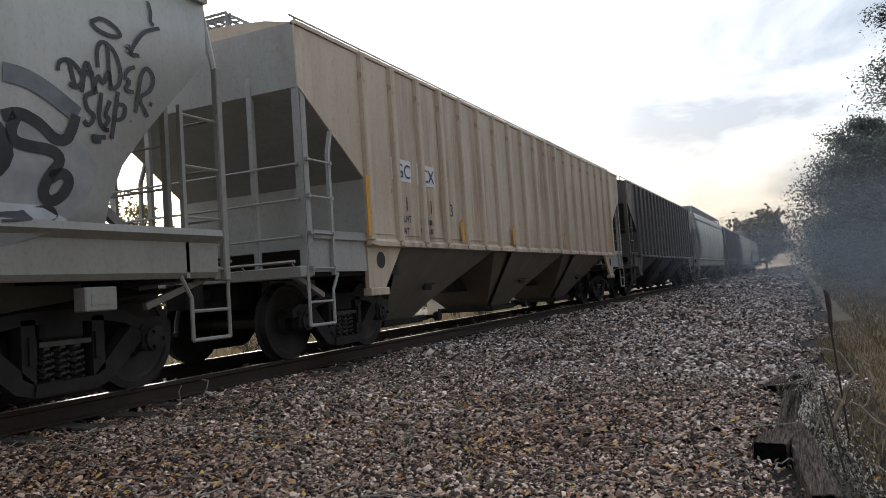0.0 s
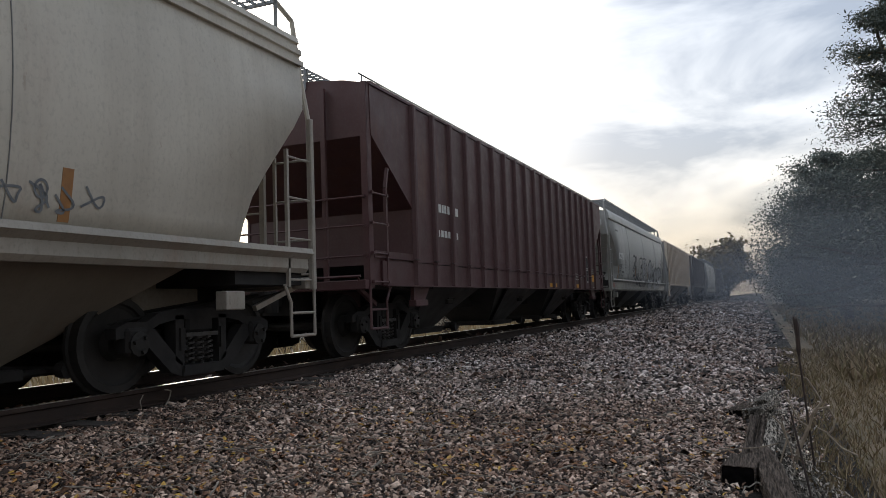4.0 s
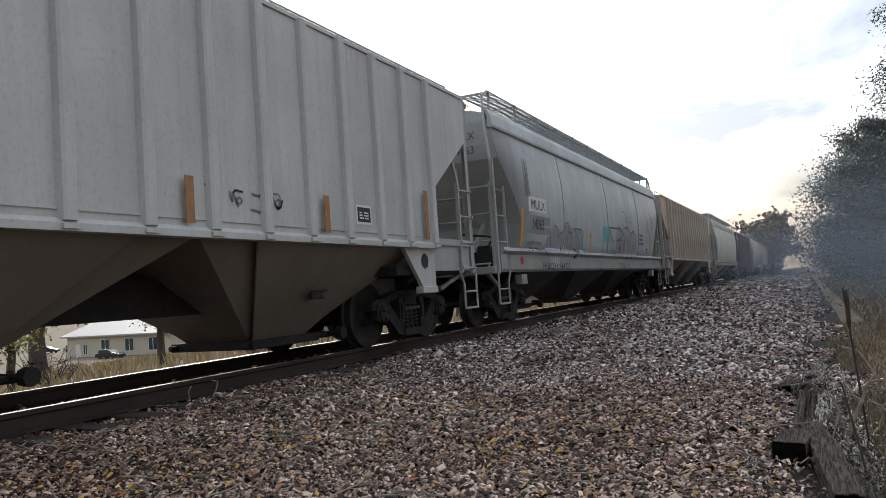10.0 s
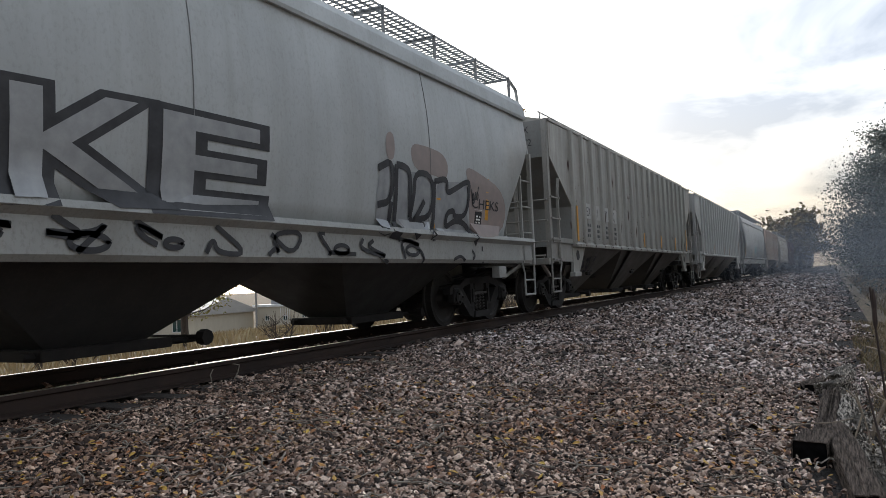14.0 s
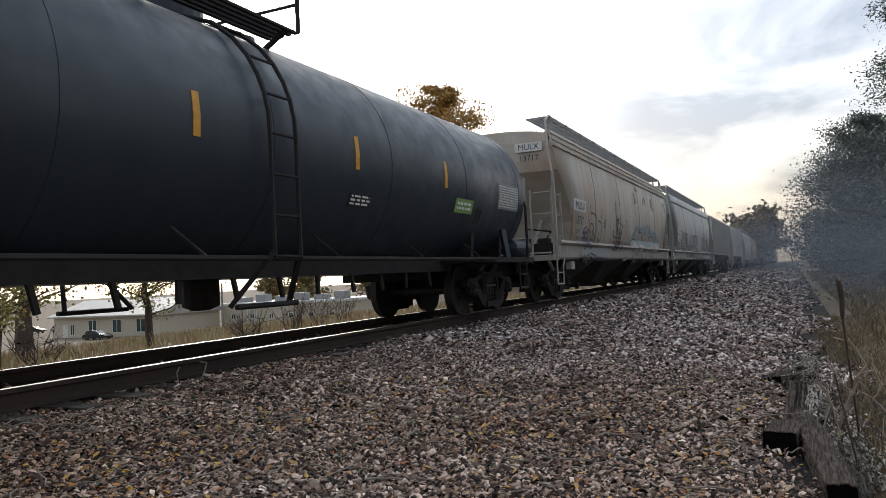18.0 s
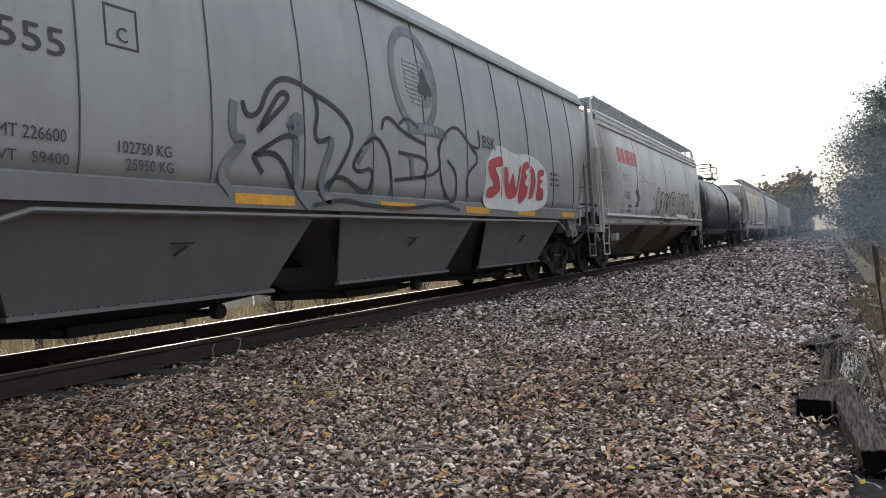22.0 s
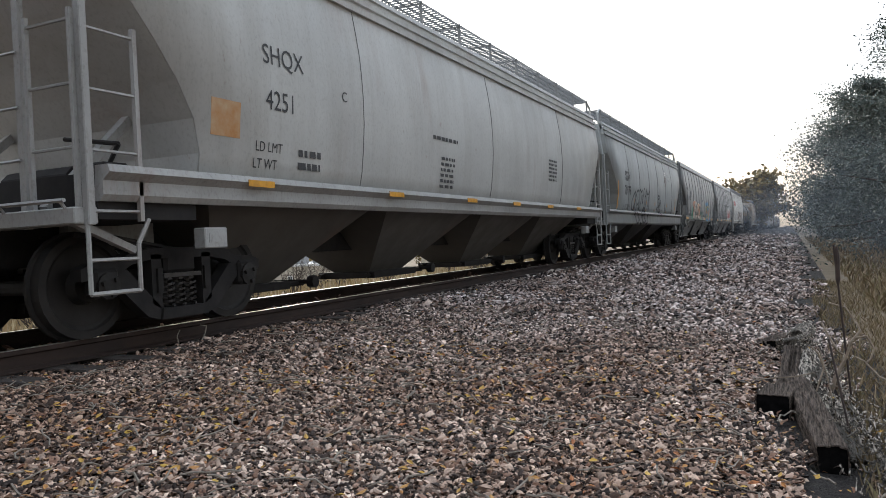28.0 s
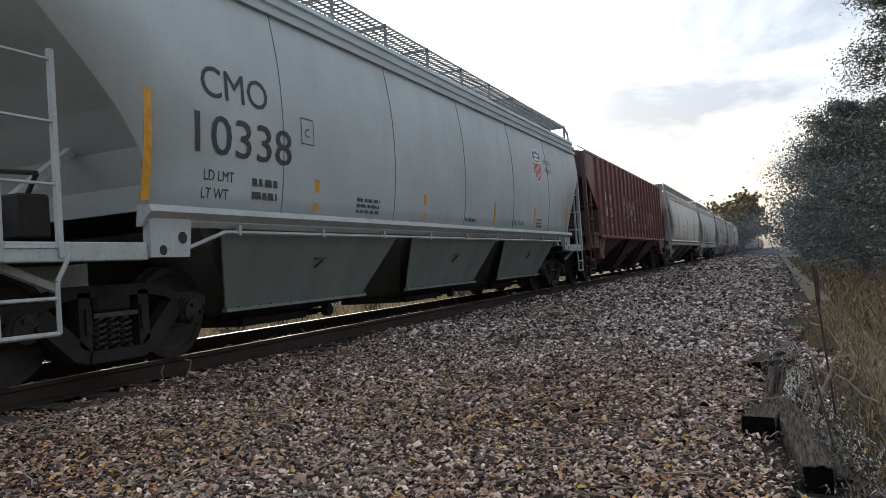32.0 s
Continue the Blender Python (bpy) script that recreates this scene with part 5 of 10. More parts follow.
def chips(car_wall, y0, y1, z0, z1, n, material, seed, big=0.05):
    """Flaked paint: small ragged flecks."""
    car, wall = car_wall
    r = random.Random(seed)
    bm = bmesh.new()
    for _ in range(n):
        y, z = min(y1, max(y0, r.gauss((y0 + y1) / 2, (y1 - y0) / 3.5))), min(z1, max(z0, r.gauss((z0 + z1) / 2, (z1 - z0) / 3.5)))
        s = big * r.random() ** 2 + 0.008
        q = []
        for k in range(5):
            a = k * 1.257 + r.uniform(-0.4, 0.4)
            b = z + 0.5 * s * math.sin(a) * r.uniform(0.5, 1)
            q.append(bm.verts.new((wall(b) + 0.014, y + s * math.cos(a) * r.uniform(0.5, 1), b)))
        bm.faces.new(q)
    bmesh.ops.recalc_face_normals(bm, faces=bm.faces)
    part("paint_chip", bm, material, car)["kind"] = "stuff"


BUFF = simple("buffed_patch", (0.30, 0.24, 0.22), (0.24, 0.2, 0.19), 6, 0.6, bump=0)
G_PLUM = simple("plum_spray", (0.030, 0.018, 0.028), (0.075, 0.045, 0.065), 5, 0.6, bump=0)
FADED_FILL = simple("faded_sprayed_fill", (0.50, 0.415, 0.34), (0.42, 0.375, 0.335), 1.6, 0.6, bump=0)


def thin_stain(name, col, scale, stretch, lo, hi):
    """A stain that thins out raggedly, with bare paint between."""
    def make(n):
        k = NT(n, 0.8)
        k.colour(k.mix(k.noise(5, 3), tuple(v * 0.7 for v in col), col))
        k.l.new(k.ramp(k.noise(scale, 5, stretch, 0.65), lo, hi, (0.0,) * 3, (0.8,) * 3), k.b.inputs["Alpha"])
        return k.m
    return mat(name, make)


RUST_BLOOM = thin_stain("rust_bloom", (0.36, 0.16, 0.07), 3.0, (1, 2.2, 0.5), 0.42, 0.68)
BLUE_BUFF = thin_stain("blue_grey_buff", (0.20, 0.215, 0.25), 1.6, (1, 1.0, 0.5), 0.25, 0.75)


def fading_letters(n):
    """Cream at the top, over green and brown to salmon, as the cans were changed."""
    k = NT(n, 0.55)
    sep = k.n.new("ShaderNodeSeparateXYZ")
    k.l.new(k.co.outputs["Object"], sep.inputs[0])
    add_ = k.n.new("ShaderNodeMath")
    add_.operation = "MULTIPLY_ADD"
    k.l.new(k.noise(2.6, 3), add_.inputs[0])
    add_.inputs[1].default_value = 0.9
    k.l.new(sep.outputs["Z"], add_.inputs[2])
    unit = k.n.new("ShaderNodeMapRange")
    unit.inputs["From Min"].default_value, unit.inputs["From Max"].default_value = 1.6, 2.65
    k.l.new(add_.outputs[0], unit.inputs[0])
    r = k.n.new("ShaderNodeValToRGB")
    el = r.color_ramp.elements
    el[0].position, el[0].color = 0.0, (0.62, 0.48, 0.22, 1)
    el[1].position, el[1].color = 1.0, (0.58, 0.50, 0.24, 1)
    for p, c in ((0.18, (0.60, 0.30, 0.15)), (0.34, (0.56, 0.44, 0.20)), (0.5, (0.42, 0.23, 0.13)), (0.62, (0.58, 0.28, 0.17)), (0.74, (0.22, 0.32, 0.13)), (0.86, (0.56, 0.50, 0.26))):
        el.new(p).color = (*c, 1)
    k.l.new(unit.outputs[0], r.inputs[0])
    k.colour(r.outputs[0])
    return k.m


G_FADE = mat("fading_letter_fill", fading_letters)
TEALMIST = simple("teal_mist", (0.22, 0.33, 0.35), (0.36, 0.40, 0.39), 2, 0.6, bump=0)
# tan ribbed car
car, wall = A
flat = lambda z: 1.531
patch(car, -6.18, -5.60, 2.27, 2.58, flat, M_PLATE, "mark_panel")
patch(car, -5.41, -4.83, 2.27, 2.58, flat, M_PLATE, "mark_panel")
letter(car, "GC", -5.84, 2.32, 0.20, flat, M_NAVY, 1.05, lift=0.012)
letter(car, "CX", -5.07, 2.32, 0.20, flat, M_NAVY, 1.05, lift=0.012)
letter(car, "1 1", -5.89, 1.86, 0.20, flat, M_LETTER)
letter(car, "4 1", -5.12, 1.86, 0.20, flat, M_LETTER)
letter(car, "03", -4.35, 1.86, 0.20, flat, M_LETTER)
load_data(car, flat, -5.89, 1.52, M_LETTER)
for y, h in ((-6.97, 0.78), (-4.02, 0.36), (-1.62, 0.36), (1.9, 0.36), (6.6, 0.6)):
    patch(car, y, y + 0.09, 1.46, 1.46 + h, lambda z: 1.588, M_YELLOW)
end_marks(car, 8.22, 3.62, "GCCX", "14103", M_NAVY, M_PLATE)

# grey smooth-sided car with block letters
car, wall = B
patch(car, -6.25, -5.2, 2.18, 2.42, wall, M_PLATE, "mark_panel")
letter(car, "MULX", -5.72, 2.22, 0.16, wall, M_LETTER, 1.25, lift=0.012)
letter(car, "13990", -5.88, 1.80, 0.20, wall, M_LETTER)
spray(car, [[(0.5 + 0.5 * math.cos(a), 0.5 + 0.5 * math.sin(a)) for a in np.linspace(0, 6.4, 12)], [(0.2, 0.2), (0.8, 0.8)], [(0.2, 0.8), (0.8, 0.2)]], -4.95, 1.88, 0.3, 0.02, wall, M_LETTER)
for y in (-6.35, -2.1, 1.7, 5.7):
    patch(car, y, y + 0.11, 1.45, 1.95, wall, M_RUSTSTRIP)
load_data(car, wall, -6.0, 1.5, M_LETTER)
end_marks(car, 8.06, 3.42, "MULX", "13990", M_LETTER, M_PLATE)
bars(car, -6.6, 3.2, 0.6, 0.1, wall, M_LETTER, 1)
patch(car, -7.3, -7.15, 1.12, 1.26, lambda z: 1.541, M_RED, "defect_card")

# maroon ribbed car
car, wall = Cc
o = SHIFT.get(car.name, 0)
for z0, z1 in ((1.22, 1.61), (1.63, 2.02)):
    patch(car, 5.36 + o, 5.84 + o, z0, z1, flat, M_PLATE, "placard", 0.005)
    patch(car, 5.39 + o, 5.81 + o, z0 + 0.03, z1 - 0.03, flat, M_BLACK, "placard_face", 0.010)
    bars(car, 5.43 + o, z1 - 0.16, 0.2, 0.1, flat, M_PLATEGREY, 3, 0.013)
patch(car, 4.2 + o, 4.7 + o, 1.05, 1.15, flat, M_YELLOW)
patch(car, 6.26 + o, 6.74 + o, 1.25, 1.46, flat, M_YELLOW)
patch(car, 1.2 + o, 1.9 + o, 1.05, 1.15, flat, M_YELLOW)
for q, body in enumerate(("CLOSE HOPPER SLIDES", "AND ROOF HATCHES", "BEFORE CAR IS MOVED")):
    words(Cc, body, 4.1, 4.9, 1.42 - 0.075 * q, 0.045, M_PLATE)
words(Cc, "PULL UNDER HERE", 6.3, 6.9, 1.06, 0.03, M_PLATE)
bars(car, 6.22 + o, 1.50, 0.5, 0.16, flat, M_PLATEGREY, 3)
bars(car, -5.6, 2.2, 1.0, 0.25, flat, M_WHITE, 1)
bars(car, -5.6, 1.8, 1.0, 0.2, flat, M_WHITE, 1)

# sand-grey car
car, wall = D
patch(car, -5.95, -5.05, 2.22, 2.52, wall, M_PLATE, "mark_panel")
letter(car, "MULX", -5.5, 2.28, 0.19, wall, M_LETTER, 0.9, lift=0.012)
patch(car, -5.95, -5.05, 1.78, 2.10, wall, M_PLATE, "mark_panel")
letter(car, "13352", -5.5, 1.85, 0.19, wall, M_LETTER, 0.85, lift=0.012)
ring = [[(0.5 * math.cos(a), 0.5 * math.sin(a)) for a in np.linspace(0, 6.4, 12)], [(-0.25, -0.3), (0.25, 0.3)], [(-0.3, 0.2), (0.1, -0.1)]]
spray(car, ring, -1.79, 2.55, 0.26, 0.02, wall, M_LETTER)
spray(car, ring, 3.68, 2.43, 0.26, 0.02, wall, M_LETTER)
for y in (-6.1, -3.63, -0.55, 2.2, 5.0):
    patch(car, y, y + 0.1, 1.45, 1.86, wall, M_RUSTSTRIP)
spray(car, squiggle(8, 4, 0.3, 0.45), 0.2, 1.5, 1.0, 0.025, wall, G_BLACK)
spray(car, squiggle(9, 5, 0.25, 0.3), 4.2, 1.5, 1.0, 0.02, wall, G_GREY)
bars(car, -5.9, 1.48, 0.6, 0.2, wall, M_LETTER, 2)
end_marks(car, 8.01, 3.5, "MULX", "13352", M_LETTER, M_PLATE)

# rust-streaked ribbed car
car, wall = E
patch(car, -5.97, -5.40, 2.30, 2.62, flat, M_PLATE, "mark_panel")
patch(car, -5.21, -4.63, 2.30, 2.62, flat, M_PLATE, "mark_panel")
letter(car, "GC", -5.64, 2.35, 0.21, flat, M_NAVY, 1.0, lift=0.012)
letter(car, "CX", -4.87, 2.35, 0.21, flat, M_NAVY, 1.0, lift=0.012)
for body, y in (("1 1", -5.69), ("4 1", -4.92), ("37", -4.16)):
    letter(car, body, y, 1.93, 0.19, flat, M_WHITE)
load_data(car, flat, -5.69, 1.55, M_WHITE)
placard(car, flat, 4.93, 5.37, 1.52, 1.86)
for y in (-6.75, -3.45, 0.1, 3.98):
    patch(car, y, y + 0.1, 1.45, 1.9, lambda z: 1.588, M_RUSTSTRIP)
bars(car, 6.1, 1.5, 0.4, 0.12, flat, M_LETTER, 2)
end_marks(car, 8.22, 3.62, "GCCX", "114137", M_NAVY, M_PLATE)

# grey car with teal piece
car, wall = F
patch(car, -6.27, -5.17, 2.17, 2.47, wall, M_PLATE, "mark_panel")
letter(car, "MULX", -5.72, 2.22, 0.20, wall, M_LETTER, 1.15, lift=0.012)
patch(car, -6.4, -4.92, 1.74, 2.10, wall, M_PLATEGREY, "mark_panel")
letter(car, "14063", -5.72, 1.82, 0.22, wall, M_LETTER, 1.0, lift=0.012)
spray(car, ring, 2.3, 1.71, 0.3, 0.025, wall, M_RED)
for k in range(5):
    patch(car, -4.85 + 0.13 * k, -4.79 + 0.13 * k, 1.05, 1.28, lambda z: 1.541, G_WHITE, "graffiti")
for y, h in ((-6.7, 0.75), (-1.6, 0.45), (1.3, 0.4), (4.0, 0.4), (6.35, 0.8)):
    patch(car, y, y + 0.12, 1.46, 1.46 + h, wall, M_YELLOW)
placard(car, wall, 5.75, 6.05, 1.5, 1.72)
for k in range(6):
    spray(car, [[(0, 0), (random.Random(k).uniform(-0.05, 0.05), 1)]], -6.45 + 0.05 * k, 2.45, 0.75, 0.025, wall, G_GREY)
    spray(car, [[(0, 0), (0.03, 1)]], 6.0 + 0.03 * k, 2.2, 0.5, 0.015, wall, G_GREY)
patch(car, -6.75, -6.6, 1.12, 1.26, lambda z: 1.541, M_RED, "defect_card")
patch(car, 6.9, 7.03, 1.12, 1.26, lambda z: 1.541, M_RED, "defect_card")
bars(car, 4.6, 1.75, 0.6, 0.4, wall, M_LETTER, 3)
end_marks(car, 8.06, 3.42, "MULX", "14063", M_LETTER, None)

# pale grey ribbed car
car, wall = G
patch(car, -5.97, -5.40, 2.33, 2.64, flat, M_PLATE, "mark_panel")
patch(car, -5.21, -4.63, 2.33, 2.64, flat, M_PLATE, "mark_panel")
letter(car, "GC", -5.64, 2.38, 0.21, flat, M_NAVY, 1.0, lift=0.012)
letter(car, "CX", -4.87, 2.38, 0.21, flat, M_NAVY, 1.0, lift=0.012)
for y, h in ((-6.72, 0.95), (-3.5, 0.42), (0.0, 0.42), (2.0, 0.42), (4.1, 0.42), (6.6, 0.7)):
    patch(car, y, y + 0.1, 1.46, 1.46 + h, lambda z: 1.588, M_RUSTSTRIP)
placard(car, flat, 4.85, 5.2, 1.6, 1.84)
spray(car, squiggle(15, 4, 0.3, 0.25), 2.3, 1.6, 1.0, 0.02, flat, G_GREY)
spray(car, squiggle(16, 3, 0.2, 0.4), -4.3, 1.6, 1.0, 0.02, flat, G_GREY)
end_marks(car, 8.22, 3.62, "GCCX", "114113", M_NAVY, M_PLATE)

# peeling ribbed car
car, wall = H
for body, y in (("AEX", -5.69), ("11", -4.92), ("77", -4.16), ("2", -3.39)):
    patch(car, y - 0.28, y + 0.28, 2.0, 2.34, flat, P_PALE, "repaint_panel")
    letter(car, body, y, 2.06, 0.2, flat, M_LETTER, 0.85, lift=0.012)
    bars(car, y - 0.28, 1.55, 0.5, 0.36, flat, M_LETTER, 3)
r = random.Random(77)
BARE_RUST = simple("bare_rust", (0.05, 0.032, 0.03), (0.10, 0.055, 0.04), 14, 0.9, bump=0)
for k in range(150):
    # flakes hang on the edges of the ribs, ragged and taller than wide, most of them low down
    y = -6.84 + 13.68 * r.randint(0, 16) / 16 + r.choice((-0.085, 0.085)) + r.gauss(0, 0.018)
    z = 1.45 + 2.15 * r.random() ** 1.6
    size = 0.02 + 0.125 * r.random() ** 2.4
    blob(car, [(0.5 * math.cos(a) * r.uniform(0.25, 1.2), 1.25 * math.sin(a) * r.uniform(0.3, 1.3)) for a in np.linspace(0, 6.0, 17)], y, z, size, lambda z: 1.534, BARE_RUST, rounds=0)
for y, h in ((-6.75, 0.75), (-0.4, 0.4), (2.0, 0.4), (4.4, 0.4), (6.6, 0.75)):
    patch(car, y, y + 0.1, 1.46, 1.46 + h, lambda z: 1.618, M_YELLOW)
bars(car, 4.0, 1.8, 0.5, 0.14, flat, M_LETTER, 2)
spray(car, squiggle(19, 3, 0.4, 0.4), -5.4, 0.8, 1.0, 0.06, lambda z: 1.02 + 0.5 * (z - 0.6), G_BLACK)
end_marks(car, 8.22, 3.62, "AEX", "11772", M_LETTER, None)

# grey car with huge silver letters
car, wall = I
patch(car, -6.5, -5.7, 2.2, 2.46, wall, M_PLATE, "mark_panel")
letter(car, "MULX", -6.1, 2.25, 0.16, wall, M_LETTER, 1.0, lift=0.012)
patch(car, -6.5, -5.7, 1.84, 2.1, wall, M_PLATE, "mark_panel")
letter(car, "3634", -6.1, 1.88, 0.17, wall, M_LETTER, 1.0, lift=0.012)
piece(car, "BRAKE", -5.2, 1.2, 1.45, 2.2, wall, G_SILVER, G_BLACK, label="silver block graffiti with black outline")
spray(car, squiggle(21, 3, 0.15, 0.3), 5.7, 1.85, 1.0, 0.03, wall, G_BLACK)
spray(car, squiggle(22, 10, 0.8, 0.3), -3.5, 1.02, 1.0, 0.05, lambda z: 1.545, G_BLACK)
for y, h in ((-6.3, 0.4), (4.75, 0.42), (6.4, 0.85)):
    patch(car, y, y + 0.12, 1.46, 1.46 + h, wall, M_YELLOW)
placard(car, wall, 6.0, 6.3, 1.52, 1.8)
end_marks(car, 8.16, 3.42, "MULX", "3634", M_LETTER, None)

# beige car with teal and black pieces
car, wall = K
patch(car, -6.74, -5.59, 2.17, 2.47, wall, M_PLATE, "mark_panel")
letter(car, "MULX", -6.16, 2.22, 0.2, wall, M_LETTER, 1.15, lift=0.012)
letter(car, "13717", -6.2, 1.84, 0.22, wall, M_LETTER, 0.95)
load_data(car, wall, -6.35, 1.46, M_LETTER)
for y, h in ((-6.95, 0.75), (-1.2, 0.4), (1.5, 0.4), (3.6, 0.4)):
    patch(car, y, y + 0.11, 1.46, 1.46 + h, wall, M_RUSTSTRIP)
patch(car, -6.0, -3.0, 1.05, 1.28, lambda z: 1.5405, simple("grey_touch_up", (0.38, 0.41, 0.42), (0.33, 0.36, 0.37), 5, 0.5, bump=0), "repaint_panel", 0.002)
end_marks(car, 8.21, 3.55, "MULX", "13717", M_LETTER, M_PLATE)

# tank car
car, wall = Lc
words(Lc, "UTLX", -6.44, -5.48, 1.99, 0.25, M_GOLDLET)
words(Lc, "642412", -5.37, -4.40, 1.99, 0.24, M_GOLDLET)
bars(car, -6.2, 1.60, 1.55, 0.32, wall, M_PLATEGREY, 4)
for y in (-7.3, -3.78, -0.95, 1.85, 4.5):
    patch(car, y, y + 0.09, 2.1, 2.52, wall, M_YELLOW, lift=0.006)
patch(car, 6.85, 7.95, 1.92, 2.4, wall, M_PLATEGREY, "data_panel", 0.006)
bars(car, 6.9, 1.95, 1.0, 0.42, wall, M_WHITE, 9, 0.009)
patch(car, 1.81, 2.33, 1.65, 1.81, wall, M_BLACK, "notice_panel", 0.006)
bars(car, 1.84, 1.66, 0.46, 0.14, wall, M_WHITE, 3, 0.009)
patch(car, 4.98, 5.70, 1.75, 1.98, wall, simple("green_notice", (0.25, 0.42, 0.12), (0.2, 0.36, 0.1), 9, 0.5, bump=0), "notice_panel", 0.006)
bars(car, 5.04, 1.79, 0.58, 0.15, wall, M_WHITE, 2, 0.009)
patch(car, 5.9, 6.15, 1.6, 1.85, wall, M_BLACK, "notice_panel", 0.006)

# off-white car with bubble letters
car, wall = Mc
for k, (w, g) in enumerate(((0.34, 0), (0.34, 0.42), (0.10, 0.84), (0.4, 1.0), (0.34, 1.46), (0.14, 1.86), (0.12, 2.06))):
    patch(car, -6.25 + g, -6.25 + g + w, 2.78, 3.18, wall, M_RED, "railway_name_bar")
letter(car, "SOO", -5.57, 2.30, 0.2, wall, M_LETTER)
letter(car, "116205", -5.5, 1.84, 0.2, wall, M_LETTER, 0.9)
load_data(car, wall, -5.8, 1.45, M_LETTER)
for y in (-6.5, -3.2, 0.1, 3.1, 5.6):
    patch(car, y, y + 0.55, 1.2, 1.27, lambda z: 1.541, M_RUSTSTRIP)
spray(car, [[(0, 0.6), (1, 0.45), (2.2, 0.2), (3.2, 0.0)]], -4.6, 2.3, 0.7, 0.02, wall, G_GREY)
end_marks(car, 7.61, 3.42, "", "116205", M_LETTER, None)

# round-sided grey cars
for (car, wall), num in ((N, "650555"), (O, "652812")):
    patch(car, -6.3, -6.12, 2.72, 2.92, wall, M_LETTER, "railway_name_bar")
    patch(car, -6.04, -5.86, 2.72, 2.92, wall, M_LETTER, "railway_name_bar")
    frame_box((car, wall), -6.62, -6.2, 1.52, 1.74, M_LETTER, False)
    oval = [[(0.86 * math.cos(a) * q, math.sin(a) * q) for a in np.linspace(0, 6.4, 26)] for q in (1.0,)]
    spray(car, oval, 0.1, 3.02, 0.66, 0.13, wall, G_GREY, label="dark oval emblem with a shield and a leaf")
    flood((car, wall), [(-0.2, 3.30), (0.4, 3.34), (0.36, 2.85), (0.1, 2.62), (-0.17, 2.82)], simple("emblem_grey", (0.2, 0.21, 0.22), (0.17, 0.18, 0.19), 9, 0.6, bump=0), 0.006)
    for k in range(10):
        half = 0.26 if k > 2 else 0.12 + 0.05 * k
        patch(car, 0.1 - half, 0.1 + half, 2.70 + 0.06 * k, 2.73 + 0.06 * k, wall, P_CPGREY, "emblem_bar", 0.009)
    flood((car, wall), [(0.08, 2.75), (0.06, 2.85), (-0.08, 2.83), (-0.1, 2.95), (-0.03, 3.0), (0.02, 3.15), (0.1, 3.25), (0.16, 3.15), (0.22, 3.02), (0.3, 2.95), (0.26, 2.83), (0.13, 2.86)], G_BLACK, 0.013)
    flood((car, wall), [(-0.45, 2.26), (-0.45, 2.40), (-0.1, 2.46), (0.3, 2.46), (0.65, 2.42), (0.65, 2.28), (0.3, 2.31), (-0.1, 2.31)], G_GREY, 0.012)
    words((car, wall), "1881", -0.15, 0.35, 2.34, 0.09, P_CPGREY, lift=0.016)
    for y in (-6.7, -3.4, -0.9, 1.5, 3.6, 6.0):
        patch(car, y, y + 0.86, 1.275, 1.375, lambda z: 1.561, M_YELLOW)
    bars(car, 5.3, 1.85, 0.5, 0.3, wall, M_LETTER, 3)
    end_marks(car, 7.81 if num == "650555" else 8.21, 3.62, "", num, M_LETTER, None)
car, wall = N
blob(car, [(0, 0.1), (0.1, 0.75), (0.6, 0.95), (1.2, 0.8), (1.9, 0.9), (2.7, 0.75), (2.9, 0.2), (2.4, 0.0), (1.2, 0.05)], 2.25, 1.5, 1.0, wall, G_WHITE)
car, wall = O

# silver car
car, wall = Pc
letter(car, "SSW", -4.8, 2.38, 0.30, wall, M_LETTER, 1.0, fat=0.012)
letter(car, "70179", -4.8, 1.93, 0.29, wall, M_LETTER, 0.95, fat=0.012)
for y, h in ((-6.3, 0.85), (-3.6, 0.4), (-1.3, 0.4), (0.5, 0.4), (3.5, 0.4), (5.9, 0.7)):
    patch(car, y, y + 0.1, 1.46, 1.46 + h, wall, M_YELLOW)
letter(car, "CH-100-033", 2.1, 1.48, 0.1, wall, M_LETTER)
bars(car, 3.0, 1.46, 0.4, 0.2, wall, M_LETTER, 3)
bars(car, 5.0, 1.46, 0.3, 0.16, wall, M_LETTER, 3)
end_marks(car, 7.71, 3.5, "SSW", "70179", M_LETTER, None)


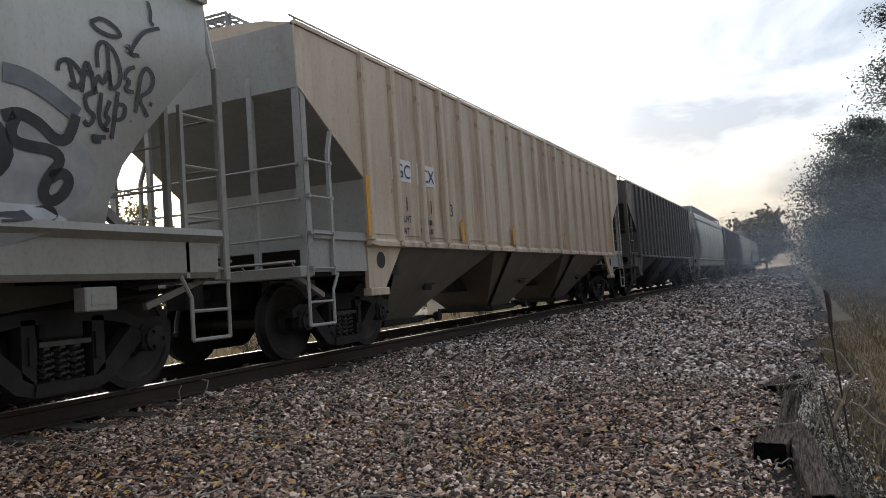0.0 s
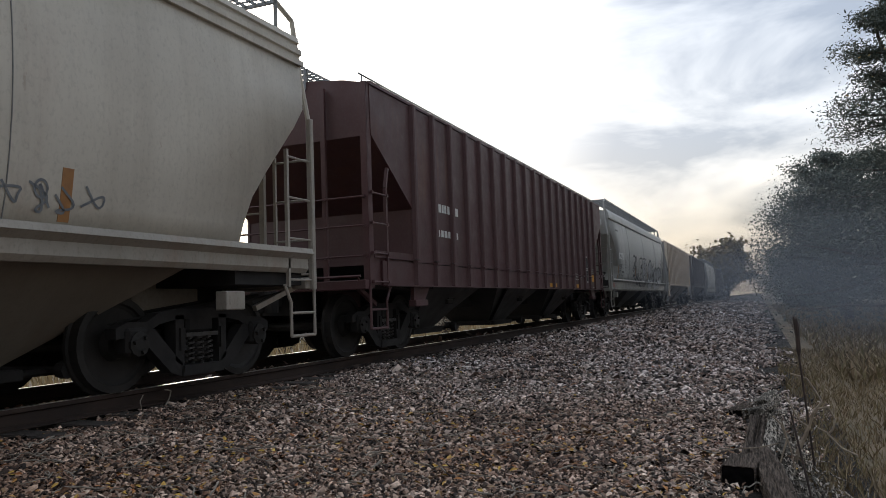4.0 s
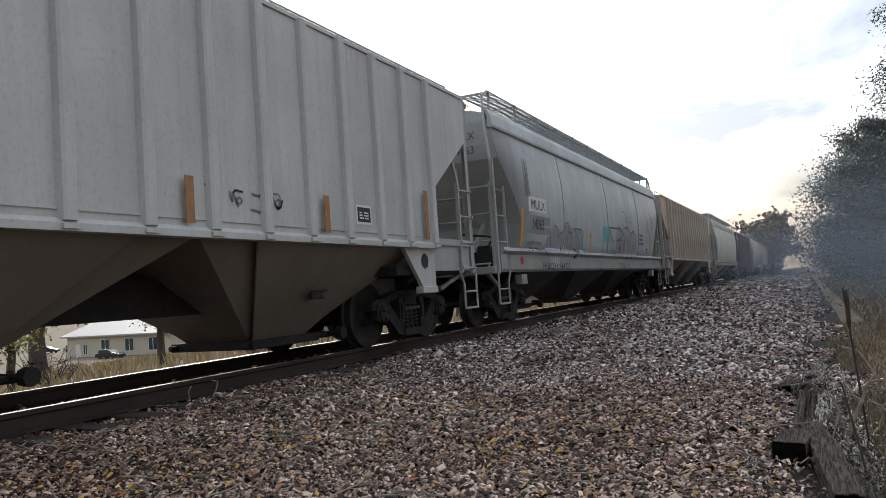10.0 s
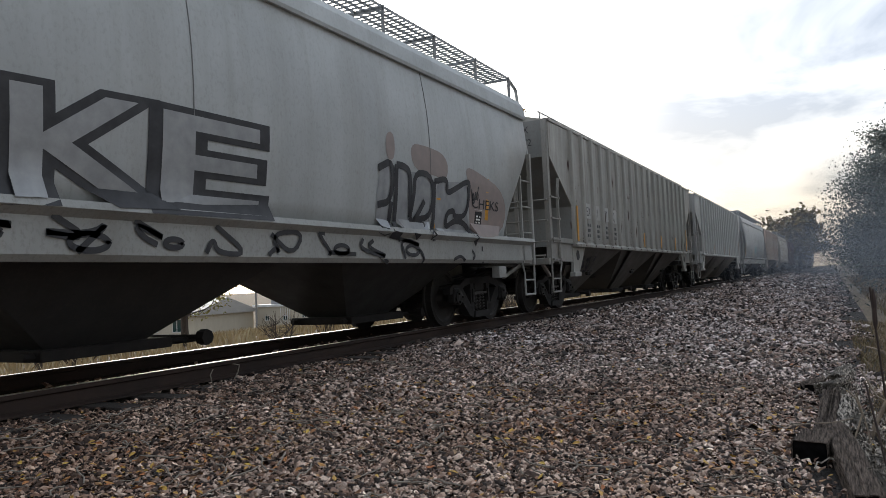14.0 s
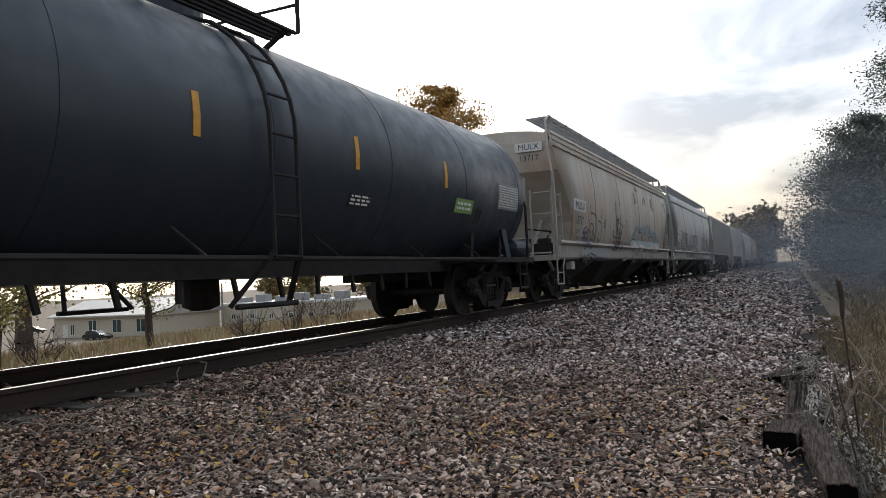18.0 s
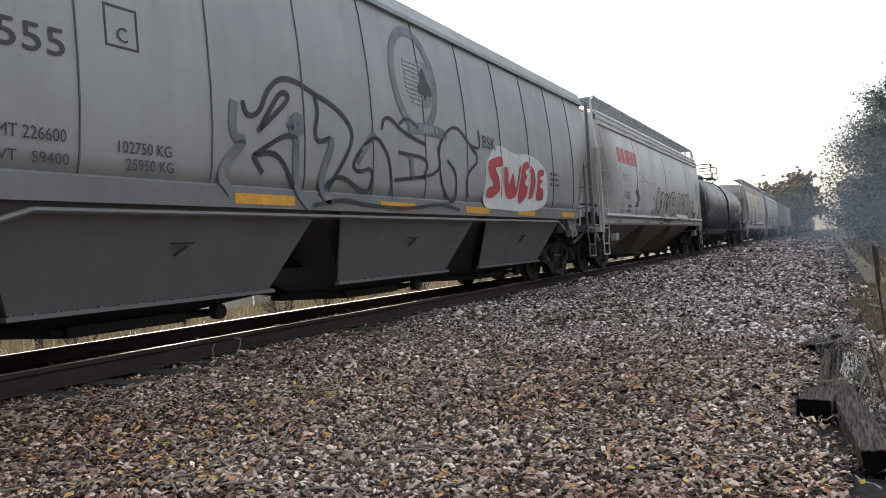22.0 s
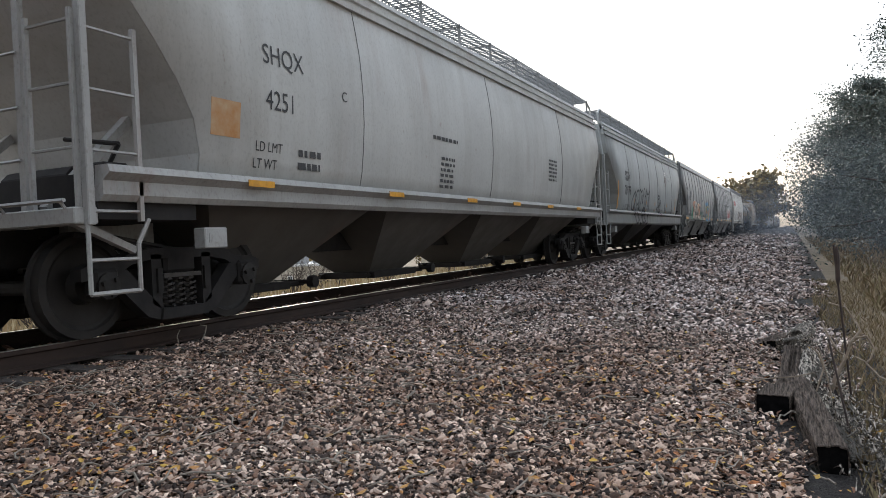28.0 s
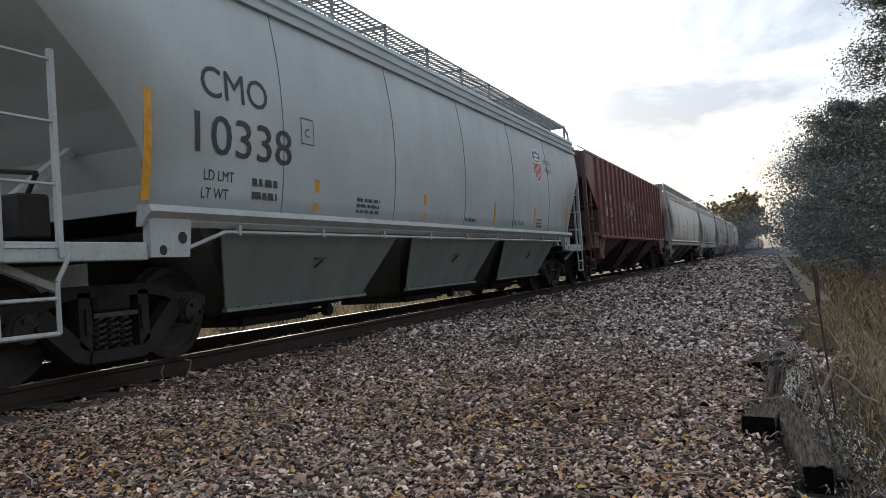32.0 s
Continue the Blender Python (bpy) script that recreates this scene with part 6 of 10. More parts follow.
def shield(car, wall, y, z, faded=False):
    ground_, blue, red = (G_SILVER, M_PLATEGREY, BUFF) if faded else (M_PLATE, M_SHIELD, M_RED)
    out = [(-0.5, 0.5), (-0.25, 0.42), (0, 0.55), (0.25, 0.42), (0.5, 0.5), (0.42, 0.1), (0.48, -0.3), (0.2, -0.6), (0, -0.72), (-0.2, -0.6), (-0.48, -0.3), (-0.42, 0.1)]
    blob(car, out, y, z, 0.66, wall, ground_, 0.004)
    blob(car, [(-0.42, 0.44), (-0.2, 0.36), (0, 0.48), (0.2, 0.36), (0.42, 0.44), (0.38, 0.04), (-0.38, 0.04)], y, z, 0.66, wall, blue, 0.008)
    for dz in (0.26, 0.12):
        patch(car, y - 0.16, y + 0.16, z + 0.66 * dz - 0.02, z + 0.66 * dz + 0.04, wall, M_PLATE, "emblem_bar", 0.012)
    for k in range(6):
        a = -0.36 + 0.144 * k
        lo = -0.36 if k in (0, 5) else (-0.5 if k in (1, 4) else -0.6)
        patch(car, y + 0.66 * (a - 0.04), y + 0.66 * (a + 0.04), z + 0.66 * lo, z + 0.0, wall, red, "emblem_stripe", 0.008)
    letter(car, "BUILDING", y + 0.85, z + 0.04, 0.11, wall, blue, 0.9)
    letter(car, "AMERICA", y + 0.85, z - 0.16, 0.11, wall, blue, 0.9)


shield(car, wall, 3.2, 2.95, True)

# pale four-bay car
car, wall = Qc
letter(car, "SHQX", -5.75, 2.58, 0.2, wall, M_LETTER, 0.9)
letter(car, "4251", -5.82, 2.12, 0.2, wall, M_LETTER, 0.9)
load_data(car, wall, -6.0, 1.52, M_LETTER)
patch(car, -6.85, -6.45, 1.78, 2.12, wall, simple("orange_stencil", (0.45, 0.2, 0.06), (0.5, 0.34, 0.2), 8, 0.5, bump=0), "stencil_panel")
for y in (-6.4, -3.6, -1.0, 1.2, 3.4, 5.8):
    patch(car, y, y + 0.4, 1.32, 1.385, lambda z: 1.618, M_YELLOW)
bars(car, -2.2, 2.2, 0.9, 0.1, wall, M_LETTER, 1)
bars(car, -1.9, 1.5, 0.5, 0.5, wall, M_LETTER, 6)
bars(car, 3.6, 1.9, 0.6, 0.5, wall, M_LETTER, 6)
letter(car, "C", -4.6, 2.4, 0.12, wall, M_LETTER)
end_marks(car, 8.31, 3.42, "SHQX", "4251", M_LETTER, None)

# oxide red ribbed car
car, wall = Sc
for k in range(2):
    patch(car, -5.94 + 0.27 * k, -5.72 + 0.27 * k, 2.52, 2.80, flat, M_WHITE, "railway_name_bar")
    patch(car, -5.17 + 0.27 * k, -4.95 + 0.27 * k, 2.52, 2.80, flat, M_WHITE, "railway_name_bar")
letter(car, "469", -5.58, 2.06, 0.29, flat, M_WHITE, 0.78, fat=0.012)
letter(car, "122", -4.82, 2.06, 0.29, flat, M_WHITE, 0.78, fat=0.012)
load_data(car, flat, -5.62, 1.56, M_WHITE)
spray(car, [[(-0.5, -0.5), (-0.5, -0.5), (0.5, -0.5), (0.5, -0.5), (0.5, 0.7), (0.5, 0.7), (-0.5, 0.7), (-0.5, 0.7), (-0.5, -0.5)]], -3.39, 2.42, 0.28, 0.012, flat, M_WHITE)
letter(car, "C", -3.39, 2.36, 0.12, flat, M_WHITE)
spray(car, [[(0, 1), (0.3, 0.5), (0.6, 1.0)], [(0.3, 0.5), (0.35, 0.0)], [(0.9, 0.9), (0.8, 0.2), (1.3, 0.1), (1.4, 0.8)], [(1.6, 0.9), (1.7, 0.1), (2.0, 0.6), (2.1, 0.1), (2.4, 0.9)], [(2.6, 0.0), (2.6, 0.9), (2.9, 0.6), (2.6, 0.45), (2.95, 0.0)]], -2.9, 2.0, 0.85, 0.05, lambda z: 1.587, G_WHITE, label="white spray tag over the ribs")
spray(car, [[(0.4, 1), (0.0, 0.8), (0.4, 0.5), (0.0, 0.2)], [(0.6, 0.8), (1.1, 0.85)], [(1.4, 1.0), (0.95, 0.8), (1.4, 0.4), (0.9, 0.1)], [(1.8, 0.1), (1.8, 1.0), (2.2, 0.8), (1.8, 0.5), (2.3, 0.1)]], 2.7, 1.85, 0.62, 0.04, lambda z: 1.587, G_WHITE, label="white spray tag")
for k in range(4):
    patch(car, 3.36 + 0.767 * k, 3.6 + 0.767 * k, 2.66, 2.84, flat, M_WHITE, "railway_name_bar")
    patch(car, 3.27 + 0.767 * k, 3.62 + 0.767 * k, 2.52, 2.58, flat, M_WHITE, "railway_name_bar")
for y in (-6.6, -3.9, 1.3, 4.2):
    patch(car, y, y + 0.5, 1.47 if y > -6 else 1.76, 1.58 if y > -6 else 2.0, flat, M_RUSTSTRIP)
for y in (-1.0, 0.7, 1.9):
    bars(car, y, 1.75, 0.5, 0.22, flat, M_WHITE, 3)
    bars(car, y, 1.5, 0.5, 0.07, flat, M_WHITE, 1)
patch(car, 4.95, 5.15, 1.9, 2.15, flat, M_PLATE, "placard")
placard(car, flat, 5.55, 5.85, 1.65, 2.1)
end_marks(car, 8.22, 3.62, "", "469122", M_WHITE, None)

# clean silver car
car, wall = Tc
letter(car, "CMO", -5.83, 2.48, 0.30, wall, M_LETTER, 1.05)
words(Tc, "10338", -6.59, -5.09, 1.94, 0.38, M_LETTER)
load_data(car, wall, -6.1, 1.52, M_LETTER)
for y, h in ((-7.05, 0.95), (-4.46, 0.38), (-1.5, 0.38), (1.62, 0.45), (4.2, 0.45), (7.0, 0.6)):
    patch(car, y, y + 0.09, 1.46, 1.46 + h, wall, M_YELLOW)
letter(car, "C", -4.62, 2.3, 0.1, wall, M_LETTER)
spray(car, [[(-0.5, -0.5), (-0.5, -0.5), (0.5, -0.5), (0.5, -0.5), (0.5, 0.7), (0.5, 0.7), (-0.5, 0.7), (-0.5, 0.7), (-0.5, -0.5)]], -4.62, 2.34, 0.24, 0.012, wall, M_LETTER)
letter(car, "CH-110-L01", 3.1, 1.50, 0.11, wall, M_LETTER)
bars(car, 4.4, 1.48, 0.4, 0.22, wall, M_LETTER, 3)
bars(car, -3.5, 1.48, 0.6, 0.22, wall, M_LETTER, 3)
bars(car, 0.2, 1.48, 0.5, 0.1, wall, M_LETTER, 1)
shield(car, wall, 4.6, 2.95)


# ---- hand-drawn outlines of the large pieces: points along the car and up, in metres ----
mark(B, [[(-3.2, 2.43), (-2.64, 2.45), (-2.67, 2.17), (-2.99, 2.15), (-3, 2.05), (-2.68, 2.04), (-2.69, 1.6), (-3.17, 1.62)], [(-3.19, 1.82), (-2.92, 1.81), (-2.91, 1.94), (-3.2, 1.95)], [(-2.58, 2.41), (-2.27, 2.42), (-2.37, 1.58), (-1.63, 1.51), (-1.69, 1.25), (-2.66, 1.29), (-2.58, 2.41)], [(-1.55, 2.42), (-1.65, 1.23), (-0.83, 1.19)]], 0.1, G_BLACK, 0.012, "silver block letters with black outlines")
mark(B, [[(-1.39, 2.4), (-1.14, 2.42), (-0.64, 2.44), (-0.6, 2.38), (-0.64, 2.14)], [(-0.64, 2.14), (-0.86, 2.09), (-1.1, 2.11), (-1.1, 1.99), (-0.64, 2.01)], [(-0.64, 2.01), (-0.67, 1.76), (-1.1, 1.75), (-1.11, 1.45), (-0.81, 1.44), (-0.81, 1.51), (-0.58, 1.53), (-0.65, 1.17)]], 0.085, G_BLACK, 0.012)
mark(B, [[(-0.48, 2.4), (0.15, 2.47), (0.59, 2.4), (0.61, 2.33), (0.56, 1.7), (-0.06, 1.71), (-0.14, 1.17)], [(-0.48, 2.4), (-0.45, 2.3), (-0.56, 1.18), (-0.14, 1.17)], [(-0.05, 2.24), (0.34, 2.22), (0.31, 1.98), (-0.06, 2), (-0.05, 2.24)], [(0.71, 2.19), (0.99, 2.19), (0.82, 1.35), (0.57, 1.36), (0.71, 2.19)]], 0.06, G_BLACK, 0.012)
flood(B, [(-0.45, 2.32), (0.14, 2.42), (0.55, 2.37), (0.51, 1.72), (-0.07, 1.73), (-0.17, 1.19), (-0.51, 1.18)], G_SILVER, 0.005)
flood(B, [(1.15, 1.42), (1.43, 1.37), (1.47, 1.73), (1.29, 1.94), (1.44, 2.25), (1.93, 2.42), (2.46, 2.3), (2.73, 1.9), (2.84, 1.11), (1.2, 1.12)], G_SILVER, 0.005)
flood(B, [(2.72, 2.13), (3.61, 2.13), (3.48, 1.86), (4.21, 2.18), (5.86, 2.19), (6.77, 2), (6.49, 1.33), (5.1, 1.09), (2.84, 1.11)], G_SILVER, 0.005)
mark(B, [[(1.12, 1.47), (1.15, 1.42), (1.45, 1.35), (1.58, 1.56), (1.43, 1.67), (1.4, 1.75), (1.46, 1.84), (1.33, 1.8), (1.27, 2.1), (1.49, 2.3), (1.93, 2.44), (2.35, 2.41), (2.63, 2.15), (2.76, 1.9), (2.78, 1.44), (2.62, 1.1)], [(1.12, 1.47), (1.21, 1.14), (1.47, 1.12)]], 0.11, G_BLACK, 0.012, "silver bubble letters with black outlines")
flood(B, [(2.04, 1.89), (2.37, 1.8), (2.4, 1.55), (2.04, 1.34)], G_BLACK, 0.012)
flood(B, [(1.4, 1.72), (1.67, 1.83), (1.66, 1.57), (1.49, 1.56)], G_BLACK, 0.012)
mark(B, [[(2.72, 2.14), (3, 2.18), (3.18, 2.39), (3.33, 2.2), (3.61, 2.13), (3.41, 1.96), (3.52, 1.83), (2.78, 1.76), (2.82, 1.98), (2.72, 2.14)], [(2.85, 1.71), (3.5, 1.74)], [(3.1, 1.72), (2.84, 1.11)], [(3.5, 1.74), (3.35, 1.11)], [(3.35, 1.11), (3.48, 1.9), (3.9, 2.1), (4.21, 2.19), (4.3, 2.05), (4.06, 1.95)], [(4.38, 2.09), (4.81, 2.01), (4.89, 2.1)]], 0.1, G_BLACK, 0.012)
mark(B, [[(3.93, 1.12), (4.08, 1.59)], [(4.62, 1.52), (4.4, 1.12)], [(4.81, 2.01), (4.57, 1.13)], [(4.8, 2.09), (5.26, 2.22), (5.76, 2.14), (5.98, 1.89), (5.81, 1.67), (5.32, 1.6), (5.1, 1.09)], [(5.36, 2.02), (5.52, 1.82)]], 0.11, G_BLACK, 0.012)
mark(B, [[(1.87, 2.12), (1.97, 2.17), (1.92, 2.07), (2.08, 2.12), (2.02, 2.2), (2.18, 2.19), (2.24, 2.04), (2.46, 2.1)], [(2.97, 1.99), (3.13, 2.02), (3.01, 1.89), (3.18, 1.87), (2.99, 1.8)], [(3.23, 2.03), (3.4, 2.03), (3.27, 1.92), (3.38, 1.83)], [(1.11, 1.86), (1.19, 1.92), (1.2, 1.68)], [(1.24, 1.85), (1.27, 1.96), (1.31, 1.71)]], 0.03, G_BLACK, 0.012)
mark(B, [[(-0.12, 1.37), (0.11, 1.41), (0.09, 1.32), (-0.08, 1.26), (-0.05, 1.17), (0.17, 1.2)], [(0.11, 1.41), (0.34, 1.33), (0.17, 1.22)], [(0.4, 1.44), (0.3, 1.18)], [(-0.08, 1.59), (0.11, 1.66), (0.02, 1.55)], [(0.5, 1.49), (0.3, 1.23)]], 0.05, G_BLACK, 0.012)
words(B, "HIP-HOP", -2.22, -1.66, 1.6, 0.15, G_BLACK, "graffiti")
words(B, "SEPTIME", 0.26, 1.07, 0.94, 0.11, G_BLACK, "graffiti")
mark(B, [[(1.49, 1.01), (1.79, 0.92), (1.97, 1.01), (2.41, 0.88), (2.59, 1.04), (2.88, 0.87), (3.38, 1.01)], [(0.03, 1.05), (0.13, 0.96), (0.26, 0.98)]], 0.06, G_BLACK, 0.012)
flood(F, [(0.97, 2.14), (1.51, 2.2), (1.6, 2.11), (1.98, 1.98), (2.08, 1.73), (1.98, 1.27), (0.99, 1.28)], G_SILVER, 0.005)
flood(F, [(1.85, 2.17), (2.52, 2.26), (2.79, 2.13), (3.35, 2.18), (3.59, 2.06), (3.7, 1.73), (3.71, 1.32), (2, 1.27), (2.08, 1.68)], G_SILVER, 0.0055)
mark(F, [[(0.97, 2.15), (1.21, 2.18), (1.51, 2.2), (1.61, 2.11), (1.56, 1.94), (1.43, 1.86), (0.98, 1.8)], [(1.61, 2.12), (1.77, 2.11), (1.98, 1.98), (2.07, 1.77), (2.08, 1.59), (1.97, 1.25)]], 0.055, G_GREY, 0.012, "silver bubble letters with soft grey outlines")
flood(F, [(1.38, 1.69), (1.55, 1.75), (1.62, 1.55), (1.5, 1.33), (1.37, 1.31)], G_GREY, 0.01)
mark(F, [[(1.85, 2.17), (2.06, 2.23), (2.52, 2.27), (2.78, 2.14), (2.85, 1.9), (2.77, 1.75), (2.58, 1.66)], [(2.58, 1.66), (2.73, 1.5), (2.73, 1.37), (2.95, 1.3)], [(2.85, 1.98), (3.06, 2.12), (3.35, 2.19), (3.59, 2.07), (3.7, 1.89), (3.7, 1.67), (3.63, 1.56)], [(2.33, 1.31), (2.36, 1.49), (2.45, 1.48), (2.42, 1.38), (2.47, 1.29)], [(3.23, 1.69), (3.34, 1.72), (3.38, 1.65), (3.27, 1.63), (3.42, 1.61)], [(3.15, 1.55), (3.1, 1.39), (3.22, 1.37), (3.49, 1.47)]], 0.05, G_GREY, 0.012)
flood(F, [(2.36, 1.92), (2.48, 1.92), (2.52, 1.84), (2.45, 1.76), (2.36, 1.75)], G_GREY, 0.01)
words(F, "STOCKTON", 1.31, 2, 1.02, 0.15, G_BLACK, "graffiti")
mark(F, [[(2.13, 1.14), (2.22, 1.19), (2.25, 1.11), (2.15, 1.05), (2.13, 1.14)], [(2.41, 1.03), (2.54, 1.18), (2.63, 1.03)], [(2.67, 1.18), (2.73, 1.06)], [(4.27, 1.09), (4.37, 1.15), (4.41, 1.06), (4.27, 1.09)]], 0.03, G_GREY, 0.012)
mark(F, [[(6.53, 2.85), (6.48, 2.33)], [(6.63, 2.85), (6.57, 2.31)], [(6.74, 2.84), (6.66, 2.29)], [(6.85, 2.83), (6.76, 2.36)]], 0.03, G_GREY, 0.012)
words(K, "KWG", -6.44, -5.92, 0.91, 0.19, G_BLACK, "graffiti")
words(K, "LD LMT 22330", -6.84, -6.04, 1.48, 0.06, M_LETTER)
words(K, "LT WT  62700", -6.96, -6.1, 1.33, 0.06, M_LETTER)
mark(N, [[(-3.65, 2.21), (-3.69, 1.97), (-3.63, 1.86), (-3.5, 1.88), (-3.87, 1.54), (-3.7, 1.38)], [(-2.88, 2.05), (-2.72, 2.23), (-2.66, 2.03), (-2.88, 2.05)], [(-2.77, 1.95), (-2.77, 1.75), (-2.77, 1.44), (-2.55, 1.27)], [(-2.18, 2.03), (-2.15, 1.93), (-2.4, 1.51), (-2.18, 1.33)], [(-1.28, 2.19), (-1.66, 1.81)], [(-0.43, 2), (-0.34, 1.68)]], 0.1, G_GREY, 0.012, "black and grey outlined letters")
mark(N, [[(-3.54, 2.23), (-3.49, 2.08), (-3.3, 2.15), (-3.19, 2.38), (-2.97, 2.55), (-2.7, 2.55), (-2.48, 2.48), (-2.11, 2.4), (-1.85, 2.27), (-1.72, 2.11), (-1.88, 1.84), (-2.23, 1.47)], [(-3.34, 1.96), (-3.18, 2.17), (-2.99, 2.4), (-2.86, 2.4), (-2.89, 2.31), (-3.31, 1.99)], [(-3.41, 1.73), (-2.91, 2), (-2.75, 1.95)], [(-3.41, 1.73), (-3.27, 1.58)], [(-3.41, 1.73), (-3.05, 1.81), (-2.8, 1.48)], [(-2.42, 2.47), (-2.38, 2.26), (-2.46, 2.06), (-2.4, 1.95), (-2.18, 2.03)]], 0.05, G_BLACK, 0.012)
mark(N, [[(-2.38, 1.41), (-2.02, 1.67), (-1.56, 1.47), (-1.37, 1.48), (-1.3, 1.78), (-1.66, 1.68), (-1.77, 1.8), (-1.28, 2.19), (-1, 1.98), (-0.91, 1.76), (-0.88, 1.42)], [(-1.11, 2.24), (-1.05, 2.39), (-0.87, 2.42), (-0.65, 2.28), (0, 2.17)], [(-0.69, 2.36), (-0.48, 2.48), (-0.19, 2.37)], [(-0.73, 2), (0.1, 1.99), (-0.07, 1.7)], [(-2.49, 1.29), (-1.88, 1.38), (-1.54, 1.32), (-0.48, 1.29), (0.49, 1.4), (1.02, 1.31)]], 0.045, G_BLACK, 0.012)
mark(N, [[(-0.82, 1.65), (0.44, 1.79), (0.35, 2.18), (0.69, 2.46), (1.03, 2.54), (1.41, 2.3), (1.76, 2.11), (1.23, 1.85), (1.33, 1.5)], [(0.35, 2.18), (0.45, 1.6), (0.88, 1.35), (0.95, 1.83), (0.63, 2.01)], [(1.41, 2.3), (1.78, 2.26), (1.76, 2.56)]], 0.045, G_BLACK, 0.012)
words(N, "BSK", 1.89, 2.4, 2.31, 0.2, G_BLACK, "graffiti")
words(O, "652812", -6.39, -5.34, 2.26, 0.2, M_LETTER)
words(O, "LD LMT 226200", -6.08, -5.35, 1.66, 0.09, M_LETTER)
words(O, "LT WT   59800", -6.06, -5.33, 1.5, 0.08, M_LETTER)
words(O, "102550 KG", -4.91, -4.39, 1.63, 0.09, M_LETTER)
words(O, "27150 KG", -4.84, -4.37, 1.5, 0.09, M_LETTER)
words(N, "650555", -6.39, -5.34, 2.26, 0.2, M_LETTER)
words(N, "LD LMT 226600", -6.08, -5.35, 1.66, 0.09, M_LETTER)
words(N, "LT WT   59400", -6.06, -5.33, 1.5, 0.08, M_LETTER)
words(N, "102750 KG", -4.91, -4.39, 1.63, 0.09, M_LETTER)
words(N, "25950 KG", -4.84, -4.37, 1.5, 0.09, M_LETTER)
frame_box(N, -4.99, -4.68, 2.43, 2.76, M_LETTER)
frame_box(O, -4.99, -4.68, 2.43, 2.76, M_LETTER)
chips(F, 4.2, 6.1, 1.46, 2.3, 150, G_GREY, 1)
chips(F, 1.7, 2.9, 2.15, 2.7, 110, G_GREY, 2, 0.06)
chips(F, -6.5, 7.0, 2.0, 3.6, 60, G_GREY, 3, 0.03)
chips(B, -6.5, 7.0, 1.5, 3.6, 90, G_GREY, 4, 0.03)
chips(K, -6.5, 7.0, 1.5, 3.6, 60, G_GREY, 5, 0.03)
chips(H, -6.6, 6.6, 1.42, 3.3, 420, simple("bare_rusty_steel", (0.09, 0.05, 0.035), (0.05, 0.03, 0.024), 9, 0.8), 6, 0.028)
for k in range(19):
    chips((H[0], lambda z: 1.577), -6.84 + 0.7567 * k - 0.03, -6.84 + 0.7567 * k + 0.03, 1.6, 3.7, 14, simple("bare_rusty_steel", (0.09, 0.05, 0.035)), 20 + k, 0.05)
flood(Mc, [(-1.62, 1.97), (-1.26, 2.31), (-0.92, 2.14), (-0.58, 2.22), (-0.26, 2.01), (-0.51, 1.75), (-0.51, 1.25), (-1.01, 1.22), (-1.16, 1.32), (-1.03, 1.61), (-1.38, 1.56), (-1.6, 1.68)], G_PINK, 0.005)
flood(Mc, [(-0.34, 1.84), (-0.04, 2.16), (0.3, 2.08), (0.6, 2.2), (0.77, 2.17), (1.12, 2.3), (1.66, 2.05), (1.33, 1.51), (0.93, 1.28), (0.22, 1.3), (-0.4, 1.28), (-0.49, 1.65)], G_PINK, 0.0055)
flood(Mc, [(1.93, 1.58), (2.13, 2.25), (2.57, 2.22), (3.05, 2.27), (3.74, 2.31), (4.43, 2.29), (5, 1.82), (4.35, 1.39), (2.64, 1.36), (1.89, 1.34)], G_PINK, 0.0055)
mark(Mc, [[(-1.62, 1.97), (-1.54, 2.15), (-1.42, 2.27), (-1.26, 2.33), (-1.06, 2.3), (-0.95, 2.17), (-0.87, 2.06)], [(-1.62, 1.97), (-1.63, 1.79), (-1.56, 1.63), (-1.38, 1.54), (-1.21, 1.57), (-1.09, 1.66), (-1, 1.79), (-1.06, 1.9), (-0.72, 1.93), (-0.82, 1.83), (-0.95, 1.73), (-1.02, 1.5), (-1.14, 1.29), (-1.01, 1.21), (-0.67, 1.2), (-0.46, 1.28), (-0.48, 1.53), (-0.51, 1.77)], [(-0.87, 2.06), (-0.78, 2.19), (-0.58, 2.23), (-0.35, 2.15), (-0.26, 2.01), (-0.33, 1.81), (-0.51, 1.75)]], 0.055, G_BLACK, 0.012, "tan bubble letters with black outlines")
mark(Mc, [[(-0.34, 1.84), (-0.26, 2.07), (-0.04, 2.18), (0.2, 2.17), (0.3, 2.08), (0.08, 2.01), (-0.08, 1.8), (-0, 1.62), (0.14, 1.59), (0.2, 1.76), (0.14, 1.95), (0.26, 2.11), (0.47, 2.08), (0.55, 1.92), (0.53, 1.78)], [(-0.5, 1.65), (-0.52, 1.34), (-0.3, 1.27), (0.1, 1.28), (0.27, 1.44), (0.26, 1.31), (0.6, 1.28), (0.64, 1.34), (0.81, 1.6), (0.57, 1.79)], [(0.45, 2.1), (0.47, 2.22), (0.6, 2.21), (0.68, 2.07)]], 0.055, G_BLACK, 0.012)
mark(Mc, [[(0.68, 2.07), (0.77, 2.18), (1.12, 2.31), (1.49, 2.26), (1.69, 2.06), (1.63, 1.72), (1.33, 1.49), (1.04, 1.5), (0.83, 1.35), (1, 1.24), (0.86, 1.28)], [(0.98, 1.96), (1.12, 2.1), (1.34, 2.1), (1.45, 1.96), (1.35, 1.83), (1.13, 1.81), (0.98, 1.96)]], 0.055, G_BLACK, 0.012)
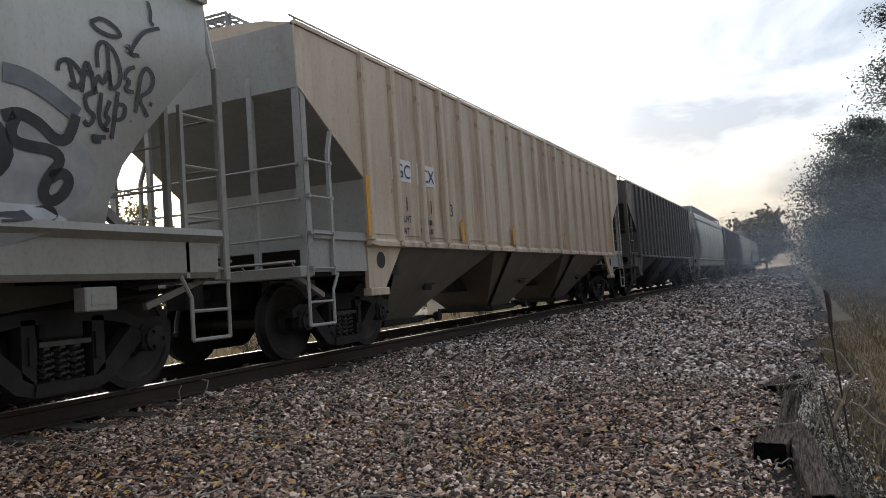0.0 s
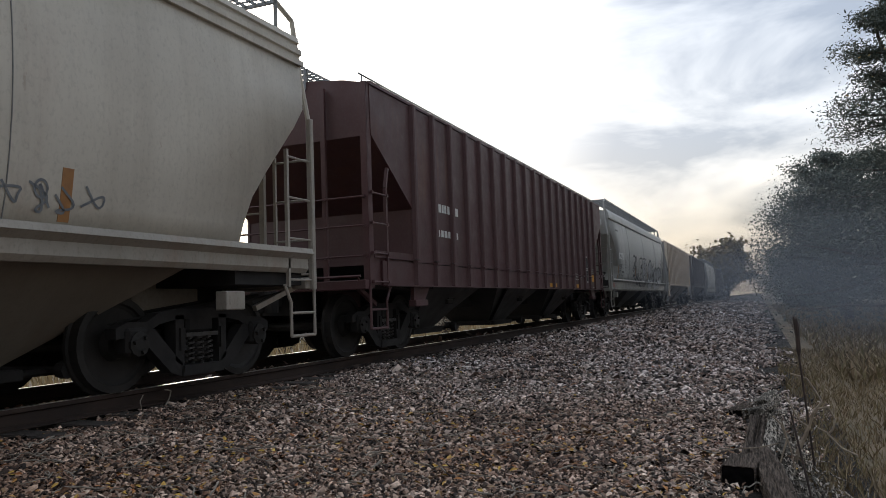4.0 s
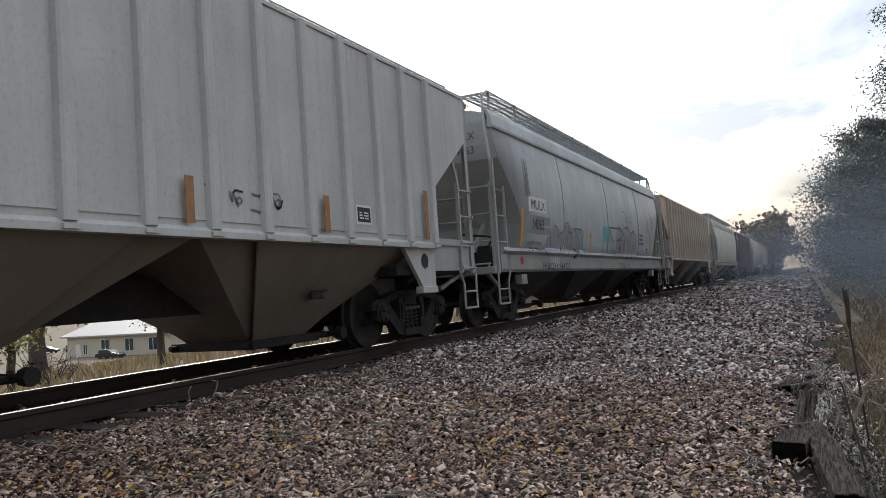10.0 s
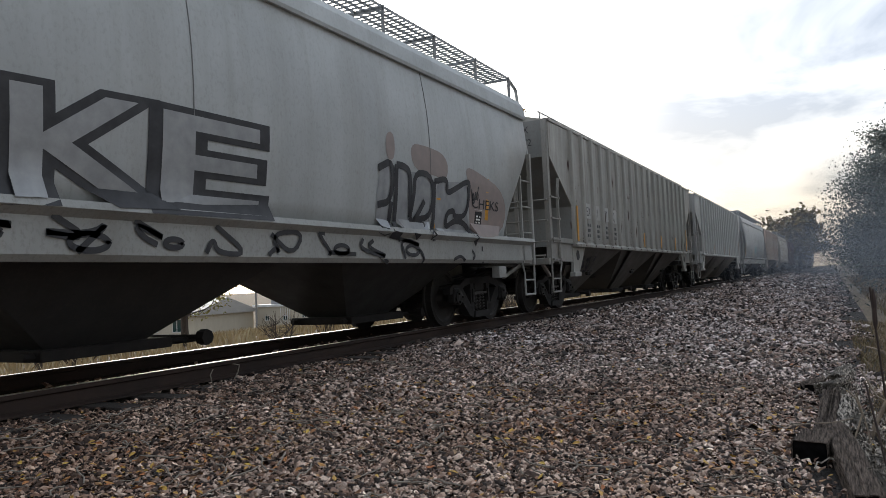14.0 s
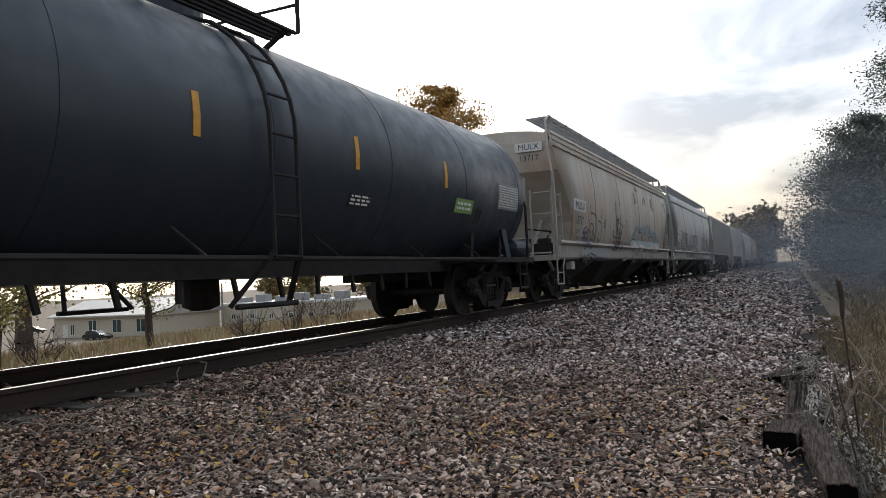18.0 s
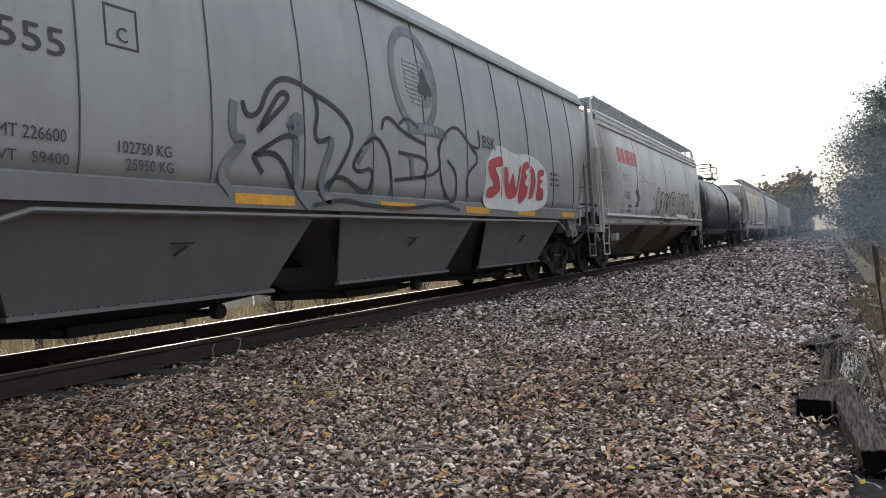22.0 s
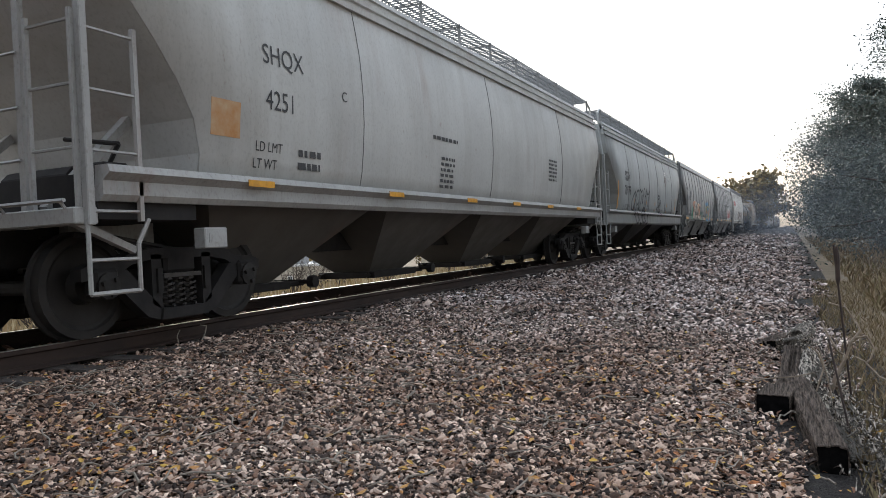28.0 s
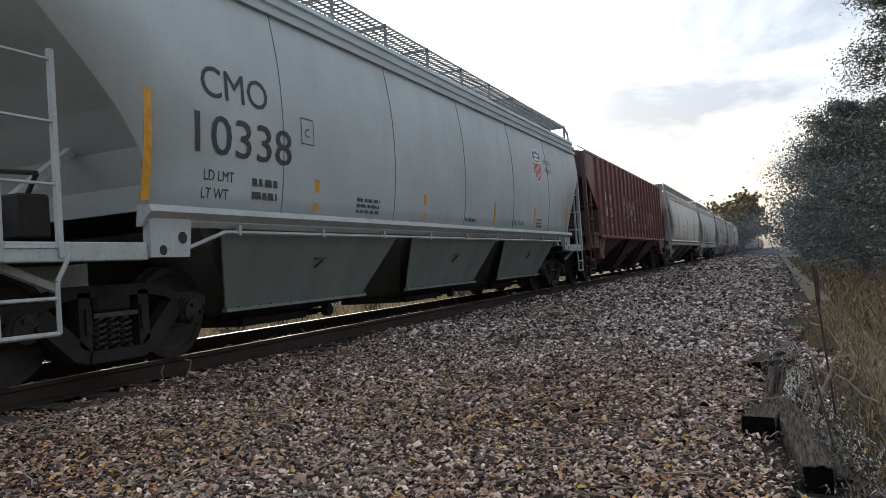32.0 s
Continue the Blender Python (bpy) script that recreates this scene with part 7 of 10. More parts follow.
flood(Mc, [(-0.05, 1.8), (0.11, 1.91), (0.2, 1.75), (0.13, 1.6)], G_BLACK, 0.01)
flood(Mc, [(1.06, 1.53), (1.33, 1.49), (1.63, 1.72), (1.66, 1.94), (1.7, 1.66), (1.37, 1.45)], G_BLACK, 0.01)
flood(Mc, [(-1.05, 1.9), (-0.72, 1.93), (-0.94, 1.84)], G_BLACK, 0.01)
mark(Mc, [[(2.57, 2.22), (2.37, 2.33), (2.13, 2.25), (1.97, 2.04), (1.89, 1.66), (1.78, 1.42), (2, 1.33), (2.26, 1.39), (2.59, 1.61), (2.46, 1.73), (2.3, 1.6), (2.18, 1.63), (2.19, 1.91), (2.33, 2), (2.46, 1.77)], [(2.54, 2.01), (2.76, 2.24), (3.05, 2.29), (3.25, 2.15), (3.32, 1.9), (3.13, 1.51), (2.67, 1.35), (2.63, 1.45)], [(2.69, 1.82), (2.96, 1.96), (3.26, 1.92)]], 0.045, G_BLACK, 0.012, "smaller tan bubble letters")
mark(Mc, [[(3.25, 2.15), (3.46, 2.33), (3.74, 2.33), (3.82, 2.12), (3.69, 1.84)], [(3.46, 2.09), (3.24, 1.34)], [(3.58, 1.83), (3.73, 1.58), (3.37, 1.34)], [(3.82, 2.2), (4.13, 2.37), (4.43, 2.3), (4.47, 2.07), (4.85, 2.05), (5, 1.82), (4.92, 1.58), (4.33, 1.37), (3.99, 1.36)], [(3.94, 1.63), (4.19, 1.55), (4.4, 1.65)]], 0.045, G_BLACK, 0.012)
mark(Mc, [[(-2.2, 2.04), (-2.13, 1.94), (-2.05, 2.03), (-2.05, 1.85)], [(-1.97, 2.01), (-1.98, 1.83)], [(-1.92, 1.99), (-1.6, 1.65)], [(-1.76, 1.67), (-1.56, 1.66)]], 0.03, G_BLACK, 0.012)
words(Mc, "BKLYN", -2.25, -1.64, 1.48, 0.17, G_BLACK, "graffiti")
mark(Mc, [[(-4.47, 1.98), (-4.44, 2.13), (-4.4, 1.99), (-4.36, 2.21), (-4.33, 1.97)], [(-4.33, 2.22), (-4.27, 2.25), (-4.31, 2.15)], [(-4.27, 2.02), (-4.25, 2.16), (-4.19, 1.92), (-4.16, 2.15)], [(-4.14, 1.93), (-4.06, 2.02), (-4.09, 1.82)], [(-4.05, 1.84), (-3.93, 2.07), (-4.01, 1.79), (-3.87, 1.93), (-3.95, 1.76)], [(-4.46, 1.65), (-4.29, 1.78), (-4.09, 1.73), (-4.11, 1.66), (-4.32, 1.68), (-4.46, 1.66)]], 0.06, G_PURPLE, 0.012, "purple spray tag")
mark(Mc, [[(-3.99, 2.39), (-3.66, 2.41), (-3.42, 2.43), (-3.19, 2.42)], [(-2.86, 2.4), (-2.8, 2.4)], [(-2.58, 2.41), (-2.52, 2.41)], [(-2.39, 2.41), (-2.28, 2.4)], [(-2.15, 2.4), (-2.04, 2.4)]], 0.02, G_GREY, 0.012)
mark(K, [[(-5.38, 2.4), (-5.3, 2.22), (-5.36, 2.14)], [(-5.3, 2.2), (-4.73, 2.18), (-4.69, 2.07)], [(-5.47, 1.99), (-5.52, 1.67), (-5.47, 1.29), (-5.24, 1.25), (-4.99, 1.4), (-4.93, 1.73), (-5.08, 1.92), (-5.36, 1.91), (-5.42, 1.68)], [(-5.25, 1.78), (-5.33, 1.54), (-5.11, 1.44), (-5.04, 1.67), (-5.17, 1.79)], [(-4.69, 2.1), (-4.62, 1.76), (-4.77, 1.47), (-4.65, 1.27)], [(-4.56, 2.03), (-4.23, 2.01), (-4.03, 1.94), (-4.1, 1.63), (-4.26, 1.44), (-4.5, 1.54), (-4.34, 1.73)], [(-4.0, 2.39), (-3.98, 2.19)], [(-4.18, 2.2), (-4.07, 2.09)], [(-3.64, 2.1), (-3.79, 1.97), (-3.75, 1.83), (-3.58, 1.96), (-3.64, 2.1)]], 0.035, G_BLACK, 0.012, "black hand-drawn letters")
mark(K, [[(-6.09, 1.61), (-6.05, 1.72), (-5.72, 1.83), (-5.68, 1.71), (-5.8, 1.59), (-6.07, 1.53), (-6.01, 1.41), (-5.78, 1.48), (-5.81, 1.39)], [(-5.98, 1.29), (-5.95, 1.22), (-5.72, 1.28), (-5.63, 1.41), (-5.74, 1.5)], [(-5.57, 2.1), (-5.47, 1.89)], [(-5.56, 1.67), (-5.64, 1.51), (-5.5, 1.36)], [(-6.03, 1.6), (-5.8, 1.67)], [(-5.97, 1.39), (-5.68, 1.38)], [(-5.9, 1.69), (-5.88, 1.49)], [(-5.55, 1.77), (-5.63, 1.66)]], 0.04, G_PURPLE, 0.012)
mark(K, [[(-5.91, 1.1), (-5.78, 0.89), (-5.54, 0.91), (-5.46, 1.07), (-5.7, 1.11), (-5.66, 0.96)], [(-5.38, 1.14), (-4.73, 1.08), (-4.77, 0.96), (-5.37, 1.02), (-5.38, 1.14)], [(-6.1, 1.05), (-6.07, 0.93), (-5.96, 0.96), (-5.97, 1.05)]], 0.04, G_BLACK, 0.012)
mark(K, [[(-4.68, 1.12), (-4.61, 0.91), (-4.45, 1.11), (-4.35, 0.89), (-4.21, 1.1), (-4.08, 0.9), (-3.91, 1.09), (-3.76, 0.89), (-3.58, 1.06), (-3.39, 0.9)], [(-4.64, 1.01), (-3.35, 0.97)]], 0.03, G_PURPLE, 0.012)
flood(K, [(-0.05, 1.21), (0.03, 1.57), (0.22, 1.71), (0.61, 1.93), (0.71, 2.05), (0.87, 2.14), (1.03, 2.1), (1.16, 2.15), (1.31, 2.09), (1.43, 2.13), (1.58, 2.06), (1.79, 2.11), (1.92, 2.06), (2.1, 2.15), (2.26, 2.09), (2.43, 2.18), (2.58, 2.14), (2.7, 2.26), (2.89, 2.15), (3.09, 2.1), (3.49, 2.31), (3.69, 2.09), (3.97, 2.0), (4.26, 2.03), (4.56, 2.08), (4.77, 2.02), (5.1, 2.02), (5.14, 1.84), (5.47, 1.84), (5.6, 1.72), (5.92, 1.62), (5.83, 1.23), (2.52, 1.23), (1.23, 1.22)], TEALMIST, 0.004)
flood(K, [(0.97, 2.02), (1.44, 1.89), (1.5, 1.72), (1.41, 1.51), (1.29, 1.48), (1.46, 1.22), (0.45, 1.2), (0.4, 1.49), (0.5, 1.57), (0.7, 1.58), (0.67, 1.76), (0.76, 1.92)], FADED_FILL, 0.007)
flood(K, [(1.58, 1.92), (1.98, 1.87), (1.95, 1.69), (2.14, 1.76), (2.25, 1.68), (2.31, 1.34), (2.07, 1.21), (1.52, 1.22), (1.37, 1.44), (1.53, 1.72)], FADED_FILL, 0.007)
flood(K, [(2.18, 1.84), (2.32, 1.88), (2.54, 1.89), (2.87, 1.85), (2.76, 1.58), (2.6, 1.46), (2.71, 1.23), (2.37, 1.23), (2.29, 1.36), (2.22, 1.68)], FADED_FILL, 0.007)
flood(K, [(2.91, 2.08), (3.08, 2.21), (3.26, 2.12), (3.38, 2.21), (3.37, 1.9), (3.72, 1.81), (3.63, 1.52), (3.57, 1.24), (2.76, 1.23), (2.65, 1.5), (2.84, 1.7)], FADED_FILL, 0.007)
flood(K, [(3.87, 1.85), (4.45, 1.77), (4.5, 1.66), (4.39, 1.48), (4.17, 1.4), (4.22, 1.22), (3.6, 1.21), (3.65, 1.52), (3.68, 1.77)], FADED_FILL, 0.007)
flood(K, [(4.72, 1.85), (4.98, 1.78), (4.86, 1.6), (5.59, 1.48), (5.41, 1.19), (4.28, 1.22), (4.47, 1.49)], FADED_FILL, 0.007)
flood(K, [(1.02, 1.79), (1.16, 1.71), (1.12, 1.58), (0.89, 1.63)], TEALMIST, 0.009)
flood(K, [(3.91, 1.58), (4.14, 1.51), (4.23, 1.39), (4.03, 1.21), (3.62, 1.21), (3.76, 1.45)], TEALMIST, 0.009)
flood(K, [(5.12, 1.43), (5.59, 1.46), (5.43, 1.21), (5.11, 1.22)], TEALMIST, 0.009)
mark(K, [[(1.44, 1.89), (1.19, 1.97), (0.95, 2.02), (0.77, 1.92), (0.67, 1.76), (0.7, 1.64), (0.76, 1.58)], [(0.22, 1.6), (0.41, 1.64), (0.7, 1.65), (1.01, 1.59), (1.18, 1.54)], [(0.28, 1.51), (0.45, 1.58), (0.7, 1.6)], [(0.44, 1.52), (0.41, 1.38), (0.47, 1.2)], [(1.5, 1.75), (1.47, 1.61), (1.37, 1.51), (1.26, 1.47), (1.41, 1.38), (1.46, 1.22)], [(0.73, 1.45), (0.8, 1.43), (0.9, 1.48), (1.1, 1.51)], [(1.58, 1.9), (1.75, 1.92), (1.99, 1.87), (1.95, 1.66), (1.84, 1.44), (1.67, 1.34), (1.78, 1.48)], [(2.0, 1.69), (2.11, 1.75), (2.22, 1.68), (2.29, 1.34)], [(2.31, 1.88), (2.2, 1.82), (2.24, 1.57), (2.29, 1.34)]], 0.028, G_BLACK, 0.013, "black outlines of pale sprayed letters")
mark(K, [[(2.57, 1.95), (2.75, 1.9), (2.87, 1.77), (2.8, 1.6), (2.63, 1.52)], [(2.59, 1.65), (2.63, 1.42), (2.73, 1.23)], [(3.08, 2.24), (2.88, 1.99)], [(3.08, 2.1), (3.11, 2.26)], [(3.4, 2.22), (3.3, 1.93), (3.19, 1.75), (3.45, 1.8), (3.68, 1.81), (3.43, 2.06)], [(3.09, 1.95), (3.13, 1.84)], [(3.43, 1.78), (3.36, 1.58), (3.44, 1.43)], [(3.73, 1.73), (3.87, 1.85), (4.15, 1.82), (4.47, 1.74), (4.48, 1.57), (4.29, 1.43), (4.15, 1.44), (4.04, 1.56), (3.87, 1.54), (4.0, 1.59)], [(3.69, 1.56), (3.64, 1.22)], [(4.23, 1.43), (4.28, 1.18)], [(4.72, 1.9), (5.0, 1.82), (4.86, 1.67)], [(4.67, 1.67), (4.55, 1.39)]], 0.028, G_BLACK, 0.013, "black outlines of pale sprayed letters")
mark(K, [[(4.69, 1.53), (5.19, 1.51), (5.59, 1.46), (5.49, 1.31), (5.29, 1.19)], [(4.63, 1.19), (4.82, 1.29), (4.82, 1.2)], [(5.03, 1.43), (5.11, 1.18)]], 0.028, G_BLACK, 0.013, "black outlines of pale sprayed letters")
mark(K, [[(0.1, 1.07), (0.02, 0.96), (0.06, 0.88), (0.39, 0.86)], [(0.4, 1.13), (0.21, 0.99), (0.49, 1.03), (0.54, 0.91)], [(0.79, 1.15), (0.95, 1.04), (1.19, 0.95), (0.74, 0.93), (0.44, 0.88)], [(0.9, 1.18), (1.34, 1.13), (1.42, 1.19), (1.36, 1.12), (1.26, 1.11)], [(1.64, 1.16), (1.6, 0.96), (1.76, 0.86)], [(2.09, 1.16), (1.99, 0.88)], [(2.93, 1.14), (2.78, 0.98), (2.54, 0.87)], [(3.89, 1.17), (3.61, 1.0), (3.38, 0.88)], [(3.74, 1.16), (4.02, 1.07), (4.25, 1.1), (4.26, 1.18)], [(4.95, 1.2), (5.1, 1.07), (5.05, 0.89)], [(5.65, 1.16), (5.83, 0.95)], [(6.84, 1.11), (6.98, 0.91)], [(7.14, 1.14), (6.98, 1.01), (7.28, 0.89)], [(7.51, 1.13), (7.43, 0.89)]], 0.022, G_BLACK, 0.012)
mark(K, [[(4.66, 1.11), (4.7, 0.98), (4.57, 0.89)]], 0.022, G_BLACK, 0.012)
mark(K, [[(2.16, 1.15), (2.33, 0.87)], [(2.78, 1.02), (3.05, 0.87)], [(3.61, 1.04), (3.77, 0.88)], [(1.6, 0.99), (1.76, 0.86)], [(0.9, 1.1), (0.79, 1.15)], [(0.49, 0.97), (0.94, 0.89)]], 0.06, G_BLACK, 0.012)
mark(K, [[(-2.55, 1.82), (-2.58, 1.76), (-2.57, 1.67), (-2.5, 1.66), (-2.31, 1.65), (-2.22, 1.62), (-2.06, 1.64), (-2.02, 1.59), (-2.02, 1.53)], [(-2.55, 1.82), (-2.51, 1.81), (-2.5, 1.67)], [(-2.18, 2.03), (-2.13, 1.94), (-2.14, 1.77), (-2.16, 1.67)], [(-2.04, 2.06), (-2.11, 1.94), (-2.14, 1.67)], [(-2.07, 2.12), (-2.01, 2.01), (-2.01, 1.77), (-2.03, 1.64)], [(-2.03, 2.04), (-2.06, 1.81), (-2.02, 1.77)], [(-2.17, 2.15), (-2.07, 2.16), (-2.01, 2.18), (-1.93, 2.17), (-1.9, 2.2), (-1.81, 2.23), (-1.85, 2.1), (-1.91, 2.07), (-1.82, 2.08)], [(-1.98, 2.32), (-2.0, 2.22), (-1.93, 2.17), (-1.89, 2.08)], [(-2.18, 2.03), (-2.21, 2.06), (-2.17, 2.14)], [(-2.08, 2.16), (-2.07, 2.1), (-2.03, 2.05)]], 0.042, G_PLUM, 0.013, "plum-black sprayed tag with thick lines")
mark(K, [[(-2.45, 1.53), (-2.42, 1.48), (-2.31, 1.47), (-2.26, 1.39)], [(-2.02, 1.53), (-2.15, 1.48), (-2.25, 1.37), (-2.31, 1.31), (-2.37, 1.23)], [(-2.26, 1.39), (-2.13, 1.4), (-2.06, 1.44)], [(-2.26, 1.37), (-2.2, 1.32), (-2.16, 1.23)], [(-2.26, 1.35), (-2.3, 1.23)], [(-2.03, 1.62), (-2.0, 1.5), (-2.01, 1.4), (-2.06, 1.22)], [(-2.72, 1.29), (-2.63, 1.28), (-2.53, 1.25), (-2.44, 1.3), (-2.42, 1.37), (-2.46, 1.42), (-2.57, 1.44), (-2.72, 1.42)], [(-2.61, 1.41), (-2.57, 1.35), (-2.48, 1.39)], [(-2.57, 1.35), (-2.57, 1.26)]], 0.042, G_PLUM, 0.013, "plum-black sprayed tag with thick lines")
mark(K, [[(-1.78, 1.79), (-1.81, 1.86), (-1.75, 1.92), (-1.69, 1.89), (-1.7, 1.8), (-1.66, 1.76), (-1.51, 1.77), (-1.42, 1.82), (-1.34, 1.91)], [(-1.73, 1.79), (-1.74, 1.66), (-1.79, 1.55), (-1.86, 1.52), (-1.88, 1.47), (-1.82, 1.41), (-1.76, 1.45), (-1.72, 1.54), (-1.67, 1.63), (-1.69, 1.77)], [(-1.67, 1.63), (-1.59, 1.64), (-1.5, 1.64), (-1.43, 1.56)], [(-1.46, 1.79), (-1.49, 1.72), (-1.49, 1.64)], [(-1.8, 1.79), (-1.78, 1.66), (-1.83, 1.54)]], 0.036, G_BLACK, 0.013)
mark(K, [[(-1.76, 1.44), (-1.65, 1.52), (-1.52, 1.52), (-1.42, 1.5)], [(-1.72, 1.44), (-1.58, 1.45), (-1.47, 1.39), (-1.45, 1.24)], [(-1.69, 1.34), (-1.59, 1.36), (-1.53, 1.29), (-1.53, 1.26)], [(-1.69, 1.25), (-1.63, 1.24)], [(-2.26, 1.41), (-2.25, 1.35)], [(-1.91, 1.91), (-1.9, 1.87)], [(-1.93, 1.68), (-1.92, 1.64)]], 0.06, G_BLACK, 0.013)
mark(K, [[(-1.74, 2.08), (-1.56, 2.07), (-1.42, 2.05), (-1.34, 2.0), (-1.35, 1.91), (-1.45, 1.81)], [(-1.29, 2.17), (-1.25, 2.13), (-1.28, 2.01), (-1.35, 1.91)], [(-1.27, 1.98), (-1.17, 2.03), (-0.98, 2.06)], [(-0.89, 2.21), (-0.7, 2.19), (-0.43, 2.15), (-0.46, 1.97), (-0.47, 1.76), (-0.37, 1.67), (-0.29, 1.61), (-0.15, 1.81), (-0.36, 1.93), (-0.44, 1.82)], [(-0.15, 1.81), (-0.17, 1.55), (-0.23, 1.4), (-0.37, 1.35)], [(-0.84, 1.9), (-0.7, 1.86), (-0.59, 1.77), (-0.56, 1.62), (-0.5, 1.51)], [(-0.64, 2.04), (-0.47, 1.99)], [(-0.74, 1.52), (-0.6, 1.46), (-0.49, 1.42)], [(-0.98, 1.72), (-0.97, 1.62), (-1.05, 1.47), (-1.15, 1.34), (-1.26, 1.24)], [(-1.03, 1.7), (-1.05, 1.57), (-1.17, 1.47)]], 0.022, G_BLACK, 0.013)
mark(K, [[(-1.33, 1.5), (-1.22, 1.48)], [(-0.92, 1.53), (-0.95, 1.26)], [(-0.87, 1.51), (-0.86, 1.25)], [(-0.64, 1.43), (-0.65, 1.24)], [(-1.02, 1.37), (-1.07, 1.25)], [(-1.12, 1.28), (-1.16, 1.24)], [(-0.86, 1.62), (-0.85, 1.58)], [(-0.73, 1.69), (-0.72, 1.64)]], 0.022, G_BLACK, 0.013)
flood(K, [(-1.17, 1.16), (-0.51, 1.18), (-0.5, 0.93), (-1.16, 0.92)], FADED_FILL, 0.010)
mark(K, [[(-1.09, 1.12), (-1.12, 0.98)], [(-0.99, 1.13), (-1.09, 1.05), (-0.99, 0.98)], [(-0.85, 1.12), (-0.95, 1.06), (-0.94, 0.99), (-0.81, 1.0)], [(-0.8, 1.13), (-0.81, 0.98)], [(-0.71, 1.14), (-0.75, 0.99)], [(-0.73, 1.07), (-0.57, 1.09), (-0.6, 1.0)]], 0.018, G_BLACK, 0.015)
flood(K, [(0.49, 3.13), (0.84, 3.27), (1.28, 3.22), (1.45, 3.1), (1.39, 2.85), (0.99, 2.89), (0.58, 2.76)], RUST_BLOOM, 0.004)
flood(K, [(2.38, 3.1), (2.82, 3.26), (3.15, 3.15), (3.12, 2.92), (2.65, 2.9), (2.43, 2.93)], RUST_BLOOM, 0.004)
flood(K, [(3.92, 3.19), (4.42, 3.31), (4.61, 3.11), (4.53, 2.75), (4.19, 2.82)], RUST_BLOOM, 0.004)
flood(K, [(6.77, 3.2), (7.44, 3.41), (7.81, 3.2), (7.56, 2.79), (7.02, 2.93)], RUST_BLOOM, 0.004)
flood(K, [(1.4, 3.48), (1.9, 3.45), (1.76, 3.31), (1.34, 3.3)], RUST_BLOOM, 0.004)
flood(K, [(-2.29, 2.68), (-2.05, 2.76), (-2.07, 2.2), (-2.13, 1.94), (-2.26, 2.12)], BLUE_BUFF, 0.004)
flood(K, [(-2.72, 1.42), (-2.57, 1.43), (-2.42, 1.37), (-2.44, 1.27), (-2.72, 1.29)], BUFF, 0.004)
flood(I, [(3.7, 2.52), (4.06, 2.56), (4.77, 2.51), (4.78, 2.14), (4.33, 2.18), (3.79, 2.19)], BUFF, 0.004)
flood(I, [(3.11, 2.57), (3.32, 2.63), (3.33, 2.27), (3.12, 2.24)], BUFF, 0.004)
flood(I, [(5.34, 2.41), (5.74, 2.4), (6.89, 2.15), (6.92, 1.46), (5.88, 1.35), (5.55, 1.5), (5.45, 2.14)], BUFF, 0.004)
flood(I, [(2.93, 2.12), (3.27, 2.25), (3.23, 1.33), (2.92, 1.38)], G_SILVER, 0.005)
flood(I, [(3.36, 2.2), (3.69, 2.15), (3.82, 2.17), (4.33, 2.15), (4.34, 1.32), (3.39, 1.32)], G_SILVER, 0.005)
flood(I, [(4.38, 2.09), (4.74, 2.12), (5.45, 2.2), (5.41, 1.68), (5.78, 1.29), (4.43, 1.29)], G_SILVER, 0.005)
mark(I, [[(2.93, 2.12), (3.27, 2.26), (3.26, 1.74), (2.95, 1.68)], [(3.26, 1.74), (3.22, 1.33), (2.92, 1.38)], [(3.22, 1.33), (3.44, 1.31)], [(3.35, 2.21), (3.55, 2.21), (3.69, 2.15), (3.71, 1.88), (3.74, 1.57)], [(3.35, 2.21), (3.37, 1.32)]], 0.09, G_BLACK, 0.012, "silver block letters with black outlines")
mark(I, [[(3.74, 1.57), (3.81, 1.86), (3.82, 2.18), (4.33, 2.16), (4.34, 1.61), (3.83, 1.54)], [(3.74, 1.57), (3.85, 1.48), (4.16, 1.5), (4.34, 1.32)], [(3.86, 1.54), (3.98, 1.66), (4.1, 1.81)], [(4.36, 2.09), (4.64, 2.16), (4.74, 2.13), (4.74, 1.96), (4.98, 2.04), (5.45, 2.22), (5.48, 2.09), (5.41, 1.68), (5.01, 1.64), (5, 1.74), (4.76, 1.69), (4.76, 1.47), (5.01, 1.59), (5.3, 1.59), (5.6, 1.45), (5.78, 1.26)], [(4.36, 2.09), (4.4, 1.28)], [(3.75, 1.4), (3.92, 1.31)]], 0.085, G_BLACK, 0.012)
words(I, "CHEKS", 5.59, 6.59, 1.82, 0.15, G_BLACK, "graffiti")
mark(I, [[(3.82, 1.21), (4.05, 1.13), (4.11, 0.98)], [(2.96, 1.07), (3.22, 0.98)], [(5, 1.03), (5.21, 1.09), (5.38, 1.01)], [(5.61, 1.17), (5.72, 1.09), (5.64, 1.04)], [(5.99, 1.24), (6.07, 0.98)]], 0.05, G_BLACK, 0.012)
flood(F, [(-4.93, 1.96), (-4.68, 1.94), (-4.3, 1.82), (-3.98, 2.06), (-3.41, 1.94), (-2.55, 1.95), (-2.5, 1.27), (-4.47, 1.31), (-5.65, 1.38), (-5.32, 1.71)], G_SILVER, 0.005)
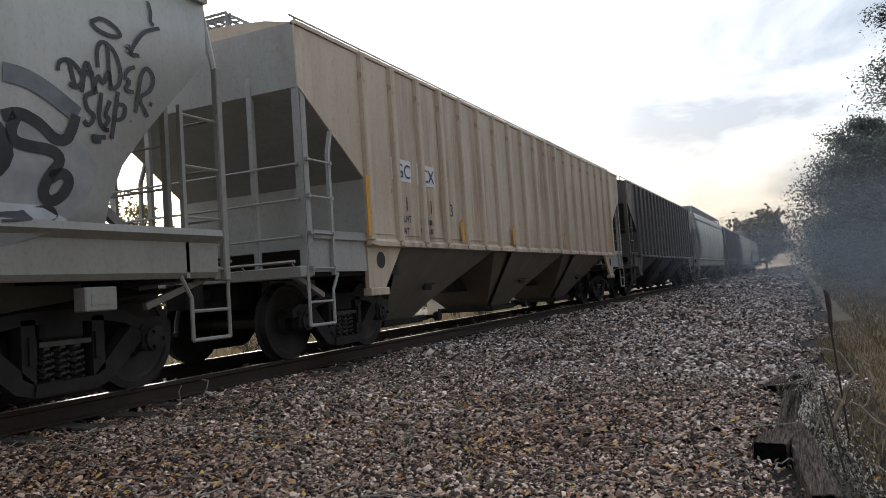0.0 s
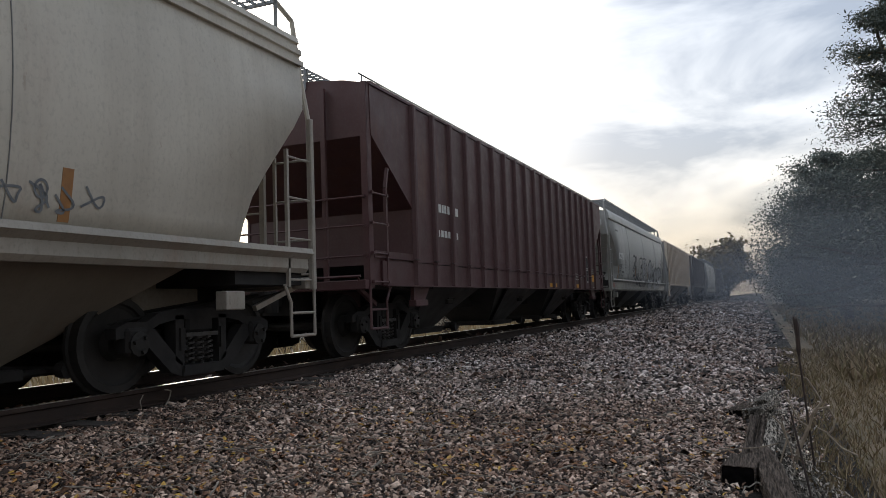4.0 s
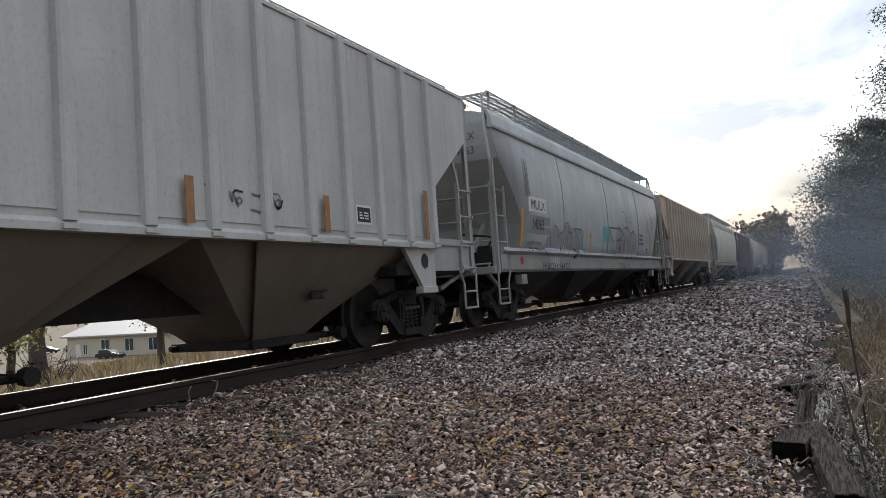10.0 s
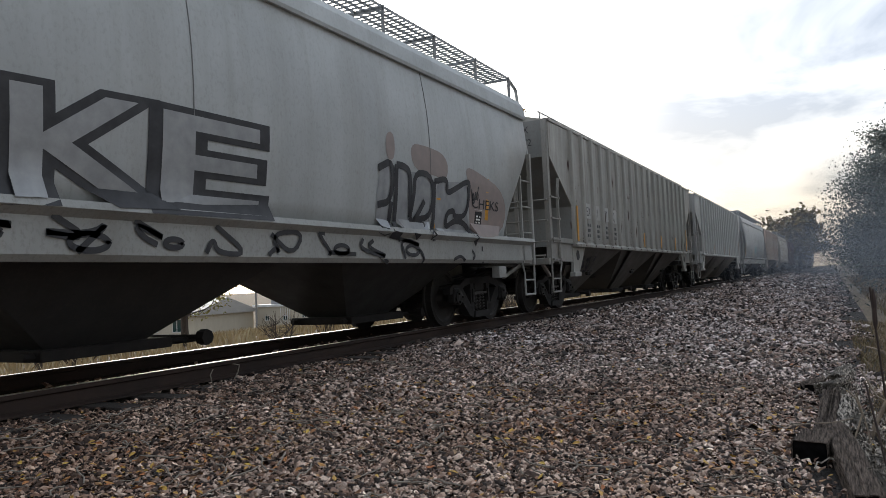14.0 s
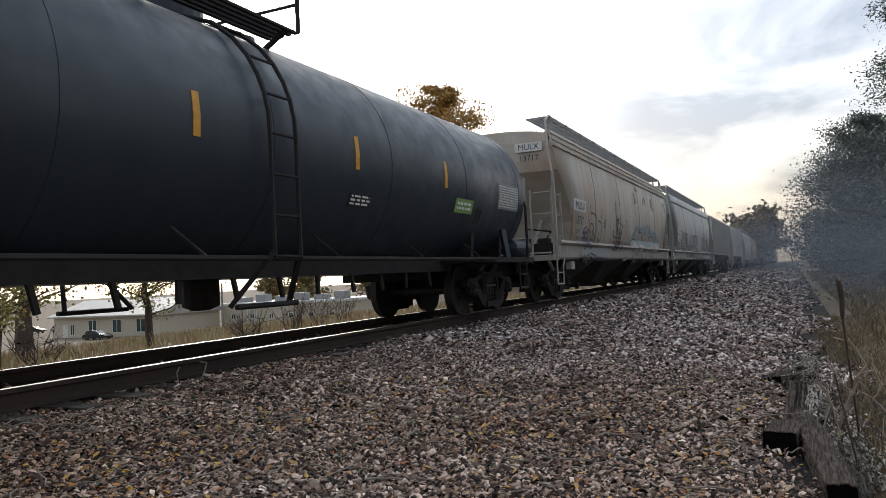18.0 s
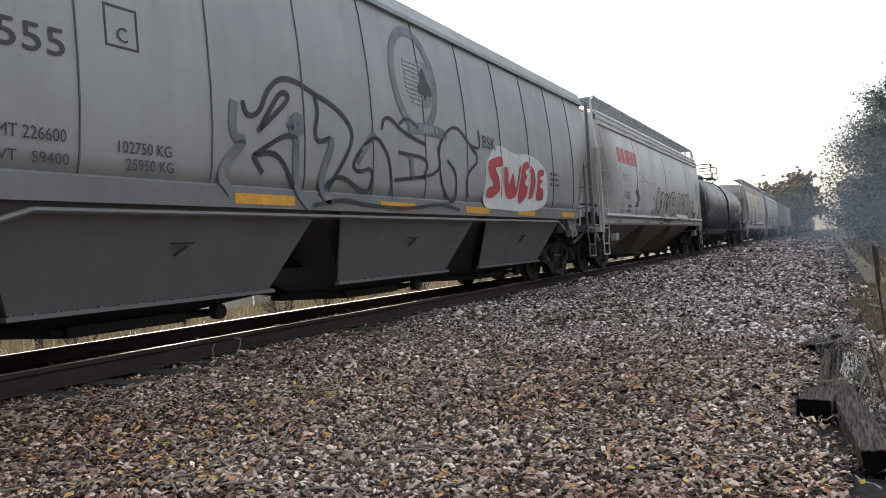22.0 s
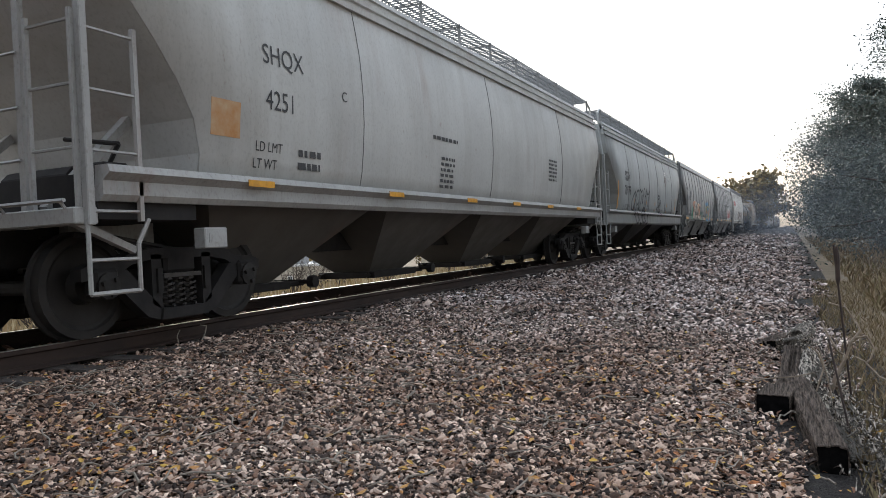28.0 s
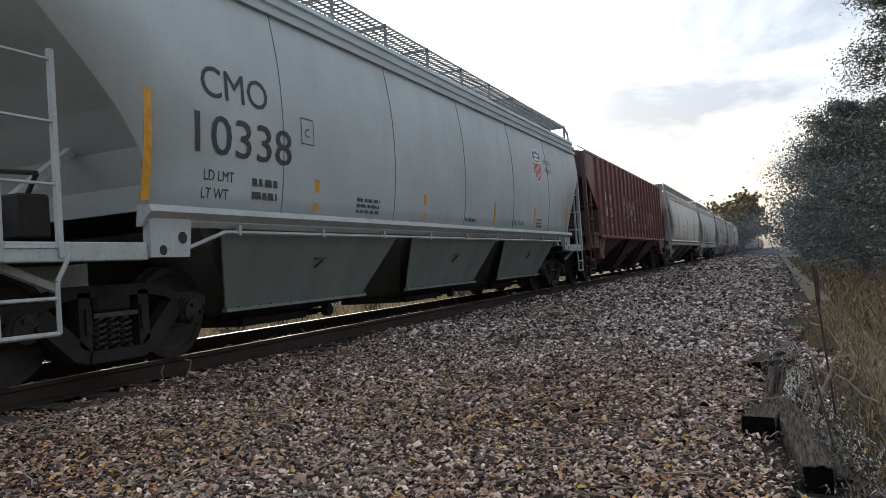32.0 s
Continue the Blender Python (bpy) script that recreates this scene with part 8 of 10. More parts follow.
mark(F, [[(-4.93, 1.97), (-4.68, 1.94), (-4.7, 1.64), (-4.47, 1.84), (-4.3, 1.82), (-4.41, 1.34)], [(-4.14, 1.93), (-3.98, 2.08), (-3.8, 2.06), (-3.91, 1.49), (-4.12, 1.29)], [(-3.79, 1.86), (-3.53, 1.85), (-3.51, 1.37)], [(-3.41, 1.96), (-2.55, 1.97), (-2.6, 1.67), (-2.56, 1.4), (-2.53, 1.25)], [(-3.41, 1.96), (-2.82, 1.65), (-3.09, 1.38), (-2.87, 1.32)], [(-5.72, 1.4), (-5.49, 1.3), (-5.38, 1.42), (-5.36, 1.68)], [(-5.16, 1.89), (-5.12, 1.32)]], 0.03, G_GREY, 0.012, "silver letters with thin dark outlines")
flood(F, [(-3.35, 1.52), (-3.05, 1.5), (-3.26, 1.24), (-3.46, 1.27)], G_BLACK, 0.01)
mark(F, [[(0.13, 2.15), (1.73, 2.17), (1.75, 1.86), (1.19, 1.78), (0.86, 1.32)], [(0.13, 2.15), (0.39, 1.84), (0.79, 1.76), (0.49, 1.31)]], 0.05, G_GREY, 0.012)
mark(Pc, [[(0.95, 2.05), (1.06, 2.11), (1.3, 2.11), (1.37, 2.04), (1.25, 1.96), (1.04, 1.98), (0.95, 2.05)], [(0.65, 1.67), (0.72, 1.57), (0.82, 1.56), (0.87, 1.72), (0.91, 1.49)], [(1.01, 1.64), (1.17, 1.68), (1.09, 1.51), (1.23, 1.44), (1.16, 1.72), (1.05, 1.72)], [(1.25, 1.87), (1.22, 1.6), (1.41, 1.4)], [(1.43, 1.84), (1.26, 1.65)], [(1.36, 1.74), (1.48, 1.78), (1.41, 1.45)], [(1.55, 1.94), (1.64, 1.95), (1.56, 1.77), (1.67, 1.47), (1.56, 1.33), (1.45, 1.36), (1.67, 1.74), (1.64, 1.95)], [(0.89, 1.29), (0.98, 1.35), (1.07, 1.3)]], 0.055, G_BLACK, 0.012, "black looping tag with a halo")
words(F, "HOLIDAY HAVOC", -5.69, -3.73, 1.02, 0.14, G_BLACK, "graffiti")
words(F, "LD LMT 221600", -6.61, -5.76, 1.51, 0.07, M_LETTER)
words(F, "LT WT   64200", -6.72, -5.89, 1.38, 0.08, M_LETTER)
words(Pc, "LD LMT 198500 LD", -5.49, -4.47, 1.54, 0.09, M_LETTER)
words(Pc, "LT WT 64500", -5.58, -4.75, 1.44, 0.07, M_LETTER)
patch(F[0], -0.56 + SHIFT[F[0].name], 0.25 + SHIFT[F[0].name], 1.74, 2.16, F[1], G_TEAL, "graffiti", 0.003)

# hand-styled tag over the sloped end of the grey car
mark(B, [[(6.67, 3.01), (6.78, 3.08), (6.91, 3.04), (6.97, 2.97), (6.85, 2.94), (6.72, 2.96), (6.67, 3.01)], [(7.4, 3.17), (7.21, 3.09), (7.08, 2.93), (7.03, 2.84)], [(7.02, 2.92), (7.03, 2.84), (7.13, 2.85)], [(7.31, 3.39), (7.33, 3.3), (7.3, 3.2), (7.34, 3.18)], [(6.34, 2.54), (6.35, 2.61), (6.43, 2.65), (6.5, 2.62), (6.57, 2.53), (6.51, 2.44), (6.43, 2.46)], [(6.44, 2.64), (6.48, 2.46)], [(6.54, 2.42), (6.6, 2.74), (6.67, 2.43)]], 0.035, G_BLACK, 0.012, "black hand-styled tag with a halo")
mark(B, [[(6.58, 2.58), (6.66, 2.59)], [(6.64, 2.44), (6.7, 2.61), (6.74, 2.5), (6.81, 2.68), (6.81, 2.49)], [(6.7, 2.65), (6.7, 2.81), (6.77, 2.89), (6.88, 2.83), (6.93, 2.66), (6.89, 2.53), (6.8, 2.49), (6.81, 2.86)], [(7.07, 2.74), (6.99, 2.7), (6.95, 2.62), (7.02, 2.61), (6.94, 2.52), (7.04, 2.52)], [(7.05, 2.35), (7.13, 2.7), (7.21, 2.78), (7.28, 2.69), (7.22, 2.56), (7.08, 2.49), (7.18, 2.34)]], 0.034, G_BLACK, 0.012)
mark(B, [[(6.66, 2.44), (6.56, 2.4), (6.58, 2.29), (6.66, 2.26), (6.6, 2.16), (6.55, 2.2)], [(6.72, 2.45), (6.68, 2.2), (6.77, 2.16)], [(6.8, 2.4), (6.74, 2.27), (6.8, 2.26), (6.72, 2.16), (6.78, 2.16)], [(6.88, 2.49), (6.81, 2.1)], [(6.88, 2.39), (6.96, 2.39), (6.93, 2.28), (6.84, 2.25)], [(6.62, 2.09), (6.75, 2.1)], [(6.63, 2.06), (6.71, 2.06)], [(7.2, 2.46), (7.23, 2.45)]], 0.034, G_BLACK, 0.012)
mark(B, [[(5.9, 2.12), (6.02, 2.17), (6.15, 2.13), (6.22, 2.09), (6.3, 2.02), (6.4, 2.02), (6.45, 2.11), (6.48, 2.23)], [(6.02, 2.17), (5.96, 2.05), (5.98, 1.96), (6.1, 1.94), (6.3, 1.94), (6.37, 1.87), (6.27, 1.75), (6.22, 1.63), (6.28, 1.55), (6.4, 1.62), (6.45, 1.74), (6.37, 1.79), (6.28, 1.73)], [(5.87, 1.43), (6.12, 1.46), (6.3, 1.51), (6.33, 1.44)]], 0.085, G_BLACK, 0.012)
mark(B, [[(5.91, 2.43), (6.08, 2.43), (6.27, 2.36), (6.5, 2.23)]], 0.14, G_GREY, 0.010)
# tags on the off-white car
mark(Mc, [[(5.14, 2.02), (5.17, 2.15), (5.26, 2.2), (5.26, 2.13), (5.18, 2.09), (5.29, 1.98)], [(5.34, 2.09), (5.31, 1.99)], [(5.36, 2.16), (5.35, 2.13)], [(5.36, 1.94), (5.38, 2.08), (5.46, 2.09), (5.47, 2.02), (5.37, 1.98)], [(5.11, 1.89), (5.14, 1.77), (5.1, 1.59)], [(5.29, 1.92), (5.21, 1.87), (5.18, 1.67), (5.24, 1.59), (5.29, 1.68), (5.27, 1.84)], [(5.31, 1.75), (5.28, 1.64), (5.33, 1.62), (5.35, 1.71), (5.3, 1.74)], [(5.35, 1.81), (5.42, 1.85)], [(5.38, 1.78), (5.35, 1.56)], [(5.45, 1.57), (5.45, 1.77), (5.51, 1.79), (5.5, 1.7), (5.45, 1.68), (5.56, 1.59)]], 0.04, G_BLACK, 0.012, "black hand-painted letters")
mark(Mc, [[(6.15, 2.99), (6.23, 2.89), (6.29, 2.74), (6.27, 2.94)], [(6.31, 2.7), (6.37, 2.98), (6.44, 2.66)], [(6.33, 2.79), (6.43, 2.83)], [(6.47, 2.93), (6.47, 2.63), (6.51, 2.62), (6.59, 2.87)], [(6.63, 2.86), (6.55, 2.59), (6.68, 2.7)], [(6.65, 2.84), (6.74, 2.82), (6.81, 2.66), (6.74, 2.47)], [(6.81, 2.78), (6.56, 2.36)], [(6.18, 2.44), (6.15, 2.64), (6.22, 2.69), (6.25, 2.58), (6.18, 2.44)]], 0.028, G_BLACK, 0.012, "thin black stacked tag")
mark(Mc, [[(6.32, 2.66), (6.28, 2.56), (6.32, 2.54), (6.28, 2.39), (6.35, 2.41)], [(6.43, 2.58), (6.39, 2.47), (6.48, 2.44), (6.5, 2.33), (6.35, 2.14), (6.3, 2.19), (6.38, 2.37), (6.44, 2.33)], [(6.12, 2.32), (6.27, 2.23)], [(6.25, 2.41), (6.2, 2.15)], [(6.68, 2.53), (6.67, 2.47)], [(6.13, 2.79), (6.14, 2.78)], [(6.21, 2.81), (6.22, 2.79)]], 0.028, G_BLACK, 0.012)
mark(Mc, [[(5.98, 1.89), (6.09, 1.94), (6.05, 1.86), (6.24, 1.65), (6.39, 1.74), (6.48, 1.87), (6.3, 1.98), (6.26, 1.93)], [(5.63, 1.77), (5.73, 1.76)], [(5.75, 1.78), (5.8, 1.72), (5.95, 1.76)], [(5.93, 1.88), (6.14, 1.86)], [(6.22, 1.75), (6.3, 1.67), (6.37, 1.72)]], 0.014, G_GREY, 0.012)
for a, b, e, f in ((5.66, 6.09, 1.44, 1.46), (5.66, 5.93, 1.47, 1.67), (5.94, 6.09, 1.47, 1.67)):
    patch(Mc[0], a, b, e, f, Mc[1], M_BLACK, "notice_panel", 0.005)
# looping tag on the silver car, running down over its sill
mark(Pc, [[(-3.69, 2.1), (-4.08, 1.9), (-4.31, 1.67), (-4.16, 1.46), (-3.77, 1.3)], [(-3.69, 2.09), (-3.71, 1.66), (-3.98, 1.54), (-3.69, 1.52), (-3.88, 1.3)], [(-3.72, 1.49), (-3.61, 1.91), (-3.32, 2.16), (-3.12, 2.13), (-3.02, 1.86), (-3.06, 1.47)], [(-3.38, 1.94), (-3.38, 1.46), (-3.57, 1.36)], [(-3.0, 2.12), (-2.76, 2.2), (-2.63, 2.09), (-2.4, 2.19)], [(-3.26, 1.65), (-3.11, 1.72), (-2.94, 1.45), (-2.69, 1.65), (-2.44, 2.14), (-2.36, 1.56), (-2.14, 2.21)]], 0.06, G_BLACK, 0.012, "black looping letters running over the sill")
mark(Pc, [[(-2.18, 2.21), (-1.98, 2.29), (-1.85, 1.96), (-1.96, 1.43)], [(-1.63, 2.26), (-1.7, 1.56)], [(-1.94, 1.97), (-1.65, 2.0)], [(-1.63, 2.2), (-1.3, 2.01), (-1.03, 2.21)], [(-1.13, 2.04), (-1.33, 1.36)], [(-3.6, 1.28), (-3.41, 1.06), (-3.14, 0.99), (-2.98, 1.16), (-3.18, 1.31)], [(-3.0, 1.31), (-2.76, 1.01), (-2.34, 1.0), (-2.18, 1.2), (-2.39, 1.35)]], 0.06, G_BLACK, 0.012)
mark(Pc, [[(-2.57, 1.33), (-2.21, 1.06), (-1.85, 1.02), (-1.74, 1.21)], [(-2.09, 1.35), (-1.57, 1.0), (-1.23, 1.0), (-1.22, 1.26), (-1.43, 1.35)], [(-2.83, 1.41), (-2.5, 1.5), (-2.73, 1.39)], [(-2.3, 1.39), (-2.04, 1.54), (-2.09, 1.4)], [(-2.07, 1.58), (-1.66, 1.55), (-1.9, 1.45)]], 0.062, G_BLACK, 0.012)
# orange and gold pieces on the round-sided car
G_CREAM = simple("cream_spray", (0.60, 0.56, 0.50), (0.50, 0.30, 0.18), 1.8, 0.6, bump=0)


def sprayed_letter(car_wall, pts, fill, edge, lift, rim=None):
    """One filled letter with its black edge."""
    car, wall = car_wall
    o = SHIFT.get(car.name, 0)
    # corners kept by setting a point close on either side of each
    sharp = []
    for a, b, c in zip(pts[-1:] + pts[:-1], pts, pts[1:] + pts[:1]):
        sharp += [tuple(0.82 * v + 0.18 * u for u, v in zip(a, b)), tuple(0.82 * v + 0.18 * u for u, v in zip(c, b))]
    blob(car, sharp, o, 0, 1.0, wall, fill, lift, rounds=1)
    spray(car, [sharp + sharp[:1]], o, 0, 1.0, edge, wall, rim or G_BLACK, lift + 0.003, rounds=1)


flood(N, [(1.97, 2.13), (2.24, 2.22), (2.51, 2.35), (2.65, 2.23), (2.77, 2.33), (3.22, 2.29), (3.45, 2.18), (3.86, 2.31), (4.76, 2.26), (4.93, 1.8), (4.79, 1.43), (3.55, 1.33), (2.62, 1.36), (1.79, 1.36), (1.98, 1.76)], G_WHITE, 0.006)
sprayed_letter(N, [(2.09, 2.15), (2.65, 2.27), (2.7, 2.06), (2.33, 2.02), (2.49, 1.9), (2.58, 1.67), (2.23, 1.51), (1.95, 1.52), (2.0, 1.69), (2.27, 1.75), (2.09, 1.87), (2.02, 1.99)], G_RED, 0.025, 0.011, G_WHITE)
sprayed_letter(N, [(2.68, 2.09), (2.9, 2.08), (2.9, 1.75), (3.08, 2.03), (3.16, 1.94), (3.24, 1.71), (3.37, 2.12), (3.54, 2.17), (3.28, 1.58), (2.92, 1.51), (2.71, 1.62)], G_RED, 0.025, 0.011, G_WHITE)
sprayed_letter(N, [(3.55, 2.19), (3.85, 2.27), (3.96, 2.14), (3.68, 2.04), (3.83, 1.99), (3.64, 1.83), (3.84, 1.81), (3.76, 1.6), (3.38, 1.43), (3.31, 1.58), (3.39, 1.85)], G_RED, 0.025, 0.011, G_WHITE)
sprayed_letter(N, [(3.93, 2.21), (4.17, 2.12), (4.23, 1.87), (4.07, 1.59), (3.8, 1.54), (3.93, 1.82)], G_RED, 0.025, 0.011, G_WHITE)
sprayed_letter(N, [(4.3, 2.13), (4.68, 2.18), (4.68, 2.03), (4.39, 1.98), (4.66, 1.94), (4.41, 1.83), (4.67, 1.78), (4.62, 1.55), (4.19, 1.54), (4.29, 1.84)], G_RED, 0.025, 0.011, G_WHITE)
flood(O, [(-4.76, 1.24), (-4.66, 1.64), (-4.46, 1.9), (-4.24, 2.01), (-4.22, 1.26)], G_GREEN, 0.004)
flood(O, [(-1.07, 1.7), (-0.61, 1.81), (-0.06, 1.63), (0.01, 1.23), (-1.04, 1.24)], G_GREEN, 0.004)
FIELD = [(-4.27, 2.29), (-4.08, 2.28), (-3.69, 2.29), (-3.17, 2.32), (-3.09, 2.26), (-2.4, 2.22), (-2.3, 2.27), (-1.5, 2.19), (-1.2, 2.17), (-0.94, 2.25), (-0.63, 2.05), (-0.79, 1.88), (-0.53, 1.75), (-0.38, 1.64), (-0.29, 1.26), (-2.65, 1.25), (-4.24, 1.25), (-4.29, 1.39), (-4.27, 1.62), (-4.17, 1.67), (-4.11, 2.0), (-4.29, 2.02)]
flood(O, FIELD, G_BLACK, 0.006)
for pts, paint_ in (([(-3.56, 1.43), (-3.24, 1.58), (-2.99, 1.49), (-2.83, 1.31), (-3.55, 1.28)], G_CREAM), ([(-2.81, 1.5), (-2.42, 1.59), (-2.11, 1.41), (-2.17, 1.29), (-2.77, 1.3)], G_CREAM), ([(-4.2, 1.52), (-3.97, 1.51), (-3.69, 1.45), (-3.66, 1.28), (-4.19, 1.28)], G_CREAM), ([(-1.98, 1.39), (-1.46, 1.49), (-0.94, 1.46), (-0.39, 1.6), (-0.34, 1.29), (-1.98, 1.28)], G_CREAM)):
    sprayed_letter(O, pts, paint_, 0.03, 0.009)
ORANGE_LETTERS = (
    ([(-4.17, 2.22), (-3.25, 2.26), (-3.18, 2.18), (-3.39, 2.1), (-3.7, 2.09), (-3.71, 1.97), (-3.51, 1.97), (-3.65, 1.82), (-3.58, 1.74), (-3.71, 1.56), (-3.97, 1.53), (-4.14, 1.64), (-3.92, 1.71), (-3.94, 1.93), (-4.11, 1.95)], G_ORANGE),
    ([(-3.13, 2.22), (-2.76, 2.21), (-2.83, 2.05), (-3.17, 2.0), (-3.16, 1.93), (-2.93, 1.92), (-3.16, 1.7), (-3.55, 1.46), (-3.65, 1.55), (-3.3, 1.81), (-3.43, 1.94)], G_CREAM),
    ([(-2.72, 2.21), (-2.43, 2.19), (-2.33, 1.96), (-2.21, 2.18), (-1.92, 2.17), (-2.13, 1.83), (-2.37, 1.63), (-2.57, 1.82), (-2.7, 1.61), (-2.94, 1.49), (-2.69, 1.96)], G_CREAM),
    ([(-2.05, 2.14), (-1.36, 2.15), (-1.33, 2.03), (-1.61, 2.01), (-1.7, 1.73), (-1.5, 1.52), (-2.03, 1.43), (-2.01, 1.79), (-1.91, 1.99), (-2.09, 1.99)], G_ORANGE),
    ([(-1.27, 2.09), (-0.96, 2.18), (-0.81, 2.0), (-1.09, 1.92), (-1.0, 1.78), (-0.85, 1.62), (-1.21, 1.52), (-1.39, 1.72), (-1.24, 1.93)], G_ORANGE))
for k, (pts, paint_) in enumerate(ORANGE_LETTERS):
    cy, cz = sum(p[0] for p in pts) / len(pts), sum(p[1] for p in pts) / len(pts)
    pts = [(cy + 1.09 * (a - cy), cz + 1.10 * (b - cz)) for a, b in pts]
    sprayed_letter(O, pts, paint_, 0.035, 0.011 + 0.0012 * k, G_WHITE)
for pts in ([(-3.9, 1.7), (-3.75, 1.75), (-3.74, 1.6), (-3.86, 1.58)], [(-3.05, 2.16), (-2.9, 2.15), (-2.98, 2.06)], [(-2.55, 2.0), (-2.4, 1.95), (-2.48, 1.85)], [(-1.95, 1.66), (-1.75, 1.64), (-1.78, 1.52), (-1.94, 1.5)], [(-1.85, 2.1), (-1.6, 2.11), (-1.65, 2.04)], [(-1.12, 1.7), (-1.0, 1.68), (-1.06, 1.58)]):
    flood(O, pts, G_GREEN, 0.020)
for pts in ([(-3.6, 2.2), (-3.4, 2.21), (-3.44, 2.13), (-3.6, 2.12)], [(-3.3, 1.74), (-3.2, 1.8), (-3.35, 1.62)], [(-2.62, 2.12), (-2.5, 2.12), (-2.56, 1.98)], [(-2.75, 1.72), (-2.66, 1.75), (-2.78, 1.58)]):
    flood(O, pts, G_ORANGE, 0.020)
mark(O, [[(-3.0, 1.40), (-2.5, 1.26), (-2.0, 1.40), (-1.6, 1.28), (-1.1, 1.38)], [(-4.1, 1.36), (-3.9, 1.28), (-3.6, 1.36), (-3.3, 1.27)]], 0.06, G_BLACK, 0.012)
words(O, "TEEN", -3.05, -2.3, 1.29, 0.12, G_BLACK, "graffiti", 0.018)
words(O, "JUNG", -0.66, -0.28, 1.36, 0.17, G_BLACK, "graffiti", 0.018)
flood(O, [(2.13, 2.3), (2.23, 2.32), (2.31, 2.26), (2.44, 2.32), (2.57, 2.34), (2.66, 2.29), (2.81, 2.35), (2.85, 2.31), (3.07, 2.41), (3.17, 2.4), (3.28, 2.32), (3.46, 2.39), (3.79, 2.24), (4.12, 2.05), (4.49, 1.91), (4.63, 1.58), (4.83, 1.4), (4.97, 1.23), (2.08, 1.2)], G_BLUE, 0.004)
sprayed_letter(O, [(2.12, 2.18), (2.24, 2.17), (2.36, 2.08), (2.54, 2.07), (2.65, 1.99), (2.64, 1.86), (2.51, 1.74), (2.55, 1.61), (2.66, 1.46), (2.73, 1.38), (2.55, 1.35), (2.4, 1.55), (2.32, 1.62), (2.31, 1.43), (2.32, 1.29), (2.22, 1.31), (2.22, 1.69), (2.11, 1.78)], G_FADE, 0.035, 0.01)
sprayed_letter(O, [(2.72, 2.09), (2.97, 2.15), (3.25, 2.14), (3.26, 2.05), (2.99, 2.02), (2.88, 1.92), (3.07, 1.88), (3.2, 1.75), (3.1, 1.5), (2.88, 1.33), (2.59, 1.32), (2.57, 1.45), (2.82, 1.49), (2.87, 1.58), (2.7, 1.66), (2.61, 1.78), (2.66, 1.95)], G_FADE, 0.035, 0.0115)
sprayed_letter(O, [(3.29, 2.24), (3.51, 2.26), (3.53, 1.84), (3.73, 1.79), (3.67, 2.12), (3.92, 2.21), (4.05, 1.83), (4.21, 1.65), (4.43, 1.59), (4.35, 1.26), (4.07, 1.23), (3.88, 1.24), (3.78, 1.51), (3.57, 1.53), (3.62, 1.36), (3.45, 1.33), (3.27, 1.26), (3.33, 1.52), (3.28, 1.88)], G_FADE, 0.035, 0.013)
flood(O, [(2.27, 1.87), (2.43, 1.85), (2.42, 1.77), (2.3, 1.73)], G_BLACK, 0.0145)
mark(O, [[(2.28, 2.12), (2.51, 2.05), (2.58, 1.96), (2.56, 1.88)], [(2.77, 2.06), (3.18, 2.09)], [(2.93, 1.89), (3.08, 1.78), (3.05, 1.56), (2.88, 1.41), (2.64, 1.38)], [(3.35, 2.2), (3.45, 2.2), (3.45, 1.81), (3.7, 1.72)], [(3.75, 2.1), (3.85, 2.13), (3.98, 1.77), (4.31, 1.5)]], 0.016, G_WHITE, 0.0165)
mark(O, [[(4.57, 1.87), (4.69, 1.8), (4.68, 1.66)], [(4.49, 1.91), (4.63, 1.88), (4.61, 1.66)]], 0.015, G_BLACK, 0.0165)
flood(O, [(2.76, 1.93), (2.96, 1.92), (2.82, 1.73), (2.71, 1.82)], G_GREEN, 0.0155)
flood(O, [(2.97, 2.09), (3.13, 2.11), (3.1, 2.05)], G_GREEN, 0.0155)
flood(O, [(3.37, 2.16), (3.47, 2.14), (3.4, 1.94)], G_GREEN, 0.0155)
flood(O, [(3.45, 1.71), (3.56, 1.63), (3.46, 1.39), (3.37, 1.48)], G_GREEN, 0.0155)
flood(O, [(2.62, 1.44), (2.78, 1.46), (2.73, 1.35), (2.6, 1.34)], G_GREEN, 0.0155)
flood(O, [(3.85, 1.56), (4.02, 1.53), (3.97, 1.37)], G_GREEN, 0.0155)
flood(O, [(2.75, 1.71), (2.85, 1.64), (2.79, 1.59)], G_GREEN, 0.0155)
sprayed_letter(O, [(4.26, 1.94), (4.5, 1.98), (4.59, 1.87), (4.53, 1.7), (4.34, 1.74)], G_ORANGE, 0.035, 0.010)
sprayed_letter(O, [(0.23, 1.55), (0.35, 1.72), (0.47, 1.73), (0.54, 1.65), (0.45, 1.38), (0.32, 1.36)], G_GREEN, 0.08, 0.008)

# ---- ballast, leaves, sticks ----


